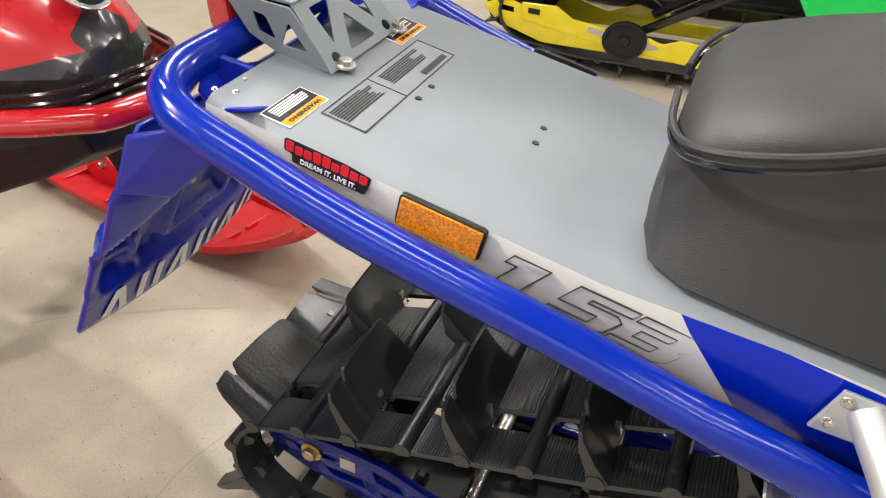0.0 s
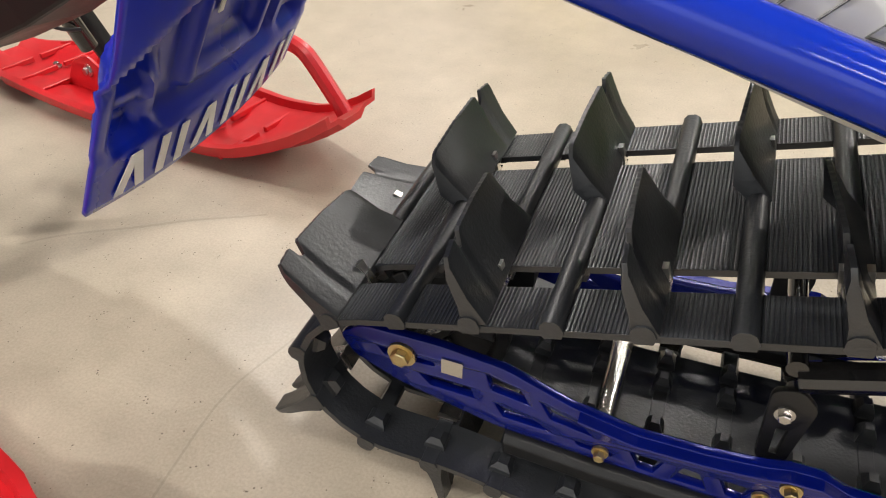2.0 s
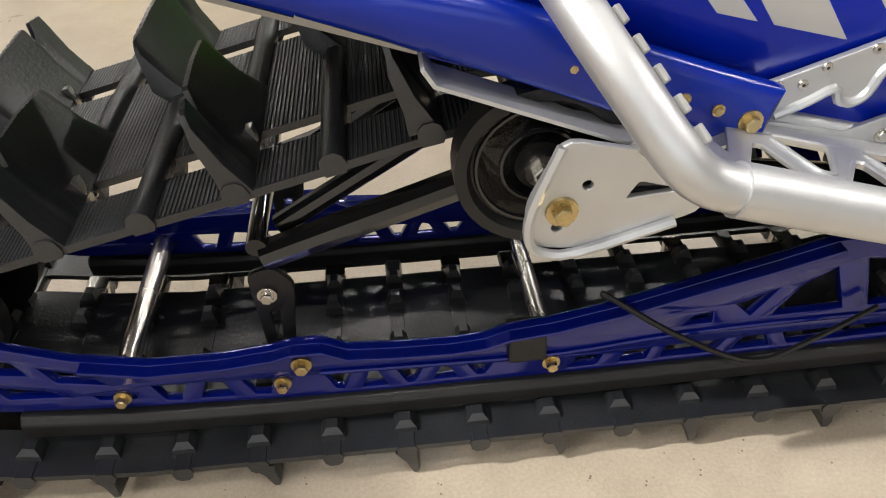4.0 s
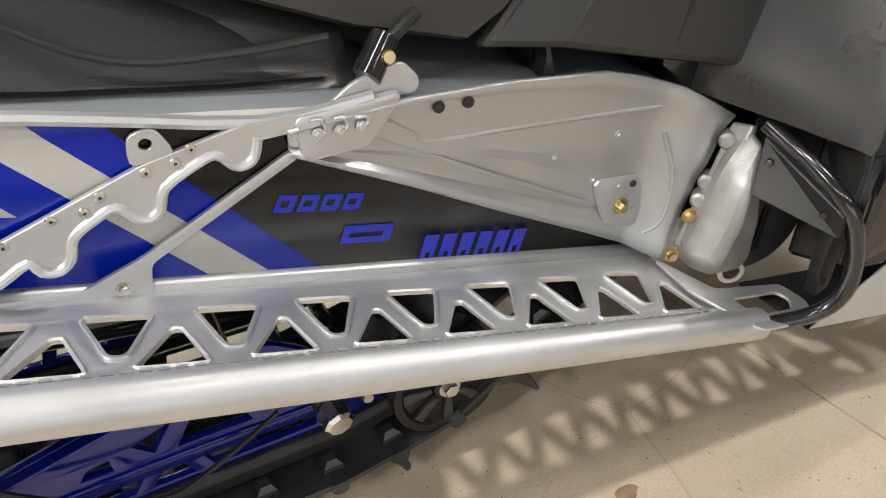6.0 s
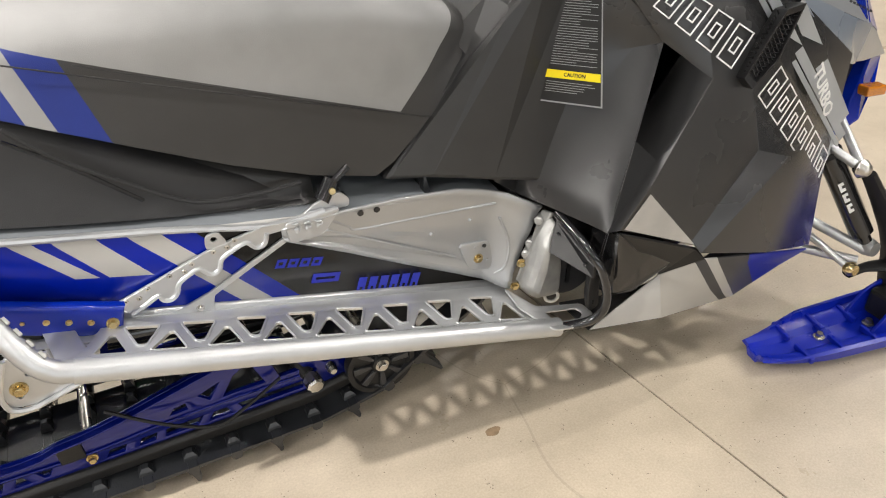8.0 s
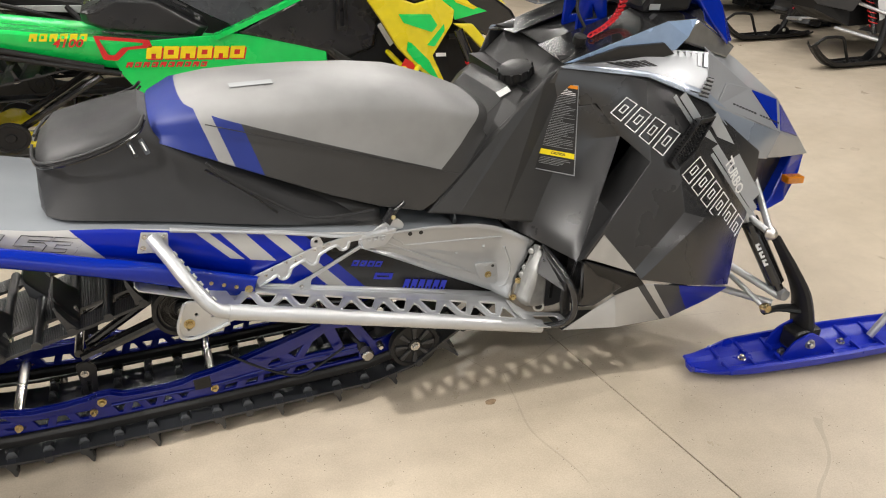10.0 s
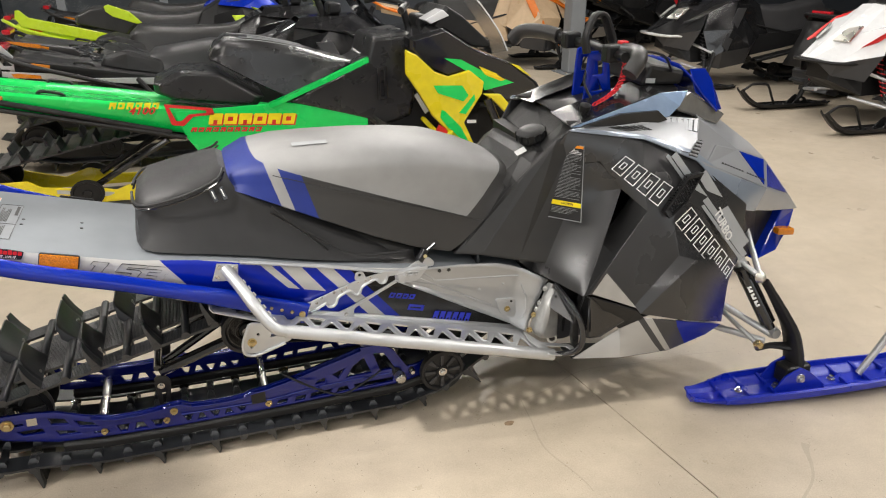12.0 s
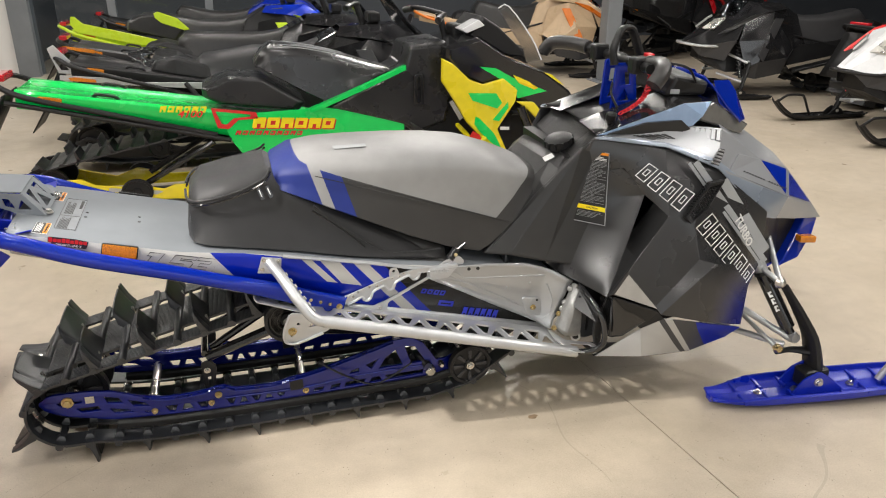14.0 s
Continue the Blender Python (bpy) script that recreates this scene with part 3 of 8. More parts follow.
tail = S("tail_lamp", moved(hull_rows([[(0.10, -0.06, 0.775), (0.10, 0.10, 0.775), (0.10, 0.10, 0.842), (0.10, -0.06, 0.842)], [(0.056, -0.052, 0.785), (0.056, 0.092, 0.785), (0.056, 0.092, 0.838), (0.056, -0.052, 0.838)]]), SHR), TAILRED, label="red tail lamp lens", bevel=0.006)

# stickers on the tunnel
def on_top(x, y, lift=0.0012):
    return frame_on((x, y, ztop(x) - 0.003 + lift), (0, 1, 0), (-1, 0, 0.27))


def sticker(name, m, w, h, material, label):
    return S(name, moved(flat([(-w / 2, -h / 2), (w / 2, -h / 2), (w / 2, h / 2), (-w / 2, h / 2)], (), 0.0008), m), material, label=label)


def bars(m, rows_, w, h, material, parent, top, left=None, seed=3):
    rnd = random.Random(seed)
    for i in range(rows_):
        yy = top - i * h * 2
        ww = w * rnd.uniform(0.72, 1.0)
        x0 = -w / 2
        S("print_bar", moved(flat([(x0, yy - h / 2), (x0 + ww, yy - h / 2), (x0 + ww, yy + h / 2), (x0, yy + h / 2)], (), 0.0006), m @ Matrix.Translation((0, 0, 0.0008))), material, parent)


m = on_top(0.320, -0.027) @ Matrix.Diagonal((0.93, 0.72, 1, 1))
lab = sticker("data_label", m, 0.245, 0.072, mat("label_silver", (0.235, 0.25, 0.265), 0.45, 0.3), "grey data label with fine print")
S("label_border", moved(flat([(-0.122, -0.0355), (0.122, -0.0355), (0.122, 0.0355), (-0.122, 0.0355)], [[(-0.1205, -0.034), (0.1205, -0.034), (0.1205, 0.034), (-0.1205, 0.034)]], 0.0006), m @ Matrix.Translation((0, 0, 0.0008))), BLACK_PRINT, lab)
S("label_rule", moved(flat([(-0.0206, -0.034), (-0.0194, -0.034), (-0.0194, 0.034), (-0.0206, 0.034)], (), 0.0006), m @ Matrix.Translation((0, 0, 0.0008))), BLACK_PRINT, lab)
bars(m @ Matrix.Translation((-0.072, 0, 0)), 8, 0.088, 0.0022, BLACK_PRINT, lab, 0.026, seed=1)
bars(m @ Matrix.Translation((0.045, 0, 0)), 7, 0.10, 0.0022, BLACK_PRINT, lab, 0.024, seed=2)
S("stamp_box", moved(flat([(0.045, -0.028), (0.11, -0.028), (0.11, -0.018), (0.045, -0.018)], (), 0.0006), m @ Matrix.Translation((0, 0, 0.0012))), BLACK_PRINT, lab)
for yy in (-0.148, 0.095):
    m = on_top(0.271, yy) @ Matrix.Diagonal((1.0, 0.56, 1, 1))
    w1 = sticker("warning_label", m, 0.072, 0.062, WHITE, "black and orange warning label with small print")
    S("label_black", moved(flat([(-0.034, -0.010), (0.034, -0.010), (0.034, 0.029), (-0.034, 0.029)], (), 0.0006), m @ Matrix.Translation((0, 0, 0.0007))), BLACK_PRINT, w1)
    S("label_orange", moved(flat([(-0.034, -0.029), (0.034, -0.029), (0.034, -0.011), (-0.034, -0.011)], (), 0.0006), m @ Matrix.Translation((0, 0, 0.0007))), AMBER_PAINT, w1)
    bars(m @ Matrix.Translation((0, 0, 0.0006)), 5, 0.056, 0.0026, WHITE, w1, 0.022, seed=int(yy * 100) + 50)
    S("label_word", moved(words("WARNING", 0.0115, 0.0004), m @ Matrix.Translation((0, -0.020, 0.0013)) @ pose(0, 0, 0, 0, 0, 180)), BLACK_PRINT, w1)

slope = Vector((1, 0, -0.27)).normalized()
upv = Vector((0.27, 0, 1)).normalized()


def on_side(x, z, y=None):
    return frame_on((x, -half_w(x) - 0.0022 if y is None else y, z), slope, upv)


# dealer sticker: red and white plain shapes on black
m = on_side(0.334, 0.718)
st = S("dealer_sticker", moved(flat(rounded([(-0.036, -0.0105), (0.043, -0.0105), (0.046, 0.001), (0.0475, 0.0105), (0.020, 0.0135), (-0.034, 0.0138), (-0.0465, 0.0135), (-0.046, -0.0010), (-0.037, -0.0015)], 0.003), (), 0.0008), m), BLACK_PRINT, label="small red and white sticker on black backing")
rnd = random.Random(5)
for k in range(9):
    x0 = -0.044 + k * 0.0099
    hh = 0.012 if k in (0, 3, 4, 6) else 0.0095
    S("red_mark", moved(flat(rounded([(x0, 0.0005), (x0 + 0.0085, 0.0005), (x0 + 0.0085, hh), (x0, hh)], 0.002), (), 0.0006), m @ Matrix.Translation((0, 0, 0.0008))), RED_PRINT, st)
S("slogan", moved(words("DREAM IT. LIVE IT.", 0.0075, 0.0004), m @ Matrix.Translation((0.003, -0.0055, 0.0012))), WHITE, st)

# reflector in a black frame
for s in (-1, 1):
    m = on_side(0.4505, 0.681, -0.2005)
    fr = S("reflector", side(moved(flat(rounded([(-0.043, -0.0165), (0.043, -0.0165), (0.043, 0.0165), (-0.043, 0.0165)], 0.004), (), 0.007, 0.001), m), s), BLACK, label="amber side reflector in a black frame")
    for k in (-1, 1):
        S("reflector_lens", side(moved(flat(rounded([(k * 0.0204 - 0.0203, -0.0150), (k * 0.0204 + 0.0203, -0.0150), (k * 0.0204 + 0.0203, 0.0150), (k * 0.0204 - 0.0203, 0.0150)], 0.001), (), 0.003, 0.0006), m @ Matrix.Translation((0, 0, 0.0045))), s), AMBER, fr)

# the number, outlined
DIGITS = {"1": [(0.25, 0), (0.68, 0), (0.68, 1), (0.05, 1), (0.05, 0.76), (0.25, 0.76)],
          "5": [(0, 0), (0.85, 0), (1, 0.14), (1, 0.56), (0.86, 0.68), (0.34, 0.68), (0.34, 0.79), (1, 0.79), (1, 1), (0, 1), (0, 0.46), (0.66, 0.46), (0.66, 0.22), (0, 0.22)],
          "3": [(0, 0), (0.86, 0), (1, 0.13), (1, 0.42), (0.9, 0.5), (1, 0.58), (1, 0.87), (0.86, 1), (0, 1), (0, 0.79), (0.66, 0.79), (0.66, 0.61), (0.22, 0.61), (0.22, 0.40), (0.66, 0.40), (0.66, 0.21), (0, 0.21)]}
number = S("number_decal", moved(flat([(0, 0), (0.002, 0), (0.001, 0.002)], (), 0.0006), on_side(0.498, 0.6315)), BLACK_PRINT, label="black outlined number 153")
for k, ch in enumerate("153"):
    m = on_side(0.489, 0.6305)
    pts = [m @ Vector(((0.061 * k - (0.006 if k == 0 else 0.0)) + 0.057 * u + 0.026 * v, 0.044 * v, 0.0012)) for u, v in DIGITS[ch]]
    S("digit", tube(pts + [pts[0], pts[1]], 0.0011, 5, soft=False), BLACK_PRINT, number)

# bracket plate where the side tube starts
for s in (-1, 1):
    o = [(0.786, 0.570), (0.849, 0.560), (0.855, 0.606), (0.803, 0.617)]
    pl = S("tube_plate", side(upright(o, (), 0.004, -0.211), s), SILVER, bevel=0.001)
    for x, z in ((0.808, 0.606), (0.846, 0.599), (0.800, 0.58)):
        S("rivet", side(bolt((x, -0.213, z), (0, -1, 0), 0.004, 0.002), s), STEEL, pl)

# running boards with their edge tubes
def bpt(x, y, lift=0.0):
    # the outer edge toes in and rises toward the rear
    u = min(1.0, max(0.0, (1.70 - x) / 0.755))
    w = max(0.0, (-y - 0.20) / 0.135)
    return (x, y + (y + 0.20) * (0.04 - 0.125 * u) if y < -0.20 else y, zboard(x) + lift + w * (0.018 * u - 0.005))


HOLES = []
for k in range(8):
    x0 = 1.015 + 0.0755 * k + 0.0006 * k * k
    sc = 1 + 0.006 * k
    HOLES.append(rounded([(x0 - 0.003, -0.243), (x0 + 0.046 * sc, -0.246), (x0 + 0.022 * sc, -0.300), (x0 + 0.010 * sc, -0.300)], 0.007))
    HOLES.append(rounded([(x0 + 0.054 * sc, -0.268), (x0 + 0.062 * sc, -0.268), (x0 + 0.0735 * sc, -0.317), (x0 + 0.023 * sc, -0.315)], 0.007))
for s in (-1, 1):
    out = [(0.905, -0.200), (1.660, -0.200), (1.664, -0.250), (1.668, -0.334), (0.93, -0.332)]
    h = HOLES + [rounded([(0.948, -0.228), (0.985, -0.236), (0.962, -0.296)], 0.006), rounded([(0.992, -0.262), (1.000, -0.262), (1.012, -0.314), (0.968, -0.312)], 0.006)]
    me = flat(out, h, 0.0045, 0.0012)
    for v in me.vertices:
        v.co = bpt(v.co.x, v.co.y, v.co.z)
    board = S("running_board", side(me, s), SILVER, label="aluminium running board with triangular cut-outs", smooth=True)
    # raised lips round the openings
    for hole in HOLES:
        ring = [bpt(x, y, 0.0022) for x, y in hole]
        S("opening_lip", side(tube(ring + [ring[0]], 0.0021, 5, soft=False), s), SILVER, board, smooth=True)
    # saw-tooth cleats along the tube
    n = 64
    v, f = [], []
    for i in range(n):
        x = 0.96 + 0.0113 * i
        a = [(x, -0.3235), (x + 0.0075, -0.3235), (x + 0.0075, -0.3265), (x, -0.3265)]
        k = len(v)
        v += [bpt(p, q, 0.001) for p, q in a] + [bpt(p + 0.001, q, 0.0085) for p, q in a]
        f += [(k, k + 1, k + 5, k + 4), (k + 1, k + 2, k + 6, k + 5), (k + 2, k + 3, k + 7, k + 6), (k + 3, k, k + 4, k + 7), (k + 4, k + 5, k + 6, k + 7)]
    tagged(S("cleat_strip", side(raw(v, f), s), SILVER, board), kind="stuff")
    flange = [[bpt(x, -0.214, -0.002) for x in (0.99, 1.3, 1.66)], [bpt(x, -0.2125, 0.010) for x in (0.99, 1.3, 1.66)], [bpt(x, -0.2085, 0.014) for x in (0.99, 1.3, 1.66)]]
    S("inner_flange", side(hull_rows(flange, closed=False), s), SILVER, board, solid=0.003, smooth=True)
    straight = [(1.70, -0.352, 0.2265), (1.30, -0.342, 0.349), (0.945, -0.334, 0.4575)]
    S("edge_tube", side(tube([straight[0], straight[2]], 0.0175, 20, soft=False), s), SILVER, label="satin aluminium edge tube", smooth=True)
    S("grip_tube", side(tube([(0.948, -0.334, 0.4565), (0.925, -0.333, 0.466), (0.907, -0.328, 0.484), (0.889, -0.311, 0.509), (0.872, -0.290, 0.533), (0.848, -0.250, 0.567), (0.822, -0.208, 0.598)], 0.0155, 18, 6), s), SILVER, label="bent aluminium side tube", smooth=True)
    for k in range(7):
        t = k / 6
        p = Vector((0.908, -0.328, 0.483)).lerp(Vector((0.850, -0.254, 0.564)), t)
        S("cleat", side(moved(box(-0.006, 0.006, -0.0025, 0.0025, -0.006, 0.004), frame_on(p + Vector((0.0105, 0.000, 0.010)), (-0.43, 0.56, 0.62), (0.6, 0.5, 0))), s), CAST, bevel=0.001)
    # sheet under the rear of the board and the wheel pivot plate
    S("heel_sheet", side(hull_rows([[(0.768, -0.25, 0.512), (0.775, -0.25, 0.500), (0.90, -0.25, 0.446), (0.97, -0.25, 0.43), (0.99, -0.25, 0.437)], [(0.768, -0.215, 0.512), (0.775, -0.215, 0.500), (0.90, -0.215, 0.446), (0.97, -0.215, 0.43), (0.99, -0.215, 0.437)]], closed=False), s), SILVER, solid=0.003)
    S("board_stay", side(hull_rows([[(0.90, -0.215, 0.437), (0.950, -0.215, 0.432), (0.962, -0.335, 0.438), (0.93, -0.335, 0.447)], [(0.90, -0.215, 0.441), (0.950, -0.215, 0.436), (0.962, -0.335, 0.442), (0.93, -0.335, 0.451)]]), s), CAST, bevel=0.002)
    o = rounded([(0.860, 0.456), (0.834, 0.402), (0.838, 0.368), (0.873, 0.362), (0.965, 0.385), (0.975, 0.43), (0.90, 0.445)], 0.012)
    hh = [circle(0.878, 0.418, 0.005), circle(0.857, 0.383, 0.005), rounded([(0.905, 0.402), (0.955, 0.405), (0.915, 0.418)], 0.004)]
    pv = S("pivot_plate", side(upright(o, hh, 0.006, -0.256, 0.001), s), SILVER, bevel=0.001, label="aluminium pivot plate with bolts")
    S("bolt", side(bolt((0.860, -0.259, 0.398), (0, -1, 0), 0.008, 0.008), s), GOLD, pv)
    rim = [(0.858, -0.260, 0.452), (0.838, -0.262, 0.404), (0.836, -0.262, 0.376), (0.846, -0.262, 0.363), (0.873, -0.262, 0.360), (0.945, -0.262, 0.380)]
    S("folded_rim", side(tube(rim, 0.0042, 6, 3), s), SILVER, pv, smooth=True)

# scalloped side bracket with rivets, and the thin brace below it
for s in (-1, 1):
    upper = [(1.012, 0.459), (1.16, 0.506), (1.237, 0.519), (1.285, 0.516)]
    lower = [(1.268, 0.503), (1.245, 0.503), (1.240, 0.488), (1.232, 0.483), (1.223, 0.485), (1.212, 0.497), (1.196, 0.493), (1.172, 0.481), (1.165, 0.465), (1.156, 0.459), (1.146, 0.463), (1.136, 0.475), (1.120, 0.470), (1.103, 0.460), (1.096, 0.443), (1.086, 0.436), (1.075, 0.439), (1.069, 0.449), (1.050, 0.440), (1.027, 0.431)]
    sb = S("side_bracket", side(upright(upper + lower, (), 0.006, -0.2145), s), SILVER, label="scalloped aluminium side bracket with rivets", bevel=0.0012)
    S("bead", side(tube([(x, -0.2175, z + 0.0035) for x, z in lower[1:]], 0.0040, 8, 3), s), SILVER, sb, smooth=True)
    S("bracket_lug", side(upright(rounded([(1.152, 0.506), (1.156, 0.530), (1.176, 0.532), (1.186, 0.508)], 0.008), [circle(1.167, 0.521, 0.0048)], 0.005, -0.2145), s), SILVER, sb)
    for x, z in ((1.025, 0.459), (1.044, 0.458), (1.059, 0.470), (1.093, 0.481), (1.115, 0.481), (1.128, 0.490), (1.162, 0.500), (1.183, 0.502), (1.196, 0.510)):
        S("rivet", side(disc_profile((x, -0.2175, z), (0, -1, 0), [(0, 0.0042), (0.0012, 0.0036), (0.0016, 0.0014)], 14), s), STEEL, sb, smooth=True)
        # black dot for the shade in the rivet's hollow centre
        S("rivet_bore", side(disc_profile((x, -0.2188, z), (0, -1, 0), [(0, 0.0014), (0.0006, 0.0012)], 10), s), BLACK_PRINT, sb)
    o = [(1.025, 0.428), (1.09, 0.4115), (1.143, 0.428), (1.268, 0.486), (1.273, 0.480), (1.146, 0.421), (1.140, 0.392), (1.122, 0.384), (1.10, 0.396), (1.028, 0.416)]
    bb = S("thin_brace", side(upright(rounded(o, 0.005, 2), (), 0.005, -0.2125, 0.001), s), SILVER, smooth=True)
    S("rivet", side(bolt((1.122, -0.215, 0.406), (0, -1, 0), 0.0042, 0.003), s), STEEL, bb)
    # upper edge moulding along the tunnel
    S("edge_strip", side(tube([(0.86, -0.209, ztop(0.86) - 0.006), (1.10, -0.209, ztop(1.10) - 0.004), (1.25, -0.211, 0.515), (1.34, -0.214, 0.516)], 0.0055, 8, 3), s), SILVER, smooth=True)

# front side plate with pressed beads, and the foot well behind it
PLATE = mat("pressed_aluminium", (0.46, 0.47, 0.48), 0.40, 0.75, 0.0, 0.05, 8, 0.05, 300)
for s in (-1, 1):
    top_l = [(1.268, 0.505), (1.369, 0.509), (1.461, 0.503), (1.569, 0.489), (1.615, 0.474), (1.668, 0.452), (1.733, 0.412)]
    low_l = [(1.268, 0.482), (1.369, 0.424), (1.461, 0.368), (1.569, 0.305), (1.605, 0.283), (1.634, 0.266), (1.662, 0.252)]
    n_col = 4
    cols = [(Vector(a).lerp(Vector(b), q / n_col), Vector(c).lerp(Vector(d), q / n_col)) for (a, b), (c, d) in zip(zip(top_l, top_l[1:]), zip(low_l, low_l[1:])) for q in range(n_col)] + [(Vector(top_l[-1]), Vector(low_l[-1]))]
    rows = []
    for k in range(13):
        v = k / 12
        row = []
        for i, (a, b) in enumerate(cols):
            p, u = a.lerp(b, v), i / (len(cols) - 1)
            y = -0.2085 - 0.007 * max(0, 1 - abs(v - 0.0) / 0.10) - 0.004 * (v < 0.40 + 0.25 * (1 - u)) - 0.005 * (v > 0.90)
            w = max(0, min(1, (u - 0.74) / 0.24))
            y -= 0.026 * w * w * (3 - 2 * w) * (0.55 + 0.45 * v)
            row.append((p.x, y, p.y))
        rows.append(row)
    fp = S("front_side_plate", side(hull_rows(rows, closed=False), s), PLATE, smooth=True, solid=0.004, label="pressed aluminium front side plate", angle=18)
    for a in ([(1.352, -0.2145, 0.492), (1.376, -0.2145, 0.473), (1.392, -0.2145, 0.463), (1.508, -0.2145, 0.450), (1.646, -0.2165, 0.434)], [(1.30, -0.2145, 0.482), (1.338, -0.2145, 0.479), (1.358, -0.2145, 0.467), (1.46, -0.2145, 0.406), (1.565, -0.2140, 0.344)], [(1.652, -0.222, 0.405), (1.668, -0.228, 0.350), (1.660, -0.230, 0.300), (1.640, -0.224, 0.285)]):
        S("bead", side(tube([(x, y + 0.0012, z) for x, y, z in a], 0.0026, 8, 4), s), PLATE, fp, smooth=True)
    S("boss", side(upright(rounded([(1.572, 0.367), (1.632, 0.358), (1.640, 0.292), (1.592, 0.309)], 0.012), (), 0.006, -0.2135, 0.002), s), PLATE, fp, smooth=True)
    S("bolt", side(bolt((1.609, -0.2170, 0.328), (0, -1, 0), 0.0062, 0.006), s), GOLD, fp)
    # holes are laid-on black discs, their inner shade put into the colour
    for x, y, z, r in ((1.397, -0.2165, 0.494, 0.0055), (1.425, -0.2165, 0.492, 0.0055), (1.622, -0.2170, 0.352, 0.004)):
        S("hole", side(disc_profile((x, y, z), (0, -1, 0), [(0, r), (0.002, r * 0.9)], 12), s), BLACK_PRINT, fp)
    for x, z in ((1.604, 0.353), (1.628, 0.318), (1.520, 0.410), (1.596, 0.415)):
        S("rivet", side(bolt((x, -0.2145, z), (0, -1, 0), 0.003, 0.003), s), PLATE, fp)
    hg = S("hinge_block", side(upright(rounded([(1.276, 0.512), (1.362, 0.514), (1.330, 0.478), (1.280, 0.478)], 0.006), (), 0.010, -0.2145, 0.003), s), SILVER, smooth=True)
    for k in range(3):
        x = 1.290 + 0.018 * k
        S("hinge_rib", side(tube([(x - 0.005, -0.2225, 0.512 - 0.003 * k), (x + 0.004, -0.2225, 0.511 - 0.003 * k), (x + 0.006, -0.2225, 0.500), (x - 0.002, -0.2225, 0.494)], 0.0018, 6, 3), s), SILVER, hg)
        S("rivet", side(bolt((x, -0.2215, 0.499 - 0.001 * k), (0, -1, 0), 0.0034, 0.003), s), SILVER, hg)
    # seat latch
    lt = S("seat_latch", side(rod((1.340, -0.204, 0.528), (1.364, -0.190, 0.552), 0.0125, 14), s), BLACK_GLOSS, smooth=True, label="black seat latch with a yellow button")
    S("latch_rod", side(rod((1.358, -0.196, 0.546), (1.394, -0.186, 0.566), 0.006, 10), s), BLACK_GLOSS, lt, smooth=True)
    S("latch_button", side(disc_profile((1.358, -0.209, 0.543), (0, -1, 0.3), [(0, 0.006), (0.003, 0.005)], 14), s), GOLD, lt)
    S("latch_lug", side(upright(rounded([(1.304, 0.512), (1.328, 0.527), (1.370, 0.536), (1.384, 0.520), (1.382, 0.508)], 0.006), (), 0.005, -0.205, 0.001), s), SILVER)
    # printed plain marks on the black part of the tunnel side
    m = on_side(1.287, 0.430, -0.2092)
    for k in range(4):
        x0 = -0.04 + k * 0.02
        S("blue_mark", side(moved(flat([(x0, -0.008), (x0 + 0.016, -0.008), (x0 + 0.020, 0.008), (x0 + 0.004, 0.008)], [[(x0 + 0.005, -0.003), (x0 + 0.012, -0.003), (x0 + 0.014, 0.003), (x0 + 0.007, 0.003)]], 0.0006), m), s), BLUE_PRINT, tunnel)
    m = on_side(1.325, 0.385, -0.2092)
    S("blue_mark", side(moved(flat([(-0.024, -0.009), (0.024, -0.009), (0.026, 0.009), (-0.022, 0.009)], [[(-0.017, -0.003), (0.016, -0.003), (0.017, 0.002), (-0.016, 0.002)]], 0.0006), m), s), BLUE_PRINT, tunnel)
    m = on_side(1.434, 0.331, -0.2092) @ Matrix.Diagonal((1.0, 1.15, 1, 1))
    for k in range(6):
        x0 = -0.06 + k * 0.0205
        S("blue_mark", side(moved(flat([(x0, -0.015), (x0 + 0.015, -0.015), (x0 + 0.018, 0.015), (x0 + 0.003, 0.015)], [[(x0 + 0.005, -0.015), (x0 + 0.010, -0.015), (x0 + 0.0115, -0.002), (x0 + 0.0065, -0.002)]], 0.0006), m), s), BLUE_PRINT, tunnel)


# ---- seat, bag, bodywork ----
def shell(secs, n=9, power=3.0):
    """Rows across the sled: x, top z, bottom z, half width at the top, half width at the bottom; soft shoulders."""
    rows_ = []
    for x, zt, zb, wt, wb in secs:
        half = [(0.0, zt)]
        for k in range(1, n + 1):
            a = math.pi / 2 * k / n
            y = wt * math.sin(a) ** (2 / power)
            z = zt - min(0.075, (zt - zb) * 0.6) * (1 - math.cos(a) ** (2 / power))
            half.append((y, z))
        half.append((wt + (wb - wt) * 0.5, (half[-1][1] + zb) / 2))
        half.append((wb, zb + 0.006))
        half.append((wb - 0.012, zb))
        rows_.append([(x, -y, z) for y, z in reversed(half)] + [(x, y, z) for y, z in half[1:]])
    return hull_rows(rows_)


SEAT_GREY = (0.26, 0.258, 0.255)
SEAT_BLUE = (0.004, 0.018, 0.17)
SEATMAT = mat("seat_cover", (0.030, 0.029, 0.028), 0.46, 0.0, 0.0, 0.08, 14, 0.25, 900, spec=0.5, layers=[
    (SEAT_GREY, [(0.39, 1.0, 1.2145), (-1.0, 1.05, -0.832)]),
    (SEAT_BLUE, [(-1.02, -1.0, -1.805), (-3.55, -1.0, -4.512)]),
    (SEAT_BLUE, [(-3.55, -1.0, -4.512), (-0.39, -1.0, -1.2145)]),
    (SEAT_GREY, [(-3.55, -1.0, -4.332), (3.55, 1.0, 4.229), (-0.39, -1.0, -1.2145)]),
])
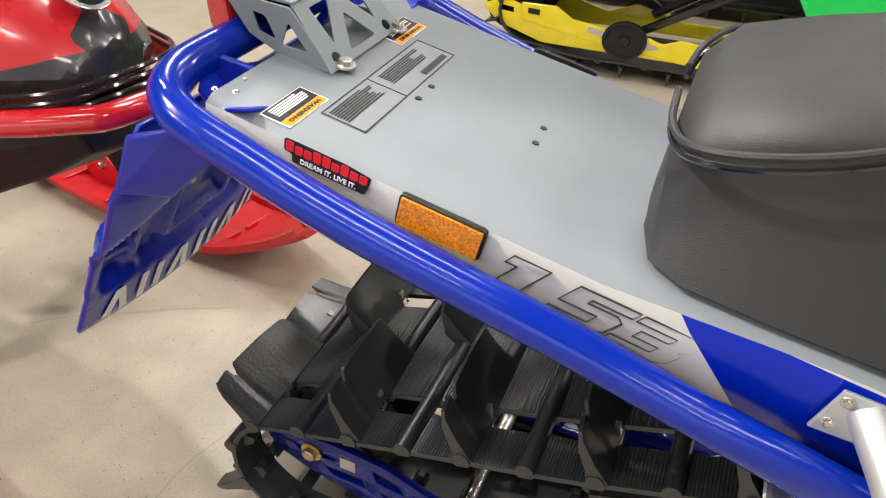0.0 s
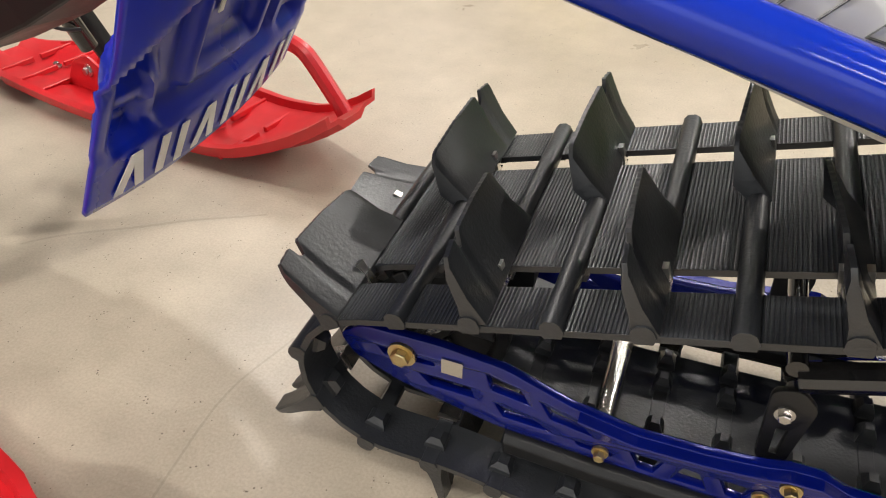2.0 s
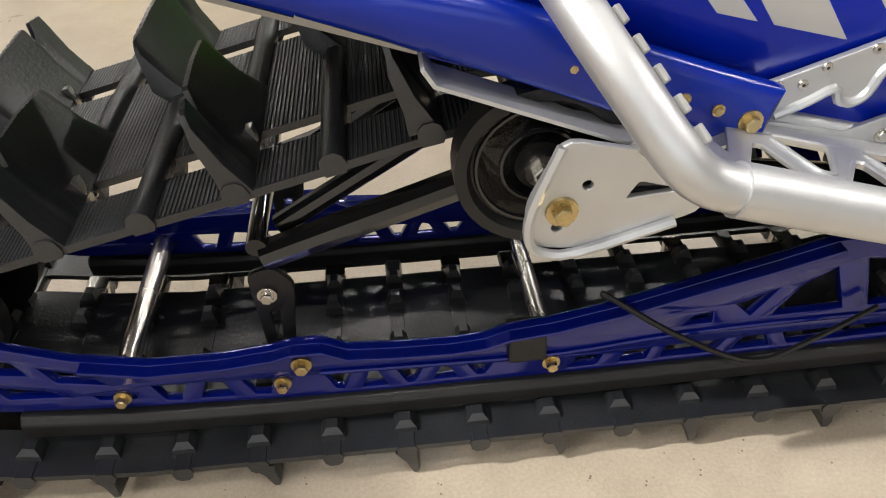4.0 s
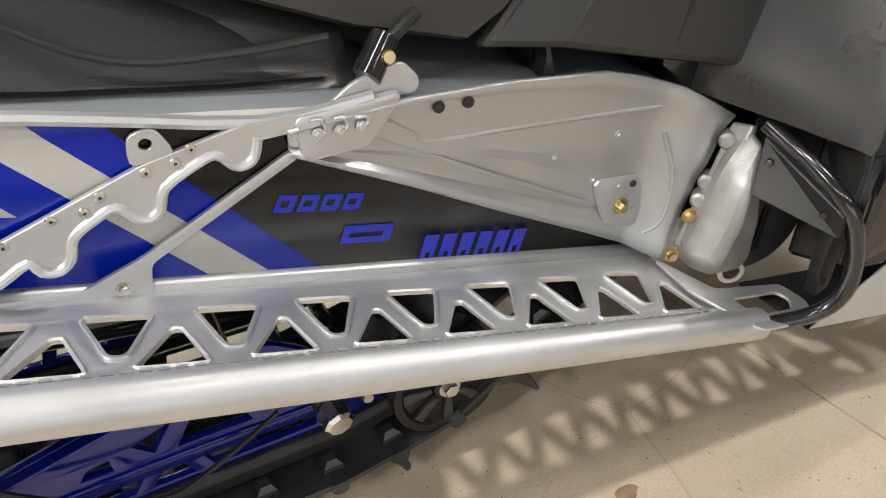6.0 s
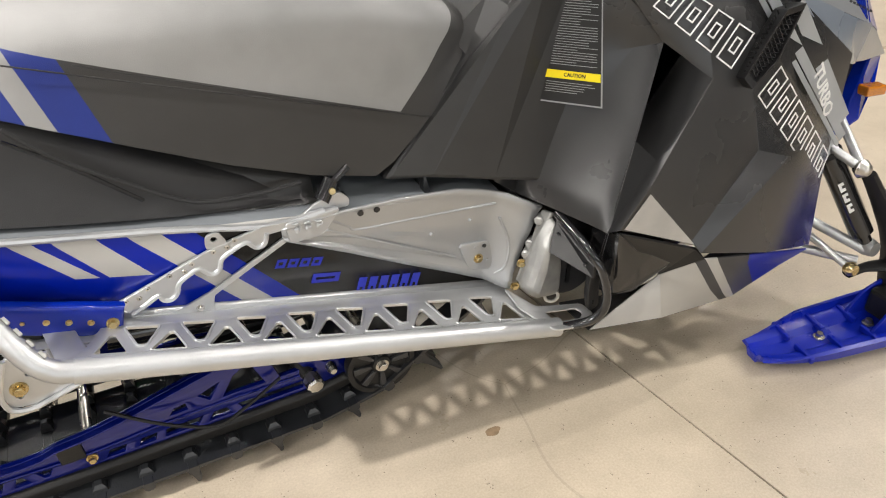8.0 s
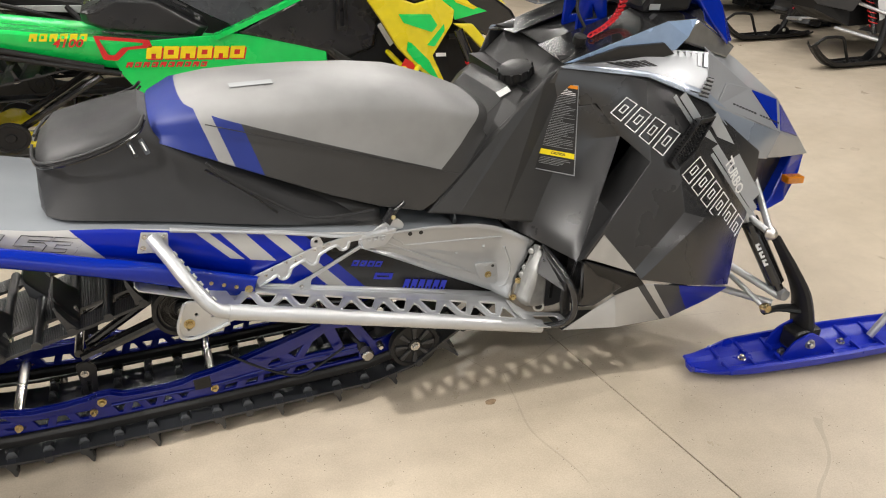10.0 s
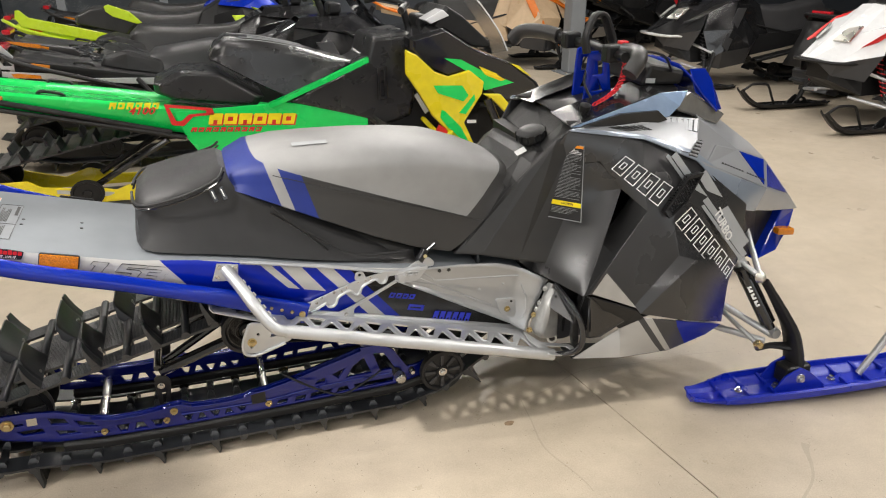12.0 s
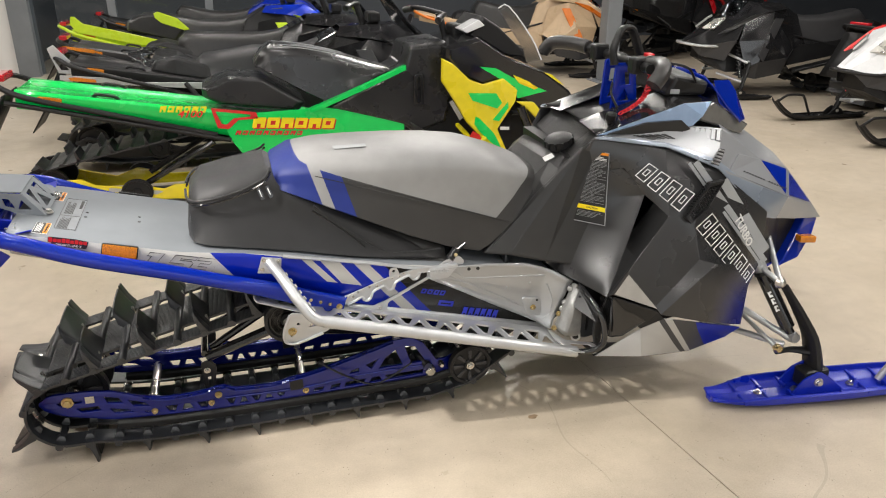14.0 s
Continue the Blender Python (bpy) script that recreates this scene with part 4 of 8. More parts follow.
seat = S("seat", shell([
    (0.850, 0.812, 0.785, 0.085, 0.10), (0.868, 0.832, 0.775, 0.125, 0.135), (0.92, 0.857, 0.757, 0.150, 0.160), (1.00, 0.865, 0.722, 0.164, 0.178),
    (1.10, 0.863, 0.672, 0.170, 0.184), (1.22, 0.857, 0.612, 0.172, 0.188), (1.34, 0.847, 0.560, 0.172, 0.188), (1.44, 0.832, 0.530, 0.170, 0.188),
    (1.475, 0.822, 0.548, 0.168, 0.187), (1.55, 0.795, 0.610, 0.158, 0.180), (1.62, 0.762, 0.668, 0.140, 0.165), (1.668, 0.735, 0.708, 0.120, 0.14)]), SEATMAT, label="long seat in black, grey and blue vinyl", smooth=True, angle=50)
for s in (-1, 1):
    S("seam", side(tube([(0.97, -0.1745, 0.820), (1.10, -0.1815, 0.774), (1.30, -0.1845, 0.702), (1.50, -0.184, 0.630)], 0.0012, 5, 4), s), VINYL, seat)
S("maker_tab", moved(flat([(-0.047, -0.013), (0.047, -0.013), (0.047, 0.013), (-0.047, 0.013)], (), 0.0012), frame_on((1.085, -0.070, 0.8632), (1, 0, -0.02), (0, 1, 0.045))), GREY_PRINT, seat)
# side of the lower seat base
S("seat_base", shell([(1.00, 0.70, 0.565, 0.15, 0.178), (1.15, 0.66, 0.528, 0.16, 0.186), (1.28, 0.60, 0.512, 0.165, 0.186), (1.34, 0.565, 0.508, 0.16, 0.18)]), VINYL, smooth=True)

BAGMAT = mat("bag_fabric", (0.017, 0.017, 0.018), 0.50, 0.0, 0.0, 0.1, 25, 0.3, 900)
bag = S("tail_bag", shell([
    (0.618, ztop(0.618) + 0.035, ztop(0.618), 0.09, 0.105), (0.632, 0.775, ztop(0.632), 0.13, 0.158), (0.665, 0.806, ztop(0.665), 0.145, 0.180), (0.74, 0.822, ztop(0.74), 0.148, 0.190),
    (0.81, 0.832, ztop(0.81), 0.148, 0.192), (0.845, 0.838, ztop(0.845), 0.135, 0.192), (0.90, 0.795, ztop(0.90), 0.15, 0.192), (1.0, 0.738, ztop(1.0), 0.16, 0.192), (1.12, 0.665, ztop(1.12), 0.17, 0.190), (1.24, 0.595, ztop(1.24) , 0.17, 0.186), (1.315, 0.535, ztop(1.315), 0.16, 0.178)], power=3.4), BAGMAT, label="black zipped seat bag behind the seat", smooth=True, angle=40)
for s in (-1, 1):
    zl = [(0.622, -0.03, 0.772), (0.628, -0.10, 0.770), (0.650, -0.150, 0.775), (0.70, -0.166, 0.782), (0.77, -0.163, 0.796), (0.835, -0.145, 0.818), (0.855, -0.12, 0.838)]
    S("zip_piping", side(tube(zl, 0.0036, 8, 5), s), BAGMAT, bag, smooth=True)
    S("zip_groove", side(tube([(a, b, c - 0.011) for a, b, c in zl], 0.003, 6, 5), s), BLACK_GLOSS, bag, smooth=True)
    for k, x in ((0, 0.822), (1, 0.845)):
        S("zip_pull", side(moved(flat(rounded([(-0.0055, -0.017), (0.0055, -0.017), (0.0045, 0.017), (-0.0045, 0.017)], 0.003), (), 0.003, 0.0008), frame_on((x, -0.172 + 0.010 * k, 0.785), (1, 0, 0.3), (-0.25 + 0.5 * k, 0.2, 1))), s), BLACK_GLOSS, bag)
        S("pull_mark", side(moved(flat([(-0.0014, -0.008), (0.0014, -0.008), (0.0014, 0.012), (-0.0014, 0.012)], (), 0.0006), frame_on((x, -0.1742 + 0.010 * k, 0.785), (1, 0, 0.3), (-0.25 + 0.5 * k, 0.2, 1))), s), WHITE, bag)

for s in (-1, 1):
    S("bag_piping", side(tube([(0.958, -0.190, 0.742), (1.003, -0.1915, 0.691), (1.075, -0.192, 0.633), (1.158, -0.1915, 0.576), (1.249, -0.190, 0.562), (1.318, -0.187, 0.560)], 0.0034, 8, 5), s), BAGMAT, bag, smooth=True)
    S("bag_flap_edge", side(tube([(0.953, -0.1915, 0.727), (1.019, -0.193, 0.672), (1.091, -0.193, 0.600)], 0.003, 6, 5), s), BLACK_GLOSS, bag, smooth=True)
    S("grey_seam", side(tube([(1.06, -0.1815, 0.802), (1.28, -0.1855, 0.716), (1.498, -0.1865, 0.631), (1.560, -0.181, 0.609)], 0.0011, 5, 5), s), VINYL, seat)

# console between seat and hood
CONSOLE = mat("console_plastic", (0.025, 0.025, 0.025), 0.38, 0.0, 0.0, 0.1, 20, 0.2, 700)
S("console", hull_rows([
    [(1.450, -0.186, 0.522), (1.625, -0.165, 0.690), (1.615, -0.12, 0.715), (1.615, 0.12, 0.715), (1.625, 0.165, 0.690), (1.45, 0.186, 0.522)],
    [(1.53, -0.204, 0.512), (1.690, -0.186, 0.765), (1.680, -0.13, 0.775), (1.680, 0.13, 0.765), (1.690, 0.186, 0.75), (1.53, 0.204, 0.512)],
    [(1.64, -0.222, 0.485), (1.758, -0.195, 0.832), (1.755, -0.12, 0.812), (1.755, 0.12, 0.795), (1.758, 0.195, 0.79), (1.64, 0.225, 0.45)],
    [(1.78, -0.24, 0.45), (1.84, -0.185, 0.872), (1.84, -0.10, 0.862), (1.84, 0.10, 0.866), (1.84, 0.185, 0.866), (1.78, 0.24, 0.45)]]), CONSOLE, label="black plastic console over the fuel tank", bevel=0.008)
cap_ = S("fuel_cap", disc_profile((1.735, -0.085, 0.800), (-0.25, -0.1, 1), [(0, 0.034), (0.012, 0.034), (0.014, 0.043), (0.034, 0.042), (0.038, 0.036), (0.038, 0.01)], 24), BLACK, label="round black ribbed fuel cap", smooth=True)
for k in range(12):
    a = 2 * math.pi * k / 12
    S("cap_rib", moved(box(-0.003, 0.003, -0.003, 0.003, 0.014, 0.034), Matrix.Translation((1.735, -0.085, 0.800)) @ Vector((-0.25, -0.1, 1)).to_track_quat("Z", "Y").to_matrix().to_4x4() @ Matrix.Translation((0.043 * math.cos(a), 0.043 * math.sin(a), 0))), BLACK, cap_)
S("small_label", moved(flat([(-0.016, -0.011), (0.016, -0.011), (0.016, 0.011), (-0.016, 0.011)], (), 0.0008), frame_on((1.682, -0.120, 0.785), (0.9, -0.1, 0.42), (0, 1, 0.3))), WHITE)

# side panels: faceted moulding, one mesh each side
V = dict(
    A=(1.789, -0.200, 0.853), R1=(1.722, -0.178, 0.75), R2=(1.682, -0.180, 0.57), R3=(1.650, -0.202, 0.472), f1=(1.770, -0.176, 0.745), f2=(1.728, -0.188, 0.575), f3=(1.6934, -0.204, 0.4368), Dr=(1.7865, -0.3574, 0.408),
    G2=(1.875, -0.240, 0.768), G=(1.940, -0.262, 0.683), D=(1.790, -0.385, 0.428), D2=(1.738, -0.279, 0.424), H=(1.978, -0.345, 0.640), E=(1.824, -0.403, 0.508), F=(1.914, -0.424, 0.388),
    bA=(2.071, -0.388, 0.503), bB=(2.105, -0.425, 0.500), s2=(1.9256, -0.440, 0.368), J=(2.228, -0.425, 0.272), K=(2.265, -0.385, 0.385), L=(2.345, -0.326, 0.430), A2=(1.992, -0.262, 0.826),
    M=(2.148, -0.300, 0.757), N=(2.346, -0.318, 0.600), W=(2.051, -0.367, 0.611), X=(2.205, -0.378, 0.465), I2=(2.088, -0.340, 0.681), T=(2.09, -0.440, 0.312))
names = list(V)
CHARP = mat("charcoal_panel_print", (0.033, 0.033, 0.034), 0.30, 0.2, 0.0, 0.07, 10, 0.05, 900, spec=0.8, fade=((0.010, 0.016, 0.22), 2.09, 2.24, 0.27, 0.47))
GREYP = mat("grey_print_panel", (0.42, 0.41, 0.39), 0.45)


def lay(pts, lift, thick=0.0012, s=-1):
    """A flat print laid just proud of a moulded face."""
    P = [Vector(p) for p in pts]
    nn = (P[1] - P[0]).cross(P[2] - P[0]).normalized()
    nn = nn if nn.y < 0 else -nn
    return side(hull_rows([[p + nn * lift for p in P], [p + nn * (lift + thick) for p in P]]), s)


def along_quad(q, u, v):
    a, b, c, d = (Vector(p) for p in q)
    return a.lerp(b, u).lerp(d.lerp(c, u), v)


def outline_marks(q, n, material, parent, s, name, wide=0.76, lift=0.002):
    """A row of n outlined slanted bars in the quad (a row of plain marks)."""
    for k in range(n):
        u0, u1 = k / n, (k + wide) / n
        eu, ev = 0.026 / n * 2.2, 0.035
        bars_ = [(u0, u1, 0, ev), (u0, u1, 1 - ev, 1), (u0, u0 + eu, 0, 1), (u1 - eu, u1, 0, 1)]
        iu0, iu1 = u0 + (u1 - u0) * 0.30, u0 + (u1 - u0) * 0.70
        bars_ += [(iu0, iu1, 0.30, 0.30 + ev), (iu0, iu1, 0.70 - ev, 0.70), (iu0, iu0 + eu, 0.30, 0.70), (iu1 - eu, iu1, 0.30, 0.70)]
        for a0, a1, v0, v1 in bars_:
            S(name, lay([along_quad(q, a0, v0), along_quad(q, a1, v0), along_quad(q, a1, v1), along_quad(q, a0, v1)], lift, 0.001, s), material, parent)


def weld(me):
    bm = bmesh.new()
    bm.from_mesh(me)
    bmesh.ops.remove_doubles(bm, verts=bm.verts, dist=0.0005)
    bmesh.ops.recalc_face_normals(bm, faces=bm.faces)
    bm.to_mesh(me)
    bm.free()
    return me


def big_facet(n=8):
    """The large rear facet, one soft surface between its four edges."""
    w = {k: Vector(V[k]) for k in V}

    def line(a, b, c, at, t):
        return w[a].lerp(w[b], t / at) if t <= at else w[b].lerp(w[c], (t - at) / (1 - at))

    rows_ = []
    for i in range(n + 1):
        t = i / n
        row = []
        for j in range(n + 1):
            u = j / n
            le, ri = line("f1", "f2", "f3", 0.5, t), line("G2", "G", "Dr", 0.25, t)
            tp, bt = w["f1"].lerp(w["G2"], u), line("f3", "D2", "Dr", 0.5, u)
            cor = (w["f1"].lerp(w["G2"], u)).lerp(w["f3"].lerp(w["Dr"], u), t)
            row.append(le.lerp(ri, u) + tp.lerp(bt, t) - cor)
        rows_.append(row)
    return hull_rows(rows_, closed=False)


for s in (-1, 1):
    F_ = ["A R1 f1", "R1 R2 f2 f1", "R2 R3 f3 f2", "A f1 G2", "G Dr D E H", "D F E", "H E F bA", "F s2 bB bA", "s2 T bB", "T J bB", "bB J K", "H bA W", "bA bB X W", "bB K X", "A G2 A2", "G2 G H A2", "A2 H W I2", "A2 I2 M", "I2 W X L", "X K L", "M I2 L N"]
    me = raw([V[n] for n in names], [tuple(names.index(q) for q in f.split()) for f in F_])
    me = weld(join(me, big_facet()))
    pan = S("side_panel", side(me, s), CHARP, label="matt charcoal faceted side panel", bevel=0.005, solid=0.004, smooth=True, angle=22)
    # grey triangle with a dark rule, and the blue corner of the bulge
    S("grey_triangle", lay([(1.795, -0.3865, 0.432), (1.826, -0.4025, 0.500), (1.918, -0.4265, 0.384)], 0.0035, 0.001, s), GREYP, pan)
    S("triangle_rule", lay([(1.842, -0.406, 0.480), (1.846, -0.4075, 0.474), (1.904, -0.4205, 0.392), (1.898, -0.419, 0.393)], 0.0055, 0.001, s), BLACK_PRINT, pan)
    # lower belly panel with a pale print
    bo = dict(a=(1.750, -0.378, 0.218), b=(1.905, -0.372, 0.285), c=(1.938, -0.440, 0.352), d=(2.228, -0.424, 0.262), e=(2.200, -0.395, 0.215), f=(2.06, -0.412, 0.200), g=(1.90, -0.398, 0.200), h=(1.795, -0.385, 0.420), i=(1.84, -0.30, 0.36), j=(1.75, -0.28, 0.21), k=(1.90, -0.29, 0.185), l=(2.06, -0.29, 0.185), m=(2.20, -0.27, 0.20), n=(1.925, -0.428, 0.372))
    bk = list(bo)
    me = raw([bo[n] for n in bk], [tuple(bk.index(q) for q in f.split()) for f in ("a b g", "b c f g", "c d e f")])
    S("belly_inner", side(raw([bo[n] for n in bk], [tuple(bk.index(q) for q in f.split()) for f in ("a j k g", "g k l f", "f l m e")]), s), BLACK, solid=0.003)
    S("belly_facet", side(raw([bo[n] for n in "bihnc"], [(0, 1, 2), (0, 2, 3, 4)]), s), BLACK, bevel=0.003, solid=0.004)
    BELLYMAT = mat("belly_print", (0.055, 0.055, 0.057), 0.42, 0.15, 0.0, 0.06, 10, layers=[((0.42, 0.41, 0.39), [(-1.47, -1.0, -3.237)]), ((0.05, 0.05, 0.052), [(1.365, 1.0, 2.973), (-1.365, -1.0, -2.997)]), (BLUE_C, [(1.69, 1.0, 3.789)])])
    S("belly_panel", side(me, s), BELLYMAT, label="lower side panel in charcoal, grey and blue", bevel=0.005, solid=0.004, smooth=True, angle=45)
    # vent duct with mesh
    q = [Vector(p) for p in ((2.018, -0.362, 0.640), (2.100, -0.346, 0.733), (2.152, -0.338, 0.733), (2.088, -0.362, 0.655), (2.030, -0.372, 0.622))]
    nn = Vector((-0.25, -1, 0.25)).normalized()
    cen = sum(q, Vector()) / 5
    gv = S("side_vent", side(hull_rows([[p - nn * 0.02 for p in q], [p + nn * 0.016 for p in q], [cen + (p - cen) * 0.82 + nn * 0.016 for p in q], [cen + (p - cen) * 0.78 + nn * 0.004 for p in q]]), s), BLACK, label="black side vent with mesh", bevel=0.003)
    net = []
    ex, ey = (q[1] - q[0]).normalized(), nn.cross((q[1] - q[0]).normalized())
    for k in range(13):
        c0 = q[0].lerp(q[1], 0.16 + 0.06 * k).lerp(q[4].lerp(q[2], 0.16 + 0.06 * k), 0.5) + nn * 0.007
        for sl in (0.55, -0.55):
            d_ = (ey + ex * sl).normalized() * (0.026 if 2 < k < 11 else 0.017)
            net.append(rod(c0 - d_, c0 + d_, 0.0011, 4))
    tagged(S("vent_mesh", side(join(*net), s), BLACK_GLOSS, gv), kind="stuff")
    # two rows of large outlined plain marks, the turbo script and silver stripes
    outline_marks([(1.884, -0.284, 0.757), (2.008, -0.360, 0.648), (2.070, -0.337, 0.690), (1.937, -0.268, 0.784)], 4, WHITE, pan, s, "outline_mark", lift=0.004)
    outline_marks([(2.048, -0.374, 0.606), (2.248, -0.390, 0.377), (2.308, -0.356, 0.409), (2.114, -0.352, 0.637)], 6, WHITE, pan, s, "outline_mark", lift=0.006)
    tm = frame_on((2.235, -0.362, 0.565), (0.50, 0.02, -0.78), (0.8, 0.14, 0.5))
    S("turbo_script", side(moved(words("TURBO", 0.038, 0.0006), tm), s), WHITE, pan)
    for p0, p1, w_ in (((2.060, -0.318, 0.792), (2.345, -0.345, 0.440), 0.010), ((2.040, -0.315, 0.790), (2.330, -0.350, 0.430), 0.005), ((2.165, -0.318, 0.722), (2.355, -0.330, 0.470), 0.016)):
        a_, b_ = Vector(p0), Vector(p1)
        w2 = Vector((0.8, 0.12, 0.55)) * w_
        S("silver_stripe", lay([a_ - w2, b_ - w2, b_ + w2, a_ + w2], 0.004, 0.001, s), SILVER_PAINT, pan)
    # warning plate: panel with fine print, orange and yellow bands
    a, b, c, d = Vector((1.7365, -0.2058, 0.6057)), Vector((1.7948, -0.3047, 0.616)), Vector((1.8335, -0.2256, 0.8125)), Vector((1.8037, -0.1735, 0.8094))
    nrm = (b - a).cross(d - a).normalized()
    if nrm.y > 0:
        nrm = -nrm

    def quad(u0, u1, v0, v1, lift):
        P = lambda u, v: (a.lerp(b, u)).lerp(d.lerp(c, u), v) + nrm * lift
        q = [P(u0, v0), P(u1, v0), P(u1, v1), P(u0, v1)]
        return side(hull_rows([q, [p + nrm * 0.0008 for p in q]]), s)

    ws = S("caution_plate", quad(0, 1, 0, 1, 0.006), GREY_PRINT, label="caution label with fine print")
    S("plate_black", quad(0.02, 0.98, 0.012, 0.99, 0.0075), BLACK_PRINT, ws)
    S("plate_orange", quad(0.02, 0.98, 0.955, 0.99, 0.009), AMBER_PAINT, ws)
    S("plate_yellow", quad(0.02, 0.98, 0.185, 0.245, 0.009), YELLOW_PAINT, ws)
    rnd = random.Random(9)
    for k in range(36):
        v0 = 0.935 - k * 0.0185
        S("print_bar", quad(0.09, rnd.choice((0.92, 0.92, 0.9, 0.55, 0.75)), v0, v0 + (0.0042 if k > 3 else 0.009), 0.009), GREY_PRINT if k > 3 else WHITE, ws)
    for k in range(5):
        v0 = 0.155 - k * 0.018
        S("print_bar", quad(0.09, rnd.uniform(0.6, 0.92), v0, v0 + 0.0042, 0.009), GREY_PRINT, ws)
    pc = a.lerp(b, 0.55).lerp(d.lerp(c, 0.55), 0.215) + nrm * 0.0102
    S("caution_word", side(moved(words("CAUTION", 0.0085, 0.0003), frame_on(pc, b - a, d - a)), s), BLACK_PRINT, ws)

# hood: silver upper bodywork
HOODMAT = mat("hood_silver", (0.34, 0.35, 0.365), 0.42, 0.4, 0.2, 0.05, 8)
H = dict(a=(1.789, -0.200, 0.857), b=(1.992, -0.268, 0.832), c=(2.150, -0.305, 0.762), d=(2.343, -0.300, 0.573), e=(2.550, -0.208, 0.507), t=(2.752, -0.118, 0.452), Q=(2.715, -0.112, 0.500), C=(2.476, -0.245, 0.606), B=(2.523, -0.168, 0.676),
         K=(2.377, -0.200, 0.735), L=(2.222, -0.200, 0.847), h=(2.03, -0.185, 0.874), g=(2.27, -0.095, 0.850), m=(2.43, -0.085, 0.772), n=(2.60, 0.0, 0.675), o=(2.44, 0.0, 0.785), p=(2.27, 0.0, 0.860), q=(2.775, 0.0, 0.482), r=(2.778, 0.0, 0.448), i1=(2.222, -0.252, 0.720), i2=(2.276, -0.218, 0.768))
hn = list(H)


def laid(pts, lift, thick, s, grow=1.0):
    P = [Vector(p) for p in pts]
    c_ = sum(P, Vector()) / len(P)
    P = [c_ + (p - c_) * grow for p in P]
    nn = (P[1] - P[0]).cross(P[2] - P[0]).normalized()
    nn = nn if nn.y < 0 else -nn
    return side(hull_rows([[p + nn * lift for p in P], [p + nn * (lift + thick) for p in P]]), s)


for s in (-1, 1):
    F_ = ["a b h", "b c L h", "c i1 i2 L", "c d C i1", "i1 C K i2", "i2 K L", "K C B", "d e C", "C e t Q", "C Q B", "L K g", "K m g", "K B n o m", "g m o p", "B Q q n", "Q t r q"]
    hood = S("hood", side(raw([H[n] for n in hn], [tuple(hn.index(z) for z in f.split()) for f in F_]), s), HOODMAT, label="silver faceted hood half", bevel=0.006, solid=0.004, smooth=True, angle=26)
    for tri_, gr in (("K C B", 0.84), ("C Q B", 0.76)):
        S("blue_corner", laid([H[z] for z in tri_.split()], 0.0015, 0.0025, s, gr), BLUE, hood)
    hL, cc, hh_ = Vector(H["L"]), Vector(H["c"]), Vector(H["h"])
    e0 = hh_.lerp(hL, 0.42)
    dd = (cc - hL)
    lou = S("louvre_base", laid([e0 + dd * 0.06, hL + dd * 0.06, hL + dd * 0.36, e0 + dd * 0.30], 0.002, 0.002, s), CHAR, hood)
    for k in range(6):
        q0 = (e0 + dd * 0.06).lerp(hL + dd * 0.06, (k + 0.12) / 6)
        q1 = (e0 + dd * 0.06).lerp(hL + dd * 0.06, (k + 0.72) / 6)
        r0 = (e0 + dd * 0.30).lerp(hL + dd * 0.36, (k + 0.12) / 6)
        r1 = (e0 + dd * 0.30).lerp(hL + dd * 0.36, (k + 0.72) / 6)
        S("louvre", laid([q0, q1, r1, r0], 0.004, 0.003, s), HOODMAT, hood)
    # slots on the rear flank, black plates for the shade in them, and the pale rim along the lower edge
    bA, bB, bC, bD = Vector((1.906, -0.215, 0.855)), Vector((2.015, -0.227, 0.853)), Vector((2.039, -0.243, 0.841)), Vector((1.959, -0.240, 0.844))
    for k in range(5):
        t0, t1 = (k + 0.08) / 5, (k + 0.68) / 5
        S("rear_slot_shade", laid([bA.lerp(bB, t0), bA.lerp(bB, t1), bD.lerp(bC, t1), bD.lerp(bC, t0)], 0.003, 0.002, s), BLACK_PRINT, hood)
    RIMMAT = mat("hood_rim_blue_grey", (0.27, 0.31, 0.37), 0.28, 0.4, 0.4, 0.04, 8)
    ru = [(1.80, -0.204, 0.861), (1.90, -0.230, 0.850), (1.992, -0.258, 0.838), (2.085, -0.278, 0.806), (2.158, -0.284, 0.776), (2.26, -0.280, 0.702), (2.384, -0.263, 0.647), (2.476, -0.247, 0.609)]
    rl = [(1.79, -0.202, 0.856), (1.89, -0.237, 0.843), (1.992, -0.270, 0.829), (2.08, -0.292, 0.790), (2.150, -0.307, 0.758), (2.24, -0.305, 0.672), (2.343, -0.302, 0.577), (2.42, -0.272, 0.550)]
    S("hood_rim", side(hull_rows([[(x, y - 0.006, z + 0.003) for x, y, z in ru], [(x, y - 0.006, z) for x, y, z in rl]], closed=False), s), RIMMAT, hood, "blue-grey hood edge", solid=0.003, smooth=True, bevel=0.0015)
    sq = [(2.123, -0.302, 0.774), (2.178, -0.262, 0.803), (2.199, -0.256, 0.795), (2.150, -0.301, 0.763)]
    # this slot too is a black plate, its inner dark put into the colour
    slot = S("hood_slot_shade", laid(sq, 0.004, 0.003, s), BLACK_PRINT, hood)
    for k in range(5):
        t = (k + 0.5) / 5
        p0, p1 = Vector(sq[0]).lerp(Vector(sq[1]), t) + Vector((-0.002, -0.006, 0.004)), Vector(sq[3]).lerp(Vector(sq[2]), t) + Vector((0, -0.006, 0.004))
        S("slot_fin", side(rod(p0, p1, 0.003, 6), s), SILVER, slot)
    S("flank_inset", laid([H["i1"], H["i2"], H["K"], H["C"]], 0.003, 0.004, s, 0.95), HOODMAT, hood, bevel=0.003)
    i1, C_ = Vector(H["i1"]), Vector(H["C"])
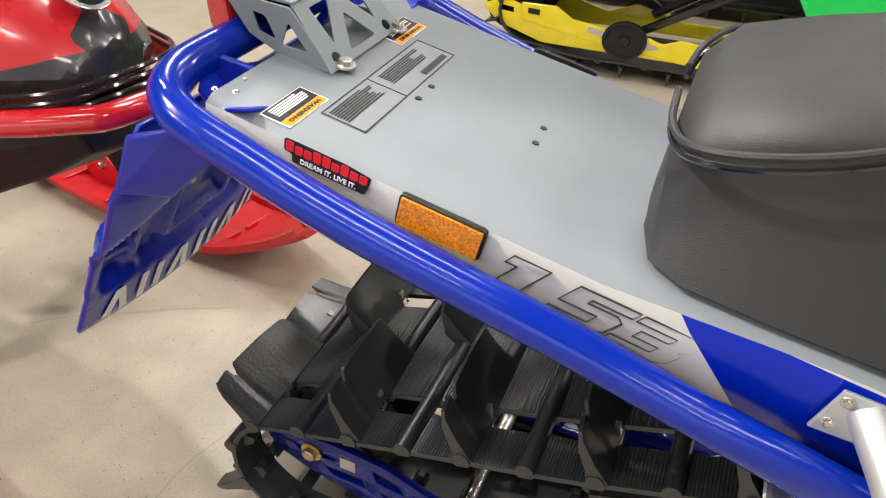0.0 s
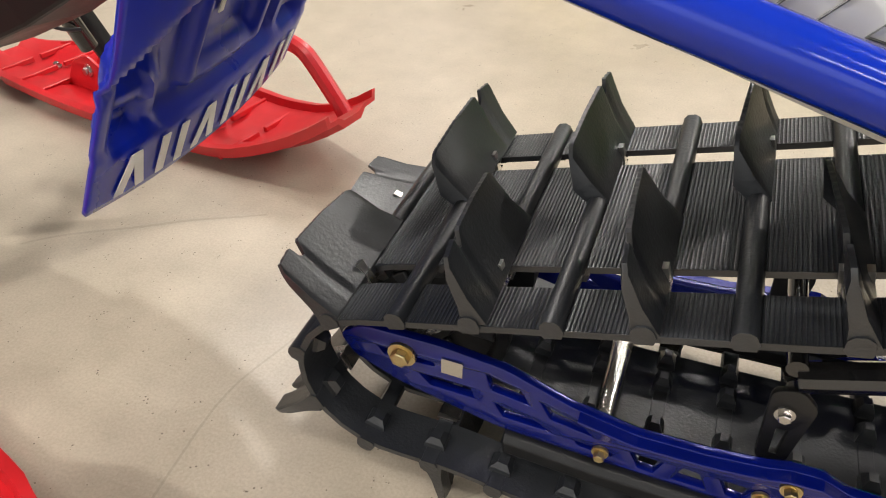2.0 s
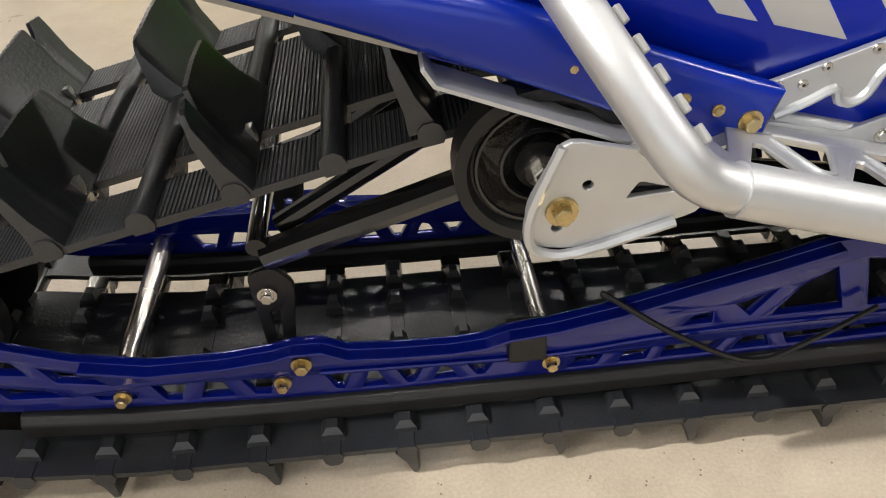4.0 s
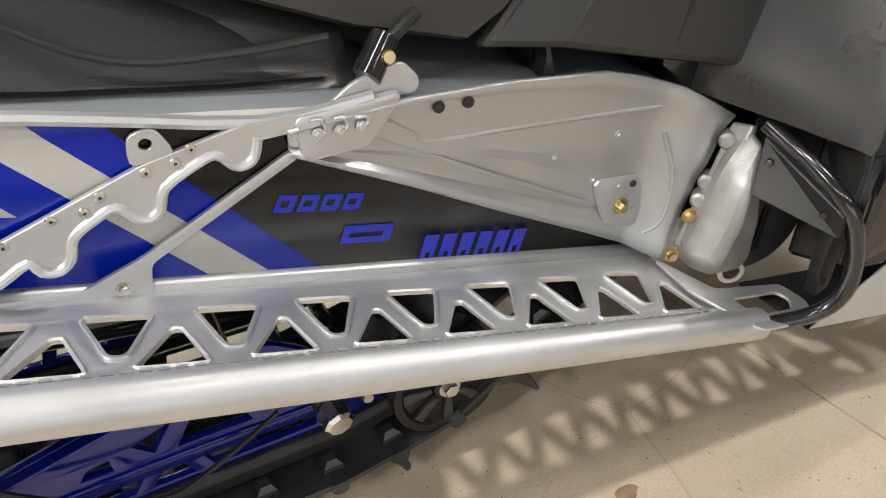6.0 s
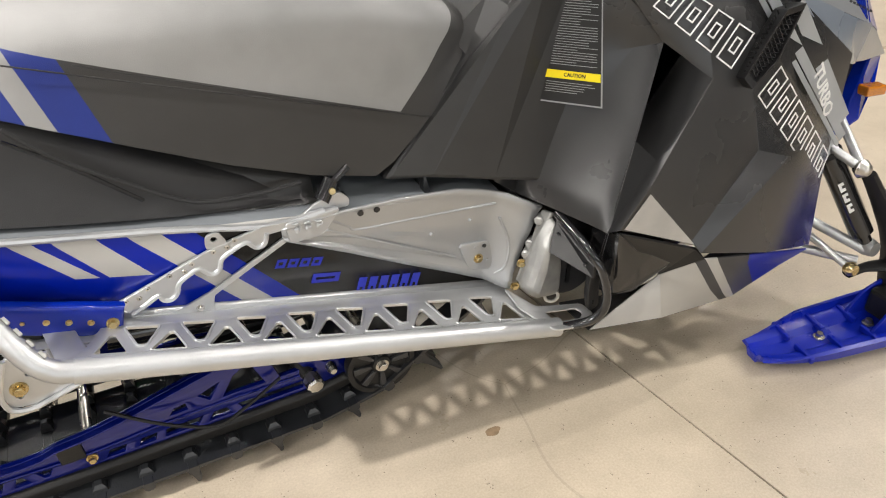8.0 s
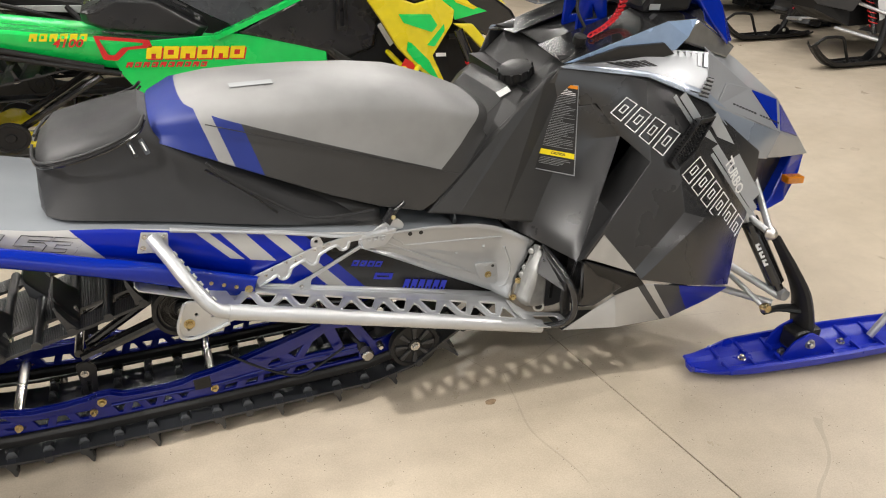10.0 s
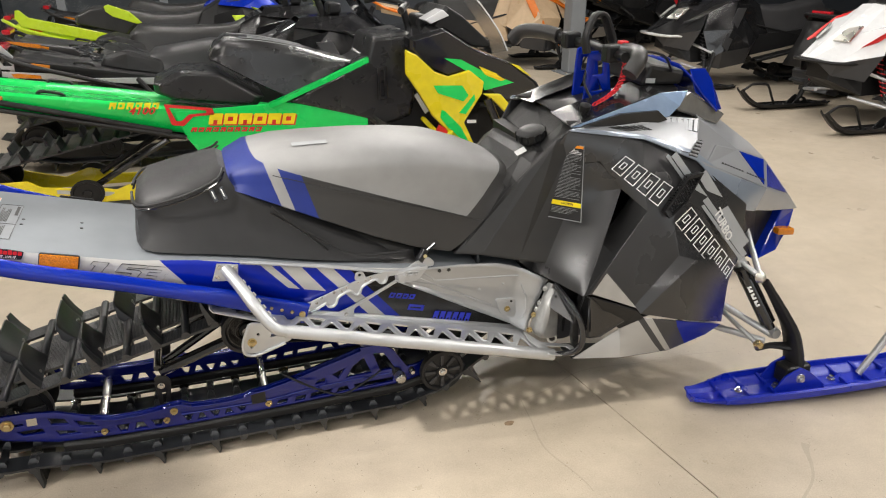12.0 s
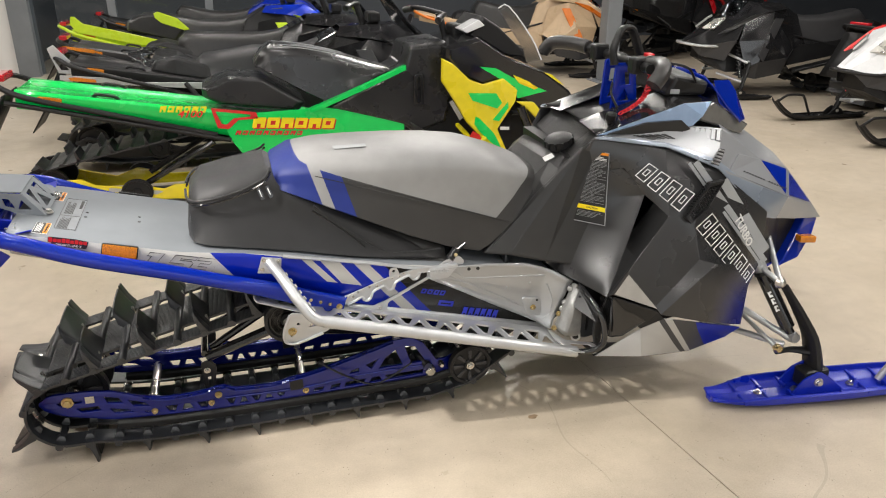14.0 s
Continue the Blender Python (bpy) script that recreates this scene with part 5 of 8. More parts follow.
    mm = frame_on(i1.lerp(C_, 0.55) + Vector((0.012, -0.008, 0.022)), C_ - i1, Vector(H["i2"]) - i1)
    for k in range(16):
        if k != 8:
            S("flank_mark", side(moved(flat([(k * 0.0125 - 0.10, -0.0022), (k * 0.0125 - 0.0915, -0.0022), (k * 0.0125 - 0.0905, 0.0022), (k * 0.0125 - 0.099, 0.0022)], (), 0.0008), mm), s), BLACK_PRINT, hood)
    # dark and silver speed lines printed on the upper flank
    for f0, f1, w_ in ((0.18, 0.92, 0.006), (0.40, 0.98, 0.004)):
        p0, p1 = Vector(H["a"]).lerp(Vector(H["c"]), f0) + Vector((0, -0.002, 0.012)), Vector(H["a"]).lerp(Vector(H["c"]), f1) + Vector((0, -0.004, 0.014))
        S("speed_line", side(tube([p0, p0.lerp(p1, 0.5) + Vector((0, -0.003, 0.004)), p1], w_ * 0.45, 6, 4, 0.5), s), CHAR, hood)
    # cowl wing, pale blue-silver; the opening below is a laid-on black sheet for its shade
    W = [(1.80, -0.195, 0.862), (2.078, -0.205, 0.938), (2.20, -0.165, 0.925), (2.145, -0.205, 0.893), (2.11, -0.210, 0.866)]
    wing = S("cowl_wing", side(raw(W, [(0, 1, 4), (1, 2, 3, 4)]), s), mat("cowl_silver_blue", (0.30, 0.42, 0.62), 0.25, 0.25, 0.5), label="pale silver-blue cowl wing", bevel=0.004, solid=0.003)
    S("cowl_deck", side(raw(W + [(x, y + 0.13, z + 0.012) for x, y, z in W], [(0, 5, 6, 1), (1, 6, 7, 2)]), s), BLACK_GLOSS, wing, solid=0.003)
    S("cowl_opening_shade", side(hull_rows([[(1.83, -0.210, 0.866), (1.948, -0.215, 0.891), (2.069, -0.217, 0.889), (2.101, -0.218, 0.860), (2.05, -0.216, 0.850)], [(1.83, -0.202, 0.866), (1.948, -0.206, 0.891), (2.069, -0.208, 0.889), (2.101, -0.209, 0.860), (2.05, -0.207, 0.850)]]), s), BLACK_PRINT)
    hl = S("headlamp", side(hull_rows([[(2.14, -0.200, 0.896), (2.21, -0.165, 0.922), (2.41, -0.09, 0.815), (2.36, -0.12, 0.795), (2.15, -0.195, 0.875)], [(2.14, -0.16, 0.896), (2.21, -0.125, 0.922), (2.41, -0.05, 0.815), (2.36, -0.08, 0.795), (2.15, -0.155, 0.875)]]), s), mat("headlamp_lens", (0.16, 0.155, 0.145), 0.08, 0.1, 0.9, 0.10, 30), label="smoked clear headlamp lens", bevel=0.006)
    # blue front fairing and dark intake
    fo = [(2.53, -0.205, 0.325), (2.62, -0.195, 0.345), (2.70, -0.155, 0.410), (2.745, -0.115, 0.452), (2.66, -0.150, 0.500), (2.63, -0.165, 0.44), (2.575, -0.190, 0.37)]
    S("front_fairing", side(hull_rows([fo, [(x - 0.015, y + 0.06, z) for x, y, z in fo]]), s), BLUE, label="blue front fairing edge", bevel=0.006)
    S("intake", side(hull_rows([[(2.36, -0.22, 0.33), (2.55, -0.165, 0.33), (2.66, -0.12, 0.47), (2.50, -0.19, 0.575), (2.36, -0.29, 0.575)], [(2.36, -0.05, 0.33), (2.55, -0.03, 0.33), (2.66, -0.02, 0.47), (2.50, -0.05, 0.575), (2.36, -0.05, 0.575)]]), s), BLACK)
    sg = S("signal_lamp", side(hull_rows([[(2.612, -0.20, 0.404), (2.684, -0.195, 0.392), (2.684, -0.195, 0.416), (2.612, -0.20, 0.428)], [(2.612, -0.17, 0.404), (2.684, -0.165, 0.392), (2.684, -0.165, 0.416), (2.612, -0.17, 0.428)]]), s), AMBER, label="amber front side marker", bevel=0.004)
# dark under-hood mass
S("engine_bay", hull_rows([[(1.72, -0.19, 0.26), (1.72, 0.19, 0.26), (1.72, 0.18, 0.80), (1.72, -0.18, 0.80)], [(2.0, -0.25, 0.21), (2.0, 0.25, 0.21), (2.0, 0.17, 0.80), (2.0, -0.17, 0.80)], [(2.35, -0.22, 0.24), (2.35, 0.22, 0.24), (2.35, 0.2, 0.66), (2.35, -0.2, 0.66)]]), BLACK)
S("cowl_top", hull_rows([[(1.80, -0.18, 0.866), (1.82, -0.10, 0.870), (1.82, 0.10, 0.875), (1.80, 0.18, 0.870)], [(1.95, -0.175, 0.893), (1.95, -0.10, 0.895), (1.95, 0.10, 0.895), (1.95, 0.175, 0.893)], [(2.12, -0.15, 0.905), (2.12, -0.08, 0.915), (2.12, 0.08, 0.915), (2.12, 0.15, 0.905)], [(2.25, -0.12, 0.875), (2.25, -0.06, 0.88), (2.25, 0.06, 0.88), (2.25, 0.12, 0.875)]], closed=False), BLACK, smooth=True, solid=0.004)
shield = [[(2.215, -0.145, 0.965), (2.22, -0.08, 0.985), (2.23, 0.08, 0.985), (2.215, 0.145, 0.965)], [(2.265, -0.150, 0.905), (2.275, -0.08, 0.93), (2.275, 0.08, 0.93), (2.265, 0.150, 0.905)], [(2.345, -0.128, 0.838), (2.365, -0.06, 0.85), (2.365, 0.06, 0.85), (2.345, 0.128, 0.838)]]
S("windscreen", hull_rows(shield, closed=False), BLUE, label="small glossy blue windscreen", smooth=True, solid=0.005)
for s in (-1, 1):
    wing_o = [(2.222, -0.132, 0.981), (2.304, -0.094, 0.970), (2.337, -0.092, 0.932), (2.392, -0.088, 0.832), (2.345, -0.126, 0.842), (2.241, -0.146, 0.913)]
    S("screen_wing", side(raw(wing_o, [(0, 1, 2, 5), (2, 3, 4, 5)]), s), BLUE, label="glossy blue windscreen side", solid=0.004, bevel=0.003)
gp = S("gauge_pod", hull_rows([[(2.055, -0.135, 0.945), (2.20, -0.13, 0.935), (2.215, -0.125, 0.975), (2.085, -0.135, 1.005)], [(2.05, 0.07, 0.945), (2.20, 0.07, 0.935), (2.215, 0.07, 0.985), (2.085, 0.07, 1.015)]]), BLACK, label="black instrument pod", bevel=0.012)
S("pod_mark", moved(flat([(-0.016, -0.007), (0.016, -0.007), (0.016, 0.007), (-0.016, 0.007)], (), 0.001), frame_on((2.085, -0.137, 0.958), (1, 0, -0.1), (0.3, 0, 1))), GREY_PRINT, gp)

# steering: blue riser, bar, grips, strap, coiled cord
for y in (-0.035, 0.035):
    o = rounded([(1.925, 0.89), (2.015, 0.89), (1.995, 1.035), (1.935, 1.035)], 0.008)
    h = [rounded([(1.942, 0.915), (1.992, 0.915), (1.967, 0.96)], 0.006), rounded([(1.945, 0.965), (1.988, 0.965), (1.984, 1.01), (1.95, 1.01)], 0.006)]
    S("steering_riser", upright(o, h, 0.012, y, 0.002), BLUE, label="blue anodised steering riser plate", smooth=True)
S("handlebar", tube([(1.955, -0.20, 1.045), (1.975, -0.08, 1.04), (1.975, 0.08, 1.04), (1.955, 0.20, 1.045), (1.91, 0.30, 1.05)], 0.0145, 14, 5), BLACK, label="black handlebar", smooth=True)
for s in (-1, 1):
    S("grip", tube([(1.985, -0.14, 1.05), (1.99, -0.20, 1.055), (1.962, -0.25, 1.045), (1.93, -0.262, 1.012)] if s < 0 else [(1.955, 0.20, 1.046), (1.925, 0.27, 1.052), (1.885, 0.335, 1.045), (1.862, 0.36, 1.015)], 0.0235, 14, 5), VINYL, label="thick black hooked grip", smooth=True)
    S("control_block", side(box(1.93, 1.985, -0.145, -0.105, 1.02, 1.07), s), BLACK, bevel=0.008)
S("grab_strap", tube([(1.93, -0.03, 1.03), (1.928, -0.02, 1.075), (1.955, -0.01, 1.128), (1.98, 0.0, 1.133), (2.0, 0.0, 1.125), (2.025, 0.0, 1.07), (2.045, 0.0, 1.02)], 0.0175, 10, 3, 0.6), BLACK, label="black rubber mountain grab strap", smooth=True)
S("kill_button", box(1.985, 2.01, -0.125, -0.10, 1.055, 1.075), RED_PLASTIC, bevel=0.003)
coil = []
A0, B0 = Vector((2.02, -0.10, 1.03)), Vector((1.90, -0.14, 0.905))
for k in range(150):
    t = k / 149
    c = A0.lerp(B0, t) + Vector((0.03 * math.sin(math.pi * t), 0, -0.02 * math.sin(math.pi * t)))
    a = t * 2 * math.pi * 15
    coil.append(c + Vector((math.cos(a) * 0.009, math.sin(a) * 0.009, math.cos(a) * 0.004)))
S("tether_cord", tube(coil, 0.0024, 5, soft=False), RED_PLASTIC, label="coiled red safety tether", smooth=True)
S("choke_knob", disc_profile((1.862, -0.15, 0.875), (0, -0.3, 1), [(0, 0.008), (0.02, 0.008), (0.022, 0.016), (0.04, 0.016), (0.043, 0.01)], 16), BLACK, smooth=True)
for pts in ([(1.97, -0.1, 1.04), (2.06, -0.1, 1.0), (2.08, -0.06, 0.95)], [(1.97, 0.1, 1.04), (2.05, 0.12, 1.03), (2.09, 0.06, 0.96)], [(1.94, -0.02, 0.99), (1.915, -0.05, 0.95), (1.93, -0.08, 0.90)], [(2.0, -0.14, 1.055), (2.10, -0.16, 1.035), (2.16, -0.13, 0.98)]):
    S("cable", tube(pts, 0.004, 6, 6), BLACK, smooth=True)

# engine casting and toe loop in the foot well
for s in (-1, 1):
    c = [[(1.738, -0.232, 0.408), (1.742, -0.262, 0.402), (1.745, -0.275, 0.388), (1.752, -0.255, 0.375)],
         [(1.714, -0.234, 0.352), (1.708, -0.262, 0.366), (1.712, -0.292, 0.360), (1.752, -0.275, 0.340)],
         [(1.694, -0.236, 0.310), (1.690, -0.266, 0.320), (1.702, -0.296, 0.315), (1.752, -0.285, 0.300)],
         [(1.680, -0.234, 0.262), (1.676, -0.262, 0.268), (1.690, -0.290, 0.262), (1.750, -0.288, 0.255)],
         [(1.692, -0.230, 0.236), (1.690, -0.255, 0.236), (1.702, -0.276, 0.236), (1.750, -0.278, 0.226)]]
    cs = S("gear_case", side(hull_rows(c), s), CAST, label="rough cast aluminium gear case", bevel=0.010, smooth=True)
    S("case_flange", side(hull_rows([[(x, y, z), (x + 0.004, y - 0.026, z + 0.006), (x + 0.012, y - 0.026, z + 0.003), (x + 0.008, y, z - 0.003)] for x, y, z in ((1.734, -0.230, 0.402), (1.712, -0.234, 0.352), (1.693, -0.236, 0.310), (1.678, -0.234, 0.262))]), s), CAST, cs, bevel=0.003)
    for p in ((1.732, -0.232, 0.385), (1.716, -0.230, 0.338), (1.706, -0.234, 0.320)):
        S("case_boss", side(disc_profile(p, (-0.75, -0.65, 0.1), [(-0.004, 0.0095), (0.014, 0.009), (0.017, 0.006)], 14), s), CAST, cs, smooth=True)
        S("boss_tip", side(disc_profile(Vector(p) + Vector((0.004, -0.014, -0.004)), (0, -1, 0), [(-0.004, 0.007), (0.006, 0.0065), (0.007, 0.004)], 12), s), STEEL, cs, smooth=True)
    S("oil_plug", side(disc_profile((1.738, -0.268, 0.232), (-0.45, -1, 0.0), [(-0.012, 0.016), (0.012, 0.0155), (0.012, 0.010), (0.002, 0.009)], 20), s), SILVER, cs, smooth=True)
    # black disc stands for the dark inside the bore
    S("plug_bore", side(disc_profile((1.734, -0.277, 0.232), (-0.45, -1, 0.0), [(0, 0.0095), (0.001, 0.008)], 16), s), BLACK, cs)
    for x, y, z in ((1.686, -0.243, 0.306), (1.676, -0.238, 0.252)):
        S("bolt", side(bolt((x, y, z), (-0.3, -1, 0), 0.0058, 0.006), s), GOLD, cs)
    S("clutch_cover", side(disc_profile((1.776, -0.245, 0.276), (-0.15, -1, 0), [(-0.02, 0.066), (0.012, 0.066), (0.022, 0.058), (0.024, 0.020)], 32), s), CHAR, label="dark grey clutch cover", smooth=True)
    # slot laid on in black for the shade within it
    S("cover_slot", side(upright(rounded([(1.772, 0.305), (1.780, 0.305), (1.776, 0.246), (1.768, 0.246)], 0.003), (), 0.004, -0.270), s), BLACK)
    # bracket plate between the casting and the toe loop
    q = [Vector(p) for p in ((1.738, -0.272, 0.402), (1.752, -0.372, 0.356), (1.752, -0.374, 0.332), (1.712, -0.293, 0.352))]
    gd = S("toe_bracket", side(hull_rows([[tuple(p) for p in q], [tuple(p + Vector((0.006, 0.0, 0.004))) for p in q]]), s), BLACK, label="black toe bracket plate with rivets", bevel=0.0015)
    for a, b in ((0.12, 0.30), (0.80, 0.45)):
        S("bracket_rivet", side(disc_profile(q[0].lerp(q[1], a).lerp(q[3].lerp(q[2], a), b), (-1, -0.4, 0.2), [(0, 0.0045), (0.002, 0.003)], 10), s), BLACK_GLOSS, gd)
    S("toe_loop", side(tube([(1.742, -0.268, 0.414), (1.752, -0.325, 0.390), (1.760, -0.362, 0.366), (1.770, -0.378, 0.336), (1.776, -0.386, 0.290), (1.768, -0.386, 0.258), (1.745, -0.376, 0.238), (1.692, -0.357, 0.230)], 0.0088, 12, 6), s), BLACK_GLOSS, label="bent black toe loop", smooth=True)
    S("loop_web", side(upright(rounded([(1.752, 0.335), (1.768, 0.328), (1.772, 0.262), (1.756, 0.255), (1.750, 0.29)], 0.004), [rounded([(1.757, 0.280), (1.763, 0.280), (1.764, 0.268), (1.758, 0.268)], 0.002)], 0.014, -0.362, 0.002), s), BLACK, label="black toe loop stay")
    # flat toe plate with a long opening, in line with the running board
    tp = [(1.655, -0.236), (1.684, -0.302), (1.782, -0.312), (1.786, -0.345), (1.762, -0.374), (1.680, -0.374), (1.650, -0.300)]
    th = rounded([(1.690, -0.320), (1.762, -0.322), (1.768, -0.338), (1.752, -0.354), (1.694, -0.354)], 0.006)
    S("toe_plate", side(moved(flat(rounded(tp, 0.008), [th], 0.004, 0.0012), Matrix.Translation((1.66, 0, 0.2485)) @ pose(0, 0, 0, 0, 14, 0) @ Matrix.Translation((-1.66, 0, 0))), s), SILVER, label="aluminium toe plate with a long opening", smooth=True)
    # added black sheet that stands for the dark inside the foot well
    S("well_dark_backing", side(upright([(1.79, 0.21), (1.94, 0.23), (1.98, 0.42), (1.76, 0.44)], (), 0.006, -0.235), s), BLACK)
    S("inner_duct", side(hull_rows([[(1.80, -0.37, 0.41), (1.88, -0.40, 0.385), (1.92, -0.40, 0.33), (1.84, -0.38, 0.27), (1.81, -0.36, 0.26)], [(1.80, -0.29, 0.40), (1.90, -0.31, 0.38), (1.93, -0.31, 0.32), (1.87, -0.30, 0.26), (1.80, -0.29, 0.24)]]), s), BLACK_GLOSS, bevel=0.008)


# ---- front suspension and skis ----
def build_ski(material, parent, heel, yaw, length, label, loop=True, width=0.075, loop_r=0.011, tall=False):
    """A plastic ski: ribbed dished blade with a turned-up tip, saddle and loop. Returns its meshes in world place."""
    mm = Matrix.Translation(heel) @ pose(0, 0, 0, 0, 0, yaw)
    rows_ = []
    n = 26
    for i in range(n + 1):
        t = i / n
        x = length * t
        w = width * (0.80 + 0.25 * math.sin(math.pi * min(1, t * 1.15)) - 0.35 * max(0, t - 0.8) / 0.2 * 0.8)
        w *= 0.62 + 0.38 * min(1, t / 0.14)
        rise = (0.115 if tall else 0.16) * max(0, (t - 0.72) / 0.28) ** 2 + 0.012 * max(0, (0.10 - t) / 0.10) ** 2
        sec = [(-1, 0.030), (-0.96, 0.006), (-0.55, 0.004), (-0.35, -0.012), (0.35, -0.012), (0.55, 0.004), (0.96, 0.006), (1, 0.030), (0.88, 0.032), (0.84, 0.016), (0.5, 0.014), (0.3, 0.004), (-0.3, 0.004), (-0.5, 0.014), (-0.84, 0.016), (-0.88, 0.032)]
        wall = 0.25 + 0.75 * min(1, t / 0.16)
        rows_.append([(x, u * w, (z * wall if z > 0.02 else z) + rise + 0.016) for u, z in sec])
    ski = S2("ski", moved(hull_rows(rows_), mm), material, parent, label, smooth=True, angle=30)
    for k in range(9):
        x = 0.10 * length + k * 0.085 * length
        if abs(x - 0.36 * length) < 0.06:
            continue
        for q in (-1, 1):
            S2("ski_rib", moved(box(x - 0.005, x + 0.005, min(q * 0.01, q * width * 0.85), max(q * 0.01, q * width * 0.85), 0.024, 0.037), mm @ pose(0, 0, 0, 0, 0, 0)), material, ski, bevel=0.002)
    for x in (0.17 * length, 0.30 * length, 0.50 * length):
        S2("ski_bolt", moved(bolt((x, 0.0, 0.022), (0, 0, 1), 0.008, 0.010), mm), STEEL, ski)
    for q in (-1, 1):
        o = [(0.26 * length, 0.02), (0.30 * length, 0.085), (0.35 * length, 0.11), (0.39 * length, 0.085), (0.46 * length, 0.02)]
        S2("saddle", moved(upright(rounded(o, 0.01), (), 0.008, q * 0.038, 0.002), mm), material, ski, smooth=True)
        S2("saddle_bolt", moved(bolt((0.35 * length, q * 0.042, 0.075), (0, q, 0), 0.010, 0.010), mm), STEEL, ski)
    if loop:
        lp = [(0.60 * length, 0, 0.03), (0.645 * length, 0, 0.11), (0.69 * length, 0, 0.195), (0.73 * length, 0, 0.222), (0.84 * length, 0, 0.228), (0.885 * length, 0, 0.222), (0.94 * length, 0, 0.19), (0.985 * length, 0, 0.165)]
        if tall:
            lp = [(x * length, 0, z) for x, z in ((0.60, 0.03), (0.65, 0.12), (0.70, 0.205), (0.735, 0.238), (0.78, 0.248), (0.87, 0.252), (0.905, 0.245), (0.93, 0.220), (0.97, 0.160), (0.985, 0.135))]
        S2("ski_loop", moved(tube(lp, loop_r, 10, 4), mm), material if loop is True else loop, ski, smooth=True)
    return ski


def S2(name, me, material, parent, label="", **kw):
    return link_mesh(name, me, material, parent, label, **kw)


for s in (-1, 1):
    yaw = -8.3
    heel = Vector((2.150, -0.428, -0.012)) if s < 0 else Vector((2.150, 0.52, -0.050))
    ski = build_ski(BLUE_PLASTIC, SLED, heel, yaw, 1.0, "blue plastic ski turned slightly outwards", SILVER)
    k = -1 if s < 0 else 1
    dy = 0.0 if s < 0 else heel.y + 0.428
    at = lambda x, y, z: Vector((x, y + dy, z)) if s < 0 else Vector((x, 2 * heel.y - (y + dy) - 0.0, z))
    c = Vector((2.505, heel.y - 0.045, 0.060 + (heel.z + 0.012)))
    bj_u, bj_l = at(2.392, -0.380, 0.372), at(2.388, -0.420, 0.155)
    sp = [c + Vector((0.006, 0, -0.02)), at(2.512, -0.455, 0.11), at(2.500, -0.438, 0.185), at(2.462, -0.415, 0.265), at(2.408, -0.385, 0.360)]
    spin = S("spindle", tube(sp, [0.040] * 4 + [0.038, 0.036, 0.034, 0.031, 0.028, 0.026, 0.023, 0.020, 0.018], 12, 3, 0.55), BLACK, label="black forged ski spindle", smooth=True)
    S("spindle_foot", moved(box(-0.050, 0.045, -0.030, 0.030, -0.035, 0.03), Matrix.Translation(c)), BLACK, spin, bevel=0.010)
    S("steering_arm", tube([at(2.495, -0.445, 0.135), at(2.44, -0.43, 0.142), at(2.385, -0.425, 0.140)], [0.022, 0.020, 0.018, 0.016, 0.014, 0.012, 0.012, 0.012, 0.012], 10, 4, 0.55), BLACK, spin, smooth=True)
    for a, b, r in ((at(2.469, -0.19, 0.470), bj_u, 0.0095), (at(2.34, -0.21, 0.430), bj_u, 0.0095), (at(2.30, -0.17, 0.262), at(2.452, -0.405, 0.168), 0.011), (at(2.34, -0.20, 0.235), bj_l, 0.008), (at(2.24, -0.17, 0.160), at(2.43, -0.41, 0.150), 0.0105)):
        S("suspension_arm", rod(a, b, r, 12), SILVER, label="silver tubular suspension arm", smooth=True)
    S("tie_rod_end", disc_profile(bj_l + Vector((0.0, -0.008, 0.0)), (0, -1, 0.2), [(-0.012, 0.011), (0, 0.016), (0.012, 0.011)], 14), GOLD, smooth=True)
    S("ball_joint", disc_profile(bj_u, (0, -1, 0.1), [(-0.014, 0.012), (0, 0.020), (0.014, 0.012), (0.018, 0.006)], 16), STEEL, smooth=True)
    s0, s1 = at(2.335, -0.255, 0.490), at(2.462, -0.402, 0.172)
    sh = S("shock_absorber", rod(s0, s1, 0.015, 16), BLACK_GLOSS, label="black front shock absorber with pale lettering band", smooth=True)
    S("shock_sleeve", rod(s0.lerp(s1, 0.36), s0.lerp(s1, 0.90), 0.0245, 18), BLACK_GLOSS, sh, smooth=True)
    S("shock_body", rod(s0.lerp(s1, 0.10), s0.lerp(s1, 0.34), 0.0215, 18), SILVER, sh, smooth=True)
    S("shock_ring", rod(s0.lerp(s1, 0.34), s0.lerp(s1, 0.37), 0.027, 18), BLACK, sh, smooth=True)
    S("shock_eye", disc_profile(s1, (0, -1, 0.1), [(-0.02, 0.016), (0, 0.021), (0.02, 0.016)], 16), SILVER, sh, smooth=True)
    ax = (s1 - s0).normalized()
    for q in range(3):
        S("sleeve_mark", moved(flat([(-0.026 + q * 0.026, -0.010), (-0.006 + q * 0.026, -0.010), (-0.004 + q * 0.026, 0.010), (-0.024 + q * 0.026, 0.010)], [[(-0.019 + q * 0.026, -0.004), (-0.012 + q * 0.026, -0.004), (-0.011 + q * 0.026, 0.004), (-0.018 + q * 0.026, 0.004)]], 0.001), frame_on(s0.lerp(s1, 0.58) + Vector((-0.014, -0.021 * -k, 0.0)), ax, Vector((1, 0, 0.6)))), WHITE, sh)

# ---- skid: rails, wheels, arms ----
SKID_FLIP = Matrix.Translation((0, -0.060, 0)) @ FLIP


def kside(me, s):
    """The skid stands a little off the tunnel's middle."""
    return moved(me, SKID_FLIP) if s > 0 else me


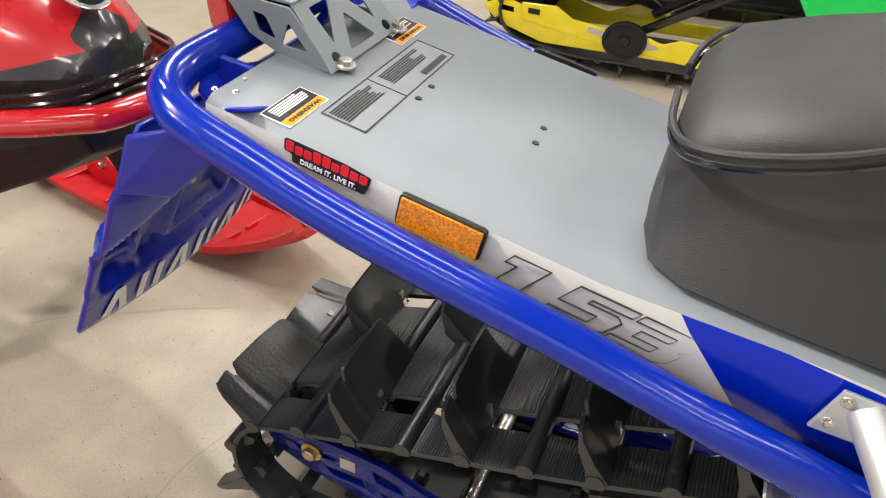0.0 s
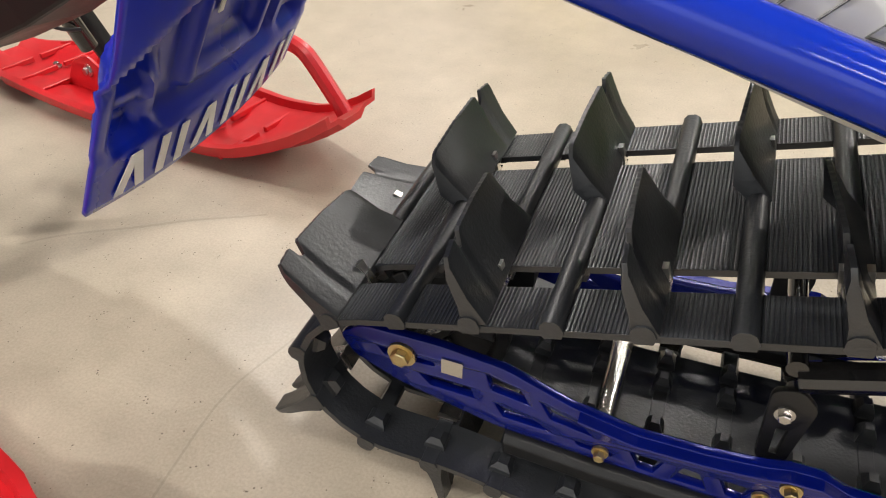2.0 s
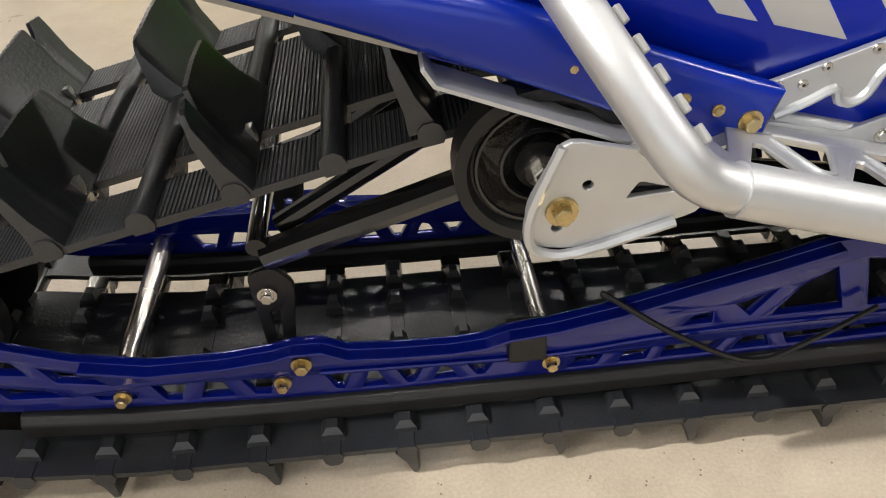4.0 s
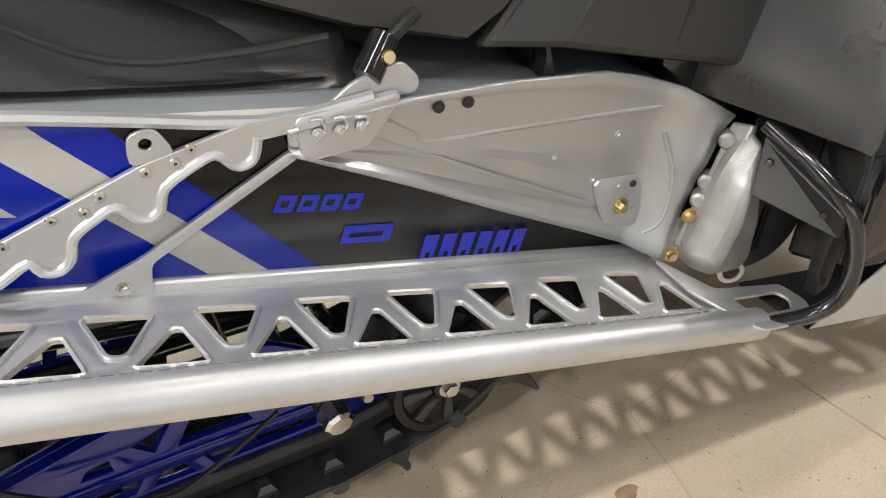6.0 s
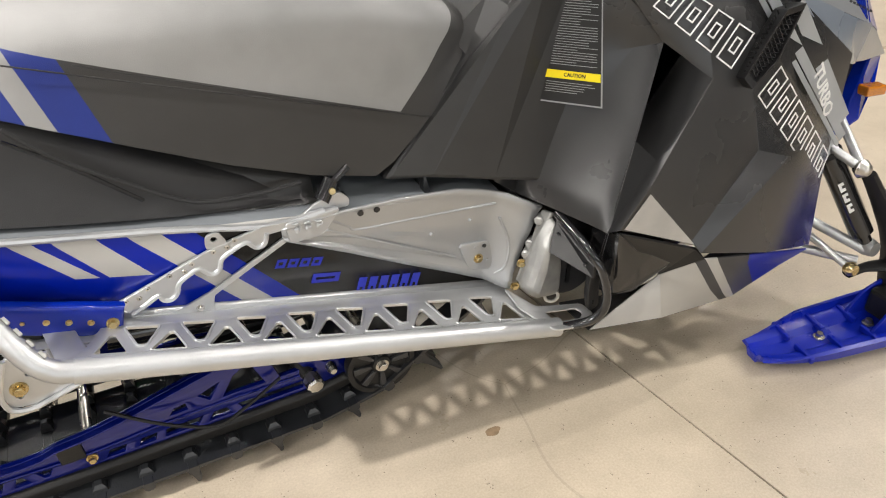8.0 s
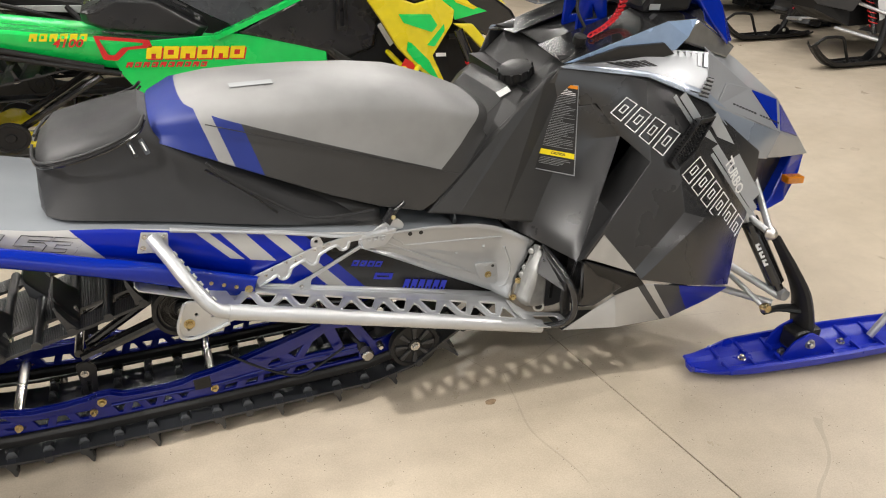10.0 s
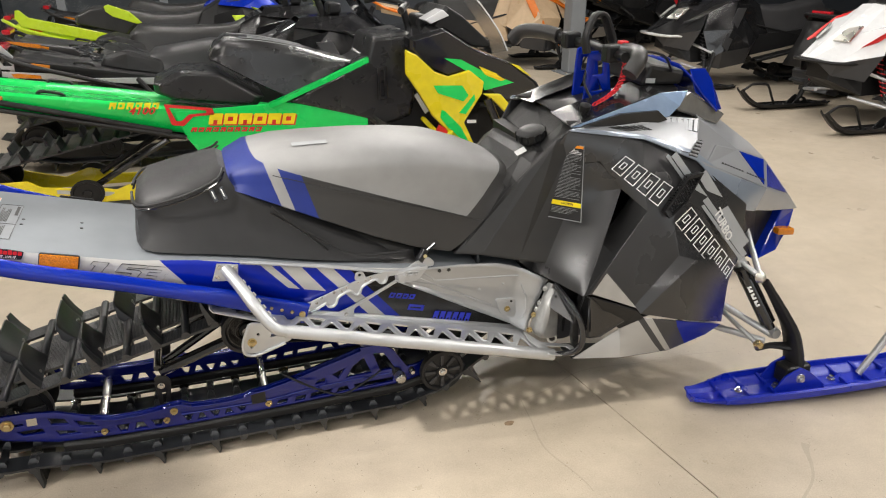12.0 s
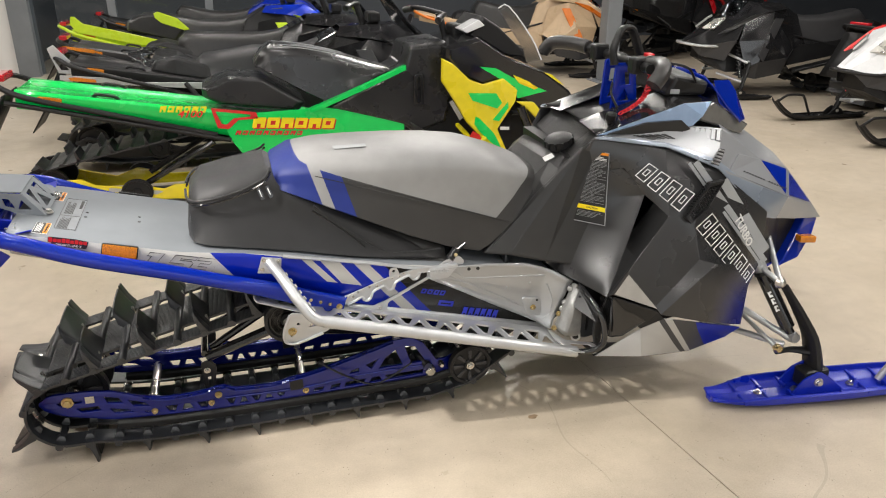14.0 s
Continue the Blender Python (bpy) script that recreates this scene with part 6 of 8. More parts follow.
RAIL = [(0.150, 0.232), (0.165, 0.205), (0.215, 0.178), (0.33, 0.143), (0.45, 0.130), (0.50, 0.126), (0.60, 0.118), (0.70, 0.111), (0.83, 0.108), (1.28, 0.104), (1.36, 0.118), (1.44, 0.165), (1.42, 0.185), (1.34, 0.155), (1.305, 0.152), (1.262, 0.225), (1.225, 0.250), (1.165, 0.250), (1.10, 0.232), (1.02, 0.212), (0.95, 0.194), (0.886, 0.182), (0.839, 0.178), (0.815, 0.170), (0.781, 0.168), (0.726, 0.171), (0.676, 0.176), (0.651, 0.190), (0.622, 0.191), (0.602, 0.186), (0.55, 0.182), (0.48, 0.184), (0.41, 0.202), (0.34, 0.234), (0.27, 0.246), (0.18, 0.250)]
RH = [[(0.19, 0.228), (0.262, 0.222), (0.262, 0.212), (0.20, 0.212)],
      [(0.316, 0.225), (0.358, 0.212), (0.370, 0.187), (0.322, 0.197)], [(0.374, 0.203), (0.424, 0.182), (0.440, 0.162), (0.388, 0.174)], [(0.236, 0.200), (0.302, 0.196), (0.308, 0.176), (0.252, 0.180)], [(0.324, 0.183), (0.378, 0.167), (0.396, 0.152), (0.335, 0.158)], [(0.412, 0.154), (0.460, 0.147), (0.458, 0.138), (0.420, 0.142)]]
# open web under the rail's upper band: trapezoids pointing up and down in turn
for x0, x1, count in ((0.472, 0.606, 3), (0.645, 0.830, 5)):
    w = (x1 - x0) / count
    for k in range(count):
        a, b = x0 + w * k, x0 + w * (k + 1)
        low = lambda x: max(0.1165, 0.130 - 0.068 * (x - 0.50))
        top = lambda x: 0.156 - 0.066 * (x - 0.51)
        e0, e1 = (0.000, 0.011) if k % 2 else (0.011, 0.000)
        RH.append([(a + e0, low(a)), (b - e0 - 0.004, low(b)), (b - e1 - 0.004, top(b)), (a + e1, top(a))])
# lower web and the openings of the front arch
RH += [[(0.900, 0.111), (0.936, 0.111), (0.944, 0.130), (0.912, 0.130)], [(0.956, 0.111), (0.990, 0.111), (0.996, 0.132), (0.964, 0.130)], [(1.002, 0.111), (1.064, 0.110), (1.078, 0.132), (1.008, 0.132)], [(1.078, 0.110), (1.128, 0.110), (1.118, 0.132), (1.092, 0.132)], [(1.144, 0.110), (1.262, 0.110), (1.262, 0.130), (1.134, 0.132)],
       [(1.018, 0.156), (1.056, 0.156), (1.054, 0.176), (1.030, 0.171)], [(1.072, 0.181), (1.122, 0.199), (1.094, 0.158)], [(1.140, 0.199), (1.174, 0.220), (1.197, 0.156), (1.112, 0.156)], [(1.200, 0.227), (1.236, 0.222), (1.272, 0.156), (1.220, 0.156)]]
RH = [rounded(h, 0.003, 2) for h in RH]
for s in (-1, 1):
    rl = S("slide_rail", kside(upright(rounded(RAIL, 0.008, 2), RH, 0.012, -0.155, 0.0025), s), BLUE_DARK, label="blue anodised slide rail with truss cut-outs", smooth=True)
    S("rail_flange", kside(hull_rows([[(x, y, z + h_) for y, h_ in ((-0.174, -0.003), (-0.174, 0.001), (-0.148, 0.001), (-0.148, -0.003))] for x, z in ((0.42, 0.200), (0.48, 0.184), (0.55, 0.182), (0.602, 0.186), (0.622, 0.191), (0.651, 0.190), (0.676, 0.176), (0.726, 0.171), (0.781, 0.168), (0.815, 0.170), (0.839, 0.178), (0.886, 0.182), (0.95, 0.194), (1.02, 0.212), (1.10, 0.232), (1.165, 0.250))]), s), BLUE_DARK, rl, bevel=0.001)
    S("rail_rib", kside(tube([(0.645, -0.1615, 0.1505), (0.81, -0.1615, 0.1415), (0.90, -0.1615, 0.1395), (1.00, -0.1615, 0.147), (1.12, -0.1615, 0.149), (1.29, -0.1615, 0.145)], 0.0032, 8, 3), s), BLUE_DARK, rl, smooth=True)
    S("rail_slide", kside(hull_rows([[(x, y, z + h_) for y, h_ in ((-0.173, -0.012), (-0.173, 0.006), (-0.166, 0.013), (-0.145, 0.013), (-0.140, 0.006), (-0.140, -0.012))] for x, z in ((0.34, 0.126), (0.45, 0.112), (0.60, 0.103), (0.9, 0.094), (1.28, 0.090), (1.36, 0.105), (1.42, 0.150))]), s), BLACK, rl, bevel=0.002)
    for x, z, r in ((0.224, 0.224, 0.011), (0.445, 0.147, 0.006), (0.628, 0.166, 0.007), (0.605, 0.142, 0.006), (0.884, 0.128, 0.0065)):
        S("rail_bolt", kside(bolt((x, -0.1615, z), (0, -1, 0), r, 0.009), s), GOLD if x < 0.9 else STEEL, rl)
    S("rail_boss", kside(moved(box(-0.012, 0.012, -0.002, 0.002, -0.011, 0.011), Matrix.Translation((0.282, -0.162, 0.222)) @ pose(0, 0, 0, 0, 4, 0)), s), STEEL, rl)
    S("rail_block", kside(box(0.838, 0.878, -0.169, -0.142, 0.138, 0.179), s), BLACK, rl, bevel=0.003)
    kn = S("adjuster_knob", kside(disc_profile((1.275, -0.165, 0.140), (0.1, -1, -0.15), [(0, 0.012), (0.006, 0.012), (0.008, 0.018), (0.028, 0.018), (0.032, 0.014)], 8), s), STEEL)
    S("adjuster_spring", kside(rod((1.255, -0.12, 0.165), (1.272, -0.165, 0.145), 0.014, 12), s), BLACK, kn)
    S("cam_bolt", kside(disc_profile((1.318, -0.16, 0.142), (0, -1, 0), [(0, 0.012), (0.012, 0.010), (0.02, 0.006)], 12), s), STEEL, rl)
    # idler wheels
    def wheel(c, r, w, spokes, name="idler_wheel"):
        c = Vector(c)
        ob = S(name, kside(disc_profile(c, (0, -1, 0), [(-w / 2, r * 0.86), (-w / 2, r), (w / 2, r), (w / 2, r * 0.86), (w * 0.2, r * 0.80), (w * 0.2, r * 0.78), (w * 0.2, r * 0.3), (w * 0.5, r * 0.26), (w * 0.5, r * 0.10)], 36), s), BLACK, label="black spoked idler wheel", smooth=True)
        for q in range(spokes):
            a = 2 * math.pi * q / spokes
            o = [(c.x + r * 0.32 * math.cos(a - 0.09), c.z + r * 0.32 * math.sin(a - 0.09)), (c.x + r * 0.80 * math.cos(a - 0.10), c.z + r * 0.80 * math.sin(a - 0.10)), (c.x + r * 0.80 * math.cos(a + 0.10), c.z + r * 0.80 * math.sin(a + 0.10)), (c.x + r * 0.32 * math.cos(a + 0.09), c.z + r * 0.32 * math.sin(a + 0.09))]
            S("spoke", kside(upright(o, (), w * 0.35, c.y - w * 0.3, 0.0015), s), CHAR, ob)
        S("wheel_bolt", kside(bolt((c.x, c.y - w * 0.5, c.z), (0, -1, 0), 0.009, 0.008), s), STEEL, ob)
        return ob
    wheel((1.405, -0.195, 0.143), 0.068, 0.022, 8)
    cw = wheel((0.852, -0.215, 0.414), 0.066, 0.026, 0, "carrier_wheel")
    for r_ in (0.056, 0.049, 0.030):
        S("wheel_groove", kside(disc_profile((0.852, -0.2205, 0.414), (0, -1, 0), [(0, r_ + 0.002), (0.0025, r_ + 0.001), (0.0025, r_ - 0.001), (0, r_ - 0.002)], 36), s), BLACK_GLOSS, cw, smooth=True)
    wheel((0.232, -0.085, 0.212), 0.092, 0.024, 6, "rear_wheel")
    # shock tower and links
    S("rear_arm", kside(tube([(0.610, -0.118, 0.275), (0.835, -0.12, 0.347)], 0.0155, 10, soft=False), s), BLACK_GLOSS, label="black rear suspension arm", smooth=True)
    S("upper_arm", kside(tube([(0.625, -0.09, 0.289), (0.80, -0.09, 0.390)], 0.011, 10, soft=False), s), BLACK_GLOSS, smooth=True)
    lk = S("drop_link", kside(upright(rounded([(0.592, 0.262), (0.615, 0.268), (0.632, 0.248), (0.618, 0.160), (0.594, 0.165)], 0.008), [rounded([(0.602, 0.215), (0.616, 0.215), (0.612, 0.175), (0.602, 0.175)], 0.003)], 0.008, -0.128, 0.002), s), BLACK, label="black slotted drop link", smooth=True)
    S("link_bolt", kside(bolt((0.606, -0.133, 0.238), (0, -1, 0), 0.0065, 0.007), s), STEEL, lk)
    S("tension_cord", kside(tube([(0.93, -0.165, 0.222), (1.01, -0.185, 0.168), (1.09, -0.19, 0.126), (1.15, -0.185, 0.14), (1.22, -0.175, 0.17)], 0.0032, 6, 5), s), BLACK, smooth=True)
for a, b, r, mt in (((0.44, -0.15, 0.150), (0.44, 0.15, 0.150), 0.012, STEEL), ((0.883, -0.15, 0.138), (0.883, 0.15, 0.138), 0.010, STEEL), ((0.605, -0.125, 0.29), (0.605, 0.10, 0.29), 0.010, BLACK_GLOSS), ((0.224, -0.15, 0.224), (0.224, 0.15, 0.224), 0.012, STEEL), ((0.86, -0.25, 0.40), (0.86, 0.25, 0.40), 0.012, BLACK), ((1.18, -0.15, 0.25), (1.18, 0.15, 0.25), 0.012, STEEL), ((1.405, -0.19, 0.143), (1.405, 0.19, 0.143), 0.01, STEEL)):
    S("cross_shaft", rod(a, b, r, 12), mt, smooth=True)
S("rear_shock", rod((0.96, -0.03, 0.27), (1.30, -0.03, 0.21), 0.026, 14), BLACK_GLOSS, smooth=True, label="black suspension shock")
S("shock_reservoir", rod((1.00, 0.03, 0.25), (1.16, 0.03, 0.225), 0.02, 14), SILVER, smooth=True)

# ---- track: belt loop, cross bars, paddles ----
LOOP = []
def arc(cx, cz, r, a0, a1, n):
    return [(cx + r * math.cos(radians(a0 + (a1 - a0) * k / n)), cz + r * math.sin(radians(a0 + (a1 - a0) * k / n))) for k in range(n + 1)]
LOOP = [(1.28, 0.050), (0.90, 0.060), (0.46, 0.073), (0.36, 0.085), (0.29, 0.100)] + arc(0.225, 0.205, 0.103, 275, 100, 14) + [(0.40, 0.350), (0.62, 0.398), (0.80, 0.432)] + arc(1.66, 0.335, 0.09, 80, -60, 8) + [(1.52, 0.150), (1.40, 0.072)]
P = [Vector((x, 0, z)) for x, z in LOOP]
seg = [(P[i], P[(i + 1) % len(P)]) for i in range(len(P))]
total = sum((b - a).length for a, b in seg)
NB = 2 * round(total / 0.0762 / 2)
pitch = total / NB


def along(d):
    d %= total
    for a, b in seg:
        q = (b - a).length
        if d <= q:
            t = (b - a) / q
            return a + t * d, t
        d -= q
    return P[0], (P[1] - P[0]).normalized()


def track_frame(d):
    p, t = along(d)
    p0, p1 = along(d - 0.012)[0], along(d + 0.012)[0]
    t = (p1 - p0).normalized()
    n = Vector((0, 1, 0)).cross(t) * 1.0          # outward
    return Matrix((t, Vector((0, 1, 0)), n)).transposed().to_4x4(), p


def track_m(d):
    m_, p = track_frame(d)
    m_.translation = p + Vector((0, -0.028 if p.z < 0.22 else -0.006 - 0.022 * min(1, max(0, (0.90 - p.x) / 0.3)), 0.005))
    return m_


# the loop starts where a right-hand paddle stands
PHASE = min((abs(along(0.001 * k)[0].x - 0.322) + (9 if along(0.001 * k)[0].z < 0.25 else 0), 0.001 * k) for k in range(int(total * 1000)))[1]
flipn = -1 if (track_m(0.1).to_3x3() @ Vector((0, 0, 1))).z > 0 else 1
track = None
for y0, y1 in ((-0.181, -0.124), (-0.093, 0.093), (0.124, 0.181)):
    ring = []
    nseg = NB * 3
    for k in range(nseg):
        m_ = track_m(total * k / nseg)
        ring.append([m_ @ Vector((0, y, z * flipn)) for y, z in ((y0, -0.005), (y1, -0.005), (y1, 0.002), (y0, 0.002))])
    ring.append(ring[0])
    me = hull_rows(ring, caps=False)
    if track is None:
        track = S("track", me, RUBBER, label="black rubber paddle track", smooth=True)
    else:
        S("track_band", me, RUBBER, track, smooth=True)
# fine ribs of the belt surface
rv, rf = [], []
for k in range(NB):
    for q in range(3, 18):
        m_ = track_m(PHASE + pitch * (k + q / 20))
        for y0, y1 in ((-0.180, -0.125), (-0.092, 0.092), (0.125, 0.180)):
            i0 = len(rv)
            for y in (y0, y1):
                for u, z in ((-0.0013, 0.0018), (0.0, 0.0029), (0.0013, 0.0018)):
                    rv.append(m_ @ Vector((u, y, z * flipn)))
            rf += [(i0, i0 + 1, i0 + 4, i0 + 3), (i0 + 1, i0 + 2, i0 + 5, i0 + 4)]
me = bpy.data.meshes.new("ribs")
me.from_pydata([tuple(v) for v in rv], [], rf)
tagged(S("belt_ribs", me, RUBBER, track), kind="stuff")
# cross bar, paddle, drive lug, clip: one mesh each, placed along the loop
bar = hull_rows([[(u, y, z) for u, z in ((-0.011, 0.0), (-0.009, 0.009), (-0.004, 0.013), (0.004, 0.013), (0.009, 0.009), (0.011, 0.0), (0.008, -0.006), (-0.008, -0.006))] for y in (-0.183, -0.124, -0.120, 0.120, 0.124, 0.183)])
bar = moved(bar, Matrix.Diagonal((1, 1, flipn, 1)))


def paddle_mesh(sg):
    """A moulded paddle with upright flutes and a notch near its outer end."""
    top_line = [(0.182, 0.066), (0.178, 0.077), (0.153, 0.080), (0.149, 0.064), (0.142, 0.064), (0.138, 0.080), (0.080, 0.077), (0.024, 0.070), (0.015, 0.060), (0.010, 0.012)]
    rows_ = []
    n_ = 44
    for i in range(n_ + 1):
        y = 0.181 - (0.181 - 0.011) * i / n_
        for (a, ha), (b, hb) in zip(top_line, top_line[1:]):
            if b <= y <= a + 1e-9:
                h = ha + (hb - ha) * (a - y) / (a - b)
        lean_ = -0.008 - 0.012 * (0.181 - y) / 0.17
        rib = 0.0080 if y > 0.160 else 0.0048 if i % 8 in (3, 4) else 0.0032
        h += 0.0005 * math.sin(i * 2.3)
        rows_.append([(-0.012, sg * y, 0.004), (lean_ * 0.30 - rib, sg * y, h * 0.35), (lean_ * 0.75 - rib * 0.85, sg * y, h * 0.80), (lean_ - 0.0022, sg * y, h), (lean_ + 0.0022, sg * y, h), (lean_ * 0.4 + 0.0042, sg * y, h * 0.5), (0.012, sg * y, 0.004)])
    return moved(hull_rows(rows_), Matrix.Diagonal((1, 1, flipn, 1)))


padR, padL = paddle_mesh(-1), paddle_mesh(1)
lug = moved(hull_rows([[(-0.014, -0.014, -0.004), (0.014, -0.014, -0.004), (0.014, 0.014, -0.004), (-0.014, 0.014, -0.004)], [(-0.012, -0.012, -0.018), (0.012, -0.012, -0.018), (0.012, 0.012, -0.018), (-0.012, 0.012, -0.018)], [(-0.006, -0.007, -0.030), (0.006, -0.007, -0.030), (0.006, 0.007, -0.030), (-0.006, 0.007, -0.030)]]), Matrix.Diagonal((1, 1, flipn, 1)))
clip = moved(join(box(-0.0125, 0.0125, -0.005, 0.005, -0.008, 0.0185), box(-0.012, 0.012, -0.013, 0.013, -0.0085, -0.0065)), Matrix.Diagonal((1, 1, flipn, 1)))
for x in (bar, padR, padL):
    x.materials.append(RUBBER)
lug.materials.append(RUBBER)
clip.materials.append(STEEL)


def piece(name, me_, m_):
    ob = new(name, me_)
    ob.parent = track
    ob.matrix_basis = m_
    return ob


rnd = random.Random(11)
for me_ in (padR, padL, bar):
    me_.polygons.foreach_set("use_smooth", [True] * len(me_.polygons))
    me_.set_sharp_from_angle(angle=radians(40))
for k in range(NB):
    m_ = track_m(PHASE + pitch * k)
    piece("cross_bar", bar, m_)
    lean = pose(0, 0, 0, rnd.uniform(-1.5, 1.5), rnd.uniform(-3, 3), rnd.uniform(-2, 2))
    ground = (m_.translation.z < 0.10)
    mm = m_ @ lean
    if ground:
        mm = mm @ Matrix.Diagonal((1, 1, 0.55, 1))
    piece("paddle", padR if k % 2 == 0 else padL, mm)
    for y in (-0.075, -0.036, 0.036, 0.075):
        piece("drive_lug", lug, m_ @ Matrix.Translation((0, y, 0)) @ Matrix.Diagonal((0.8, 0.8, 0.85, 1)))
    for y in (-0.152, 0.152):
        piece("edge_lug", lug, m_ @ Matrix.Translation((0, y, 0)) @ Matrix.Diagonal((0.95, 0.85, 0.62, 1)))
    piece("guide_clip", clip, m_ @ Matrix.Translation((0, 0.108 if k % 2 else -0.108, 0)))

# the finished sled in its place: its own scale, a slight lean and a nose-up stance
SLED.matrix_basis = Matrix.Translation((-0.00554, 0.01632, -0.03899)) @ Matrix(((0.99953, -0.00629, -0.03010), (0.00518, 0.99930, -0.03721), (0.03031, 0.03703, 0.99885))).to_quaternion().to_matrix().to_4x4() @ Matrix.Scale(1.02178, 4)


# ---- the other snowmobiles ----
def simple_track(parent, mat_, loop, half=0.19, pitch_=0.076, high=0.055):
    """Belt, cross bars and paddles of a parked sled's track; the paddles past counting stay one part."""
    P_ = [Vector((x, 0, z)) for x, z in loop]
    sg = [(P_[i], P_[(i + 1) % len(P_)]) for i in range(len(P_))]
    tot = sum((b - a).length for a, b in sg)
    n = round(tot / pitch_)

    def at(d):
        d %= tot
        for a, b in sg:
            q = (b - a).length
            if d <= q:
                return a + (b - a) * (d / q)
            d -= q
        return P_[0].copy()

    def fr(d):
        p = at(d)
        t = (at(d + 0.01) - at(d - 0.01)).normalized()
        nn = t.cross(Vector((0, 1, 0)))
        m_ = Matrix((t, Vector((0, 1, 0)), nn)).transposed().to_4x4()
        m_.translation = p
        return m_

    rows_ = []
    for k in range(n * 2 + 1):
        m_ = fr(tot * k / (n * 2))
        rows_.append([m_ @ Vector((0, y, z)) for y, z in ((-half, -0.005), (half, -0.005), (half, 0.003), (-half, 0.003))])
    belt = S2("track", hull_rows(rows_, caps=False), mat_, parent, "black rubber paddle track", smooth=True)
    v, f = [], []
    for k in range(n):
        m_ = fr(tot * k / n)
        for y0, y1, h, w in ((-half, half, 0.012, 0.009), ((-half, -0.02, high, 0.005) if k % 2 else (0.02, half, high, 0.005))):
            i0 = len(v)
            h_ = h
            if m_.translation.z < 0.12 and h > 0.03:
                h_ = min(h, max(0.02, m_.translation.z - 0.004))
            for y in (y0, y1):
                for u, z in ((-w * 1.6, 0.002), (-w * 0.6, h_), (w * 0.6, h_), (w * 1.6, 0.002)):
                    v.append(m_ @ Vector((u, y, z)))
            f += [(i0, i0 + 1, i0 + 5, i0 + 4), (i0 + 1, i0 + 2, i0 + 6, i0 + 5), (i0 + 2, i0 + 3, i0 + 7, i0 + 6), (i0, i0 + 3, i0 + 2, i0 + 1), (i0 + 4, i0 + 5, i0 + 6, i0 + 7)]
    tagged(S2("paddle_band", raw(v, f), mat_, belt), kind="stuff")
    return belt


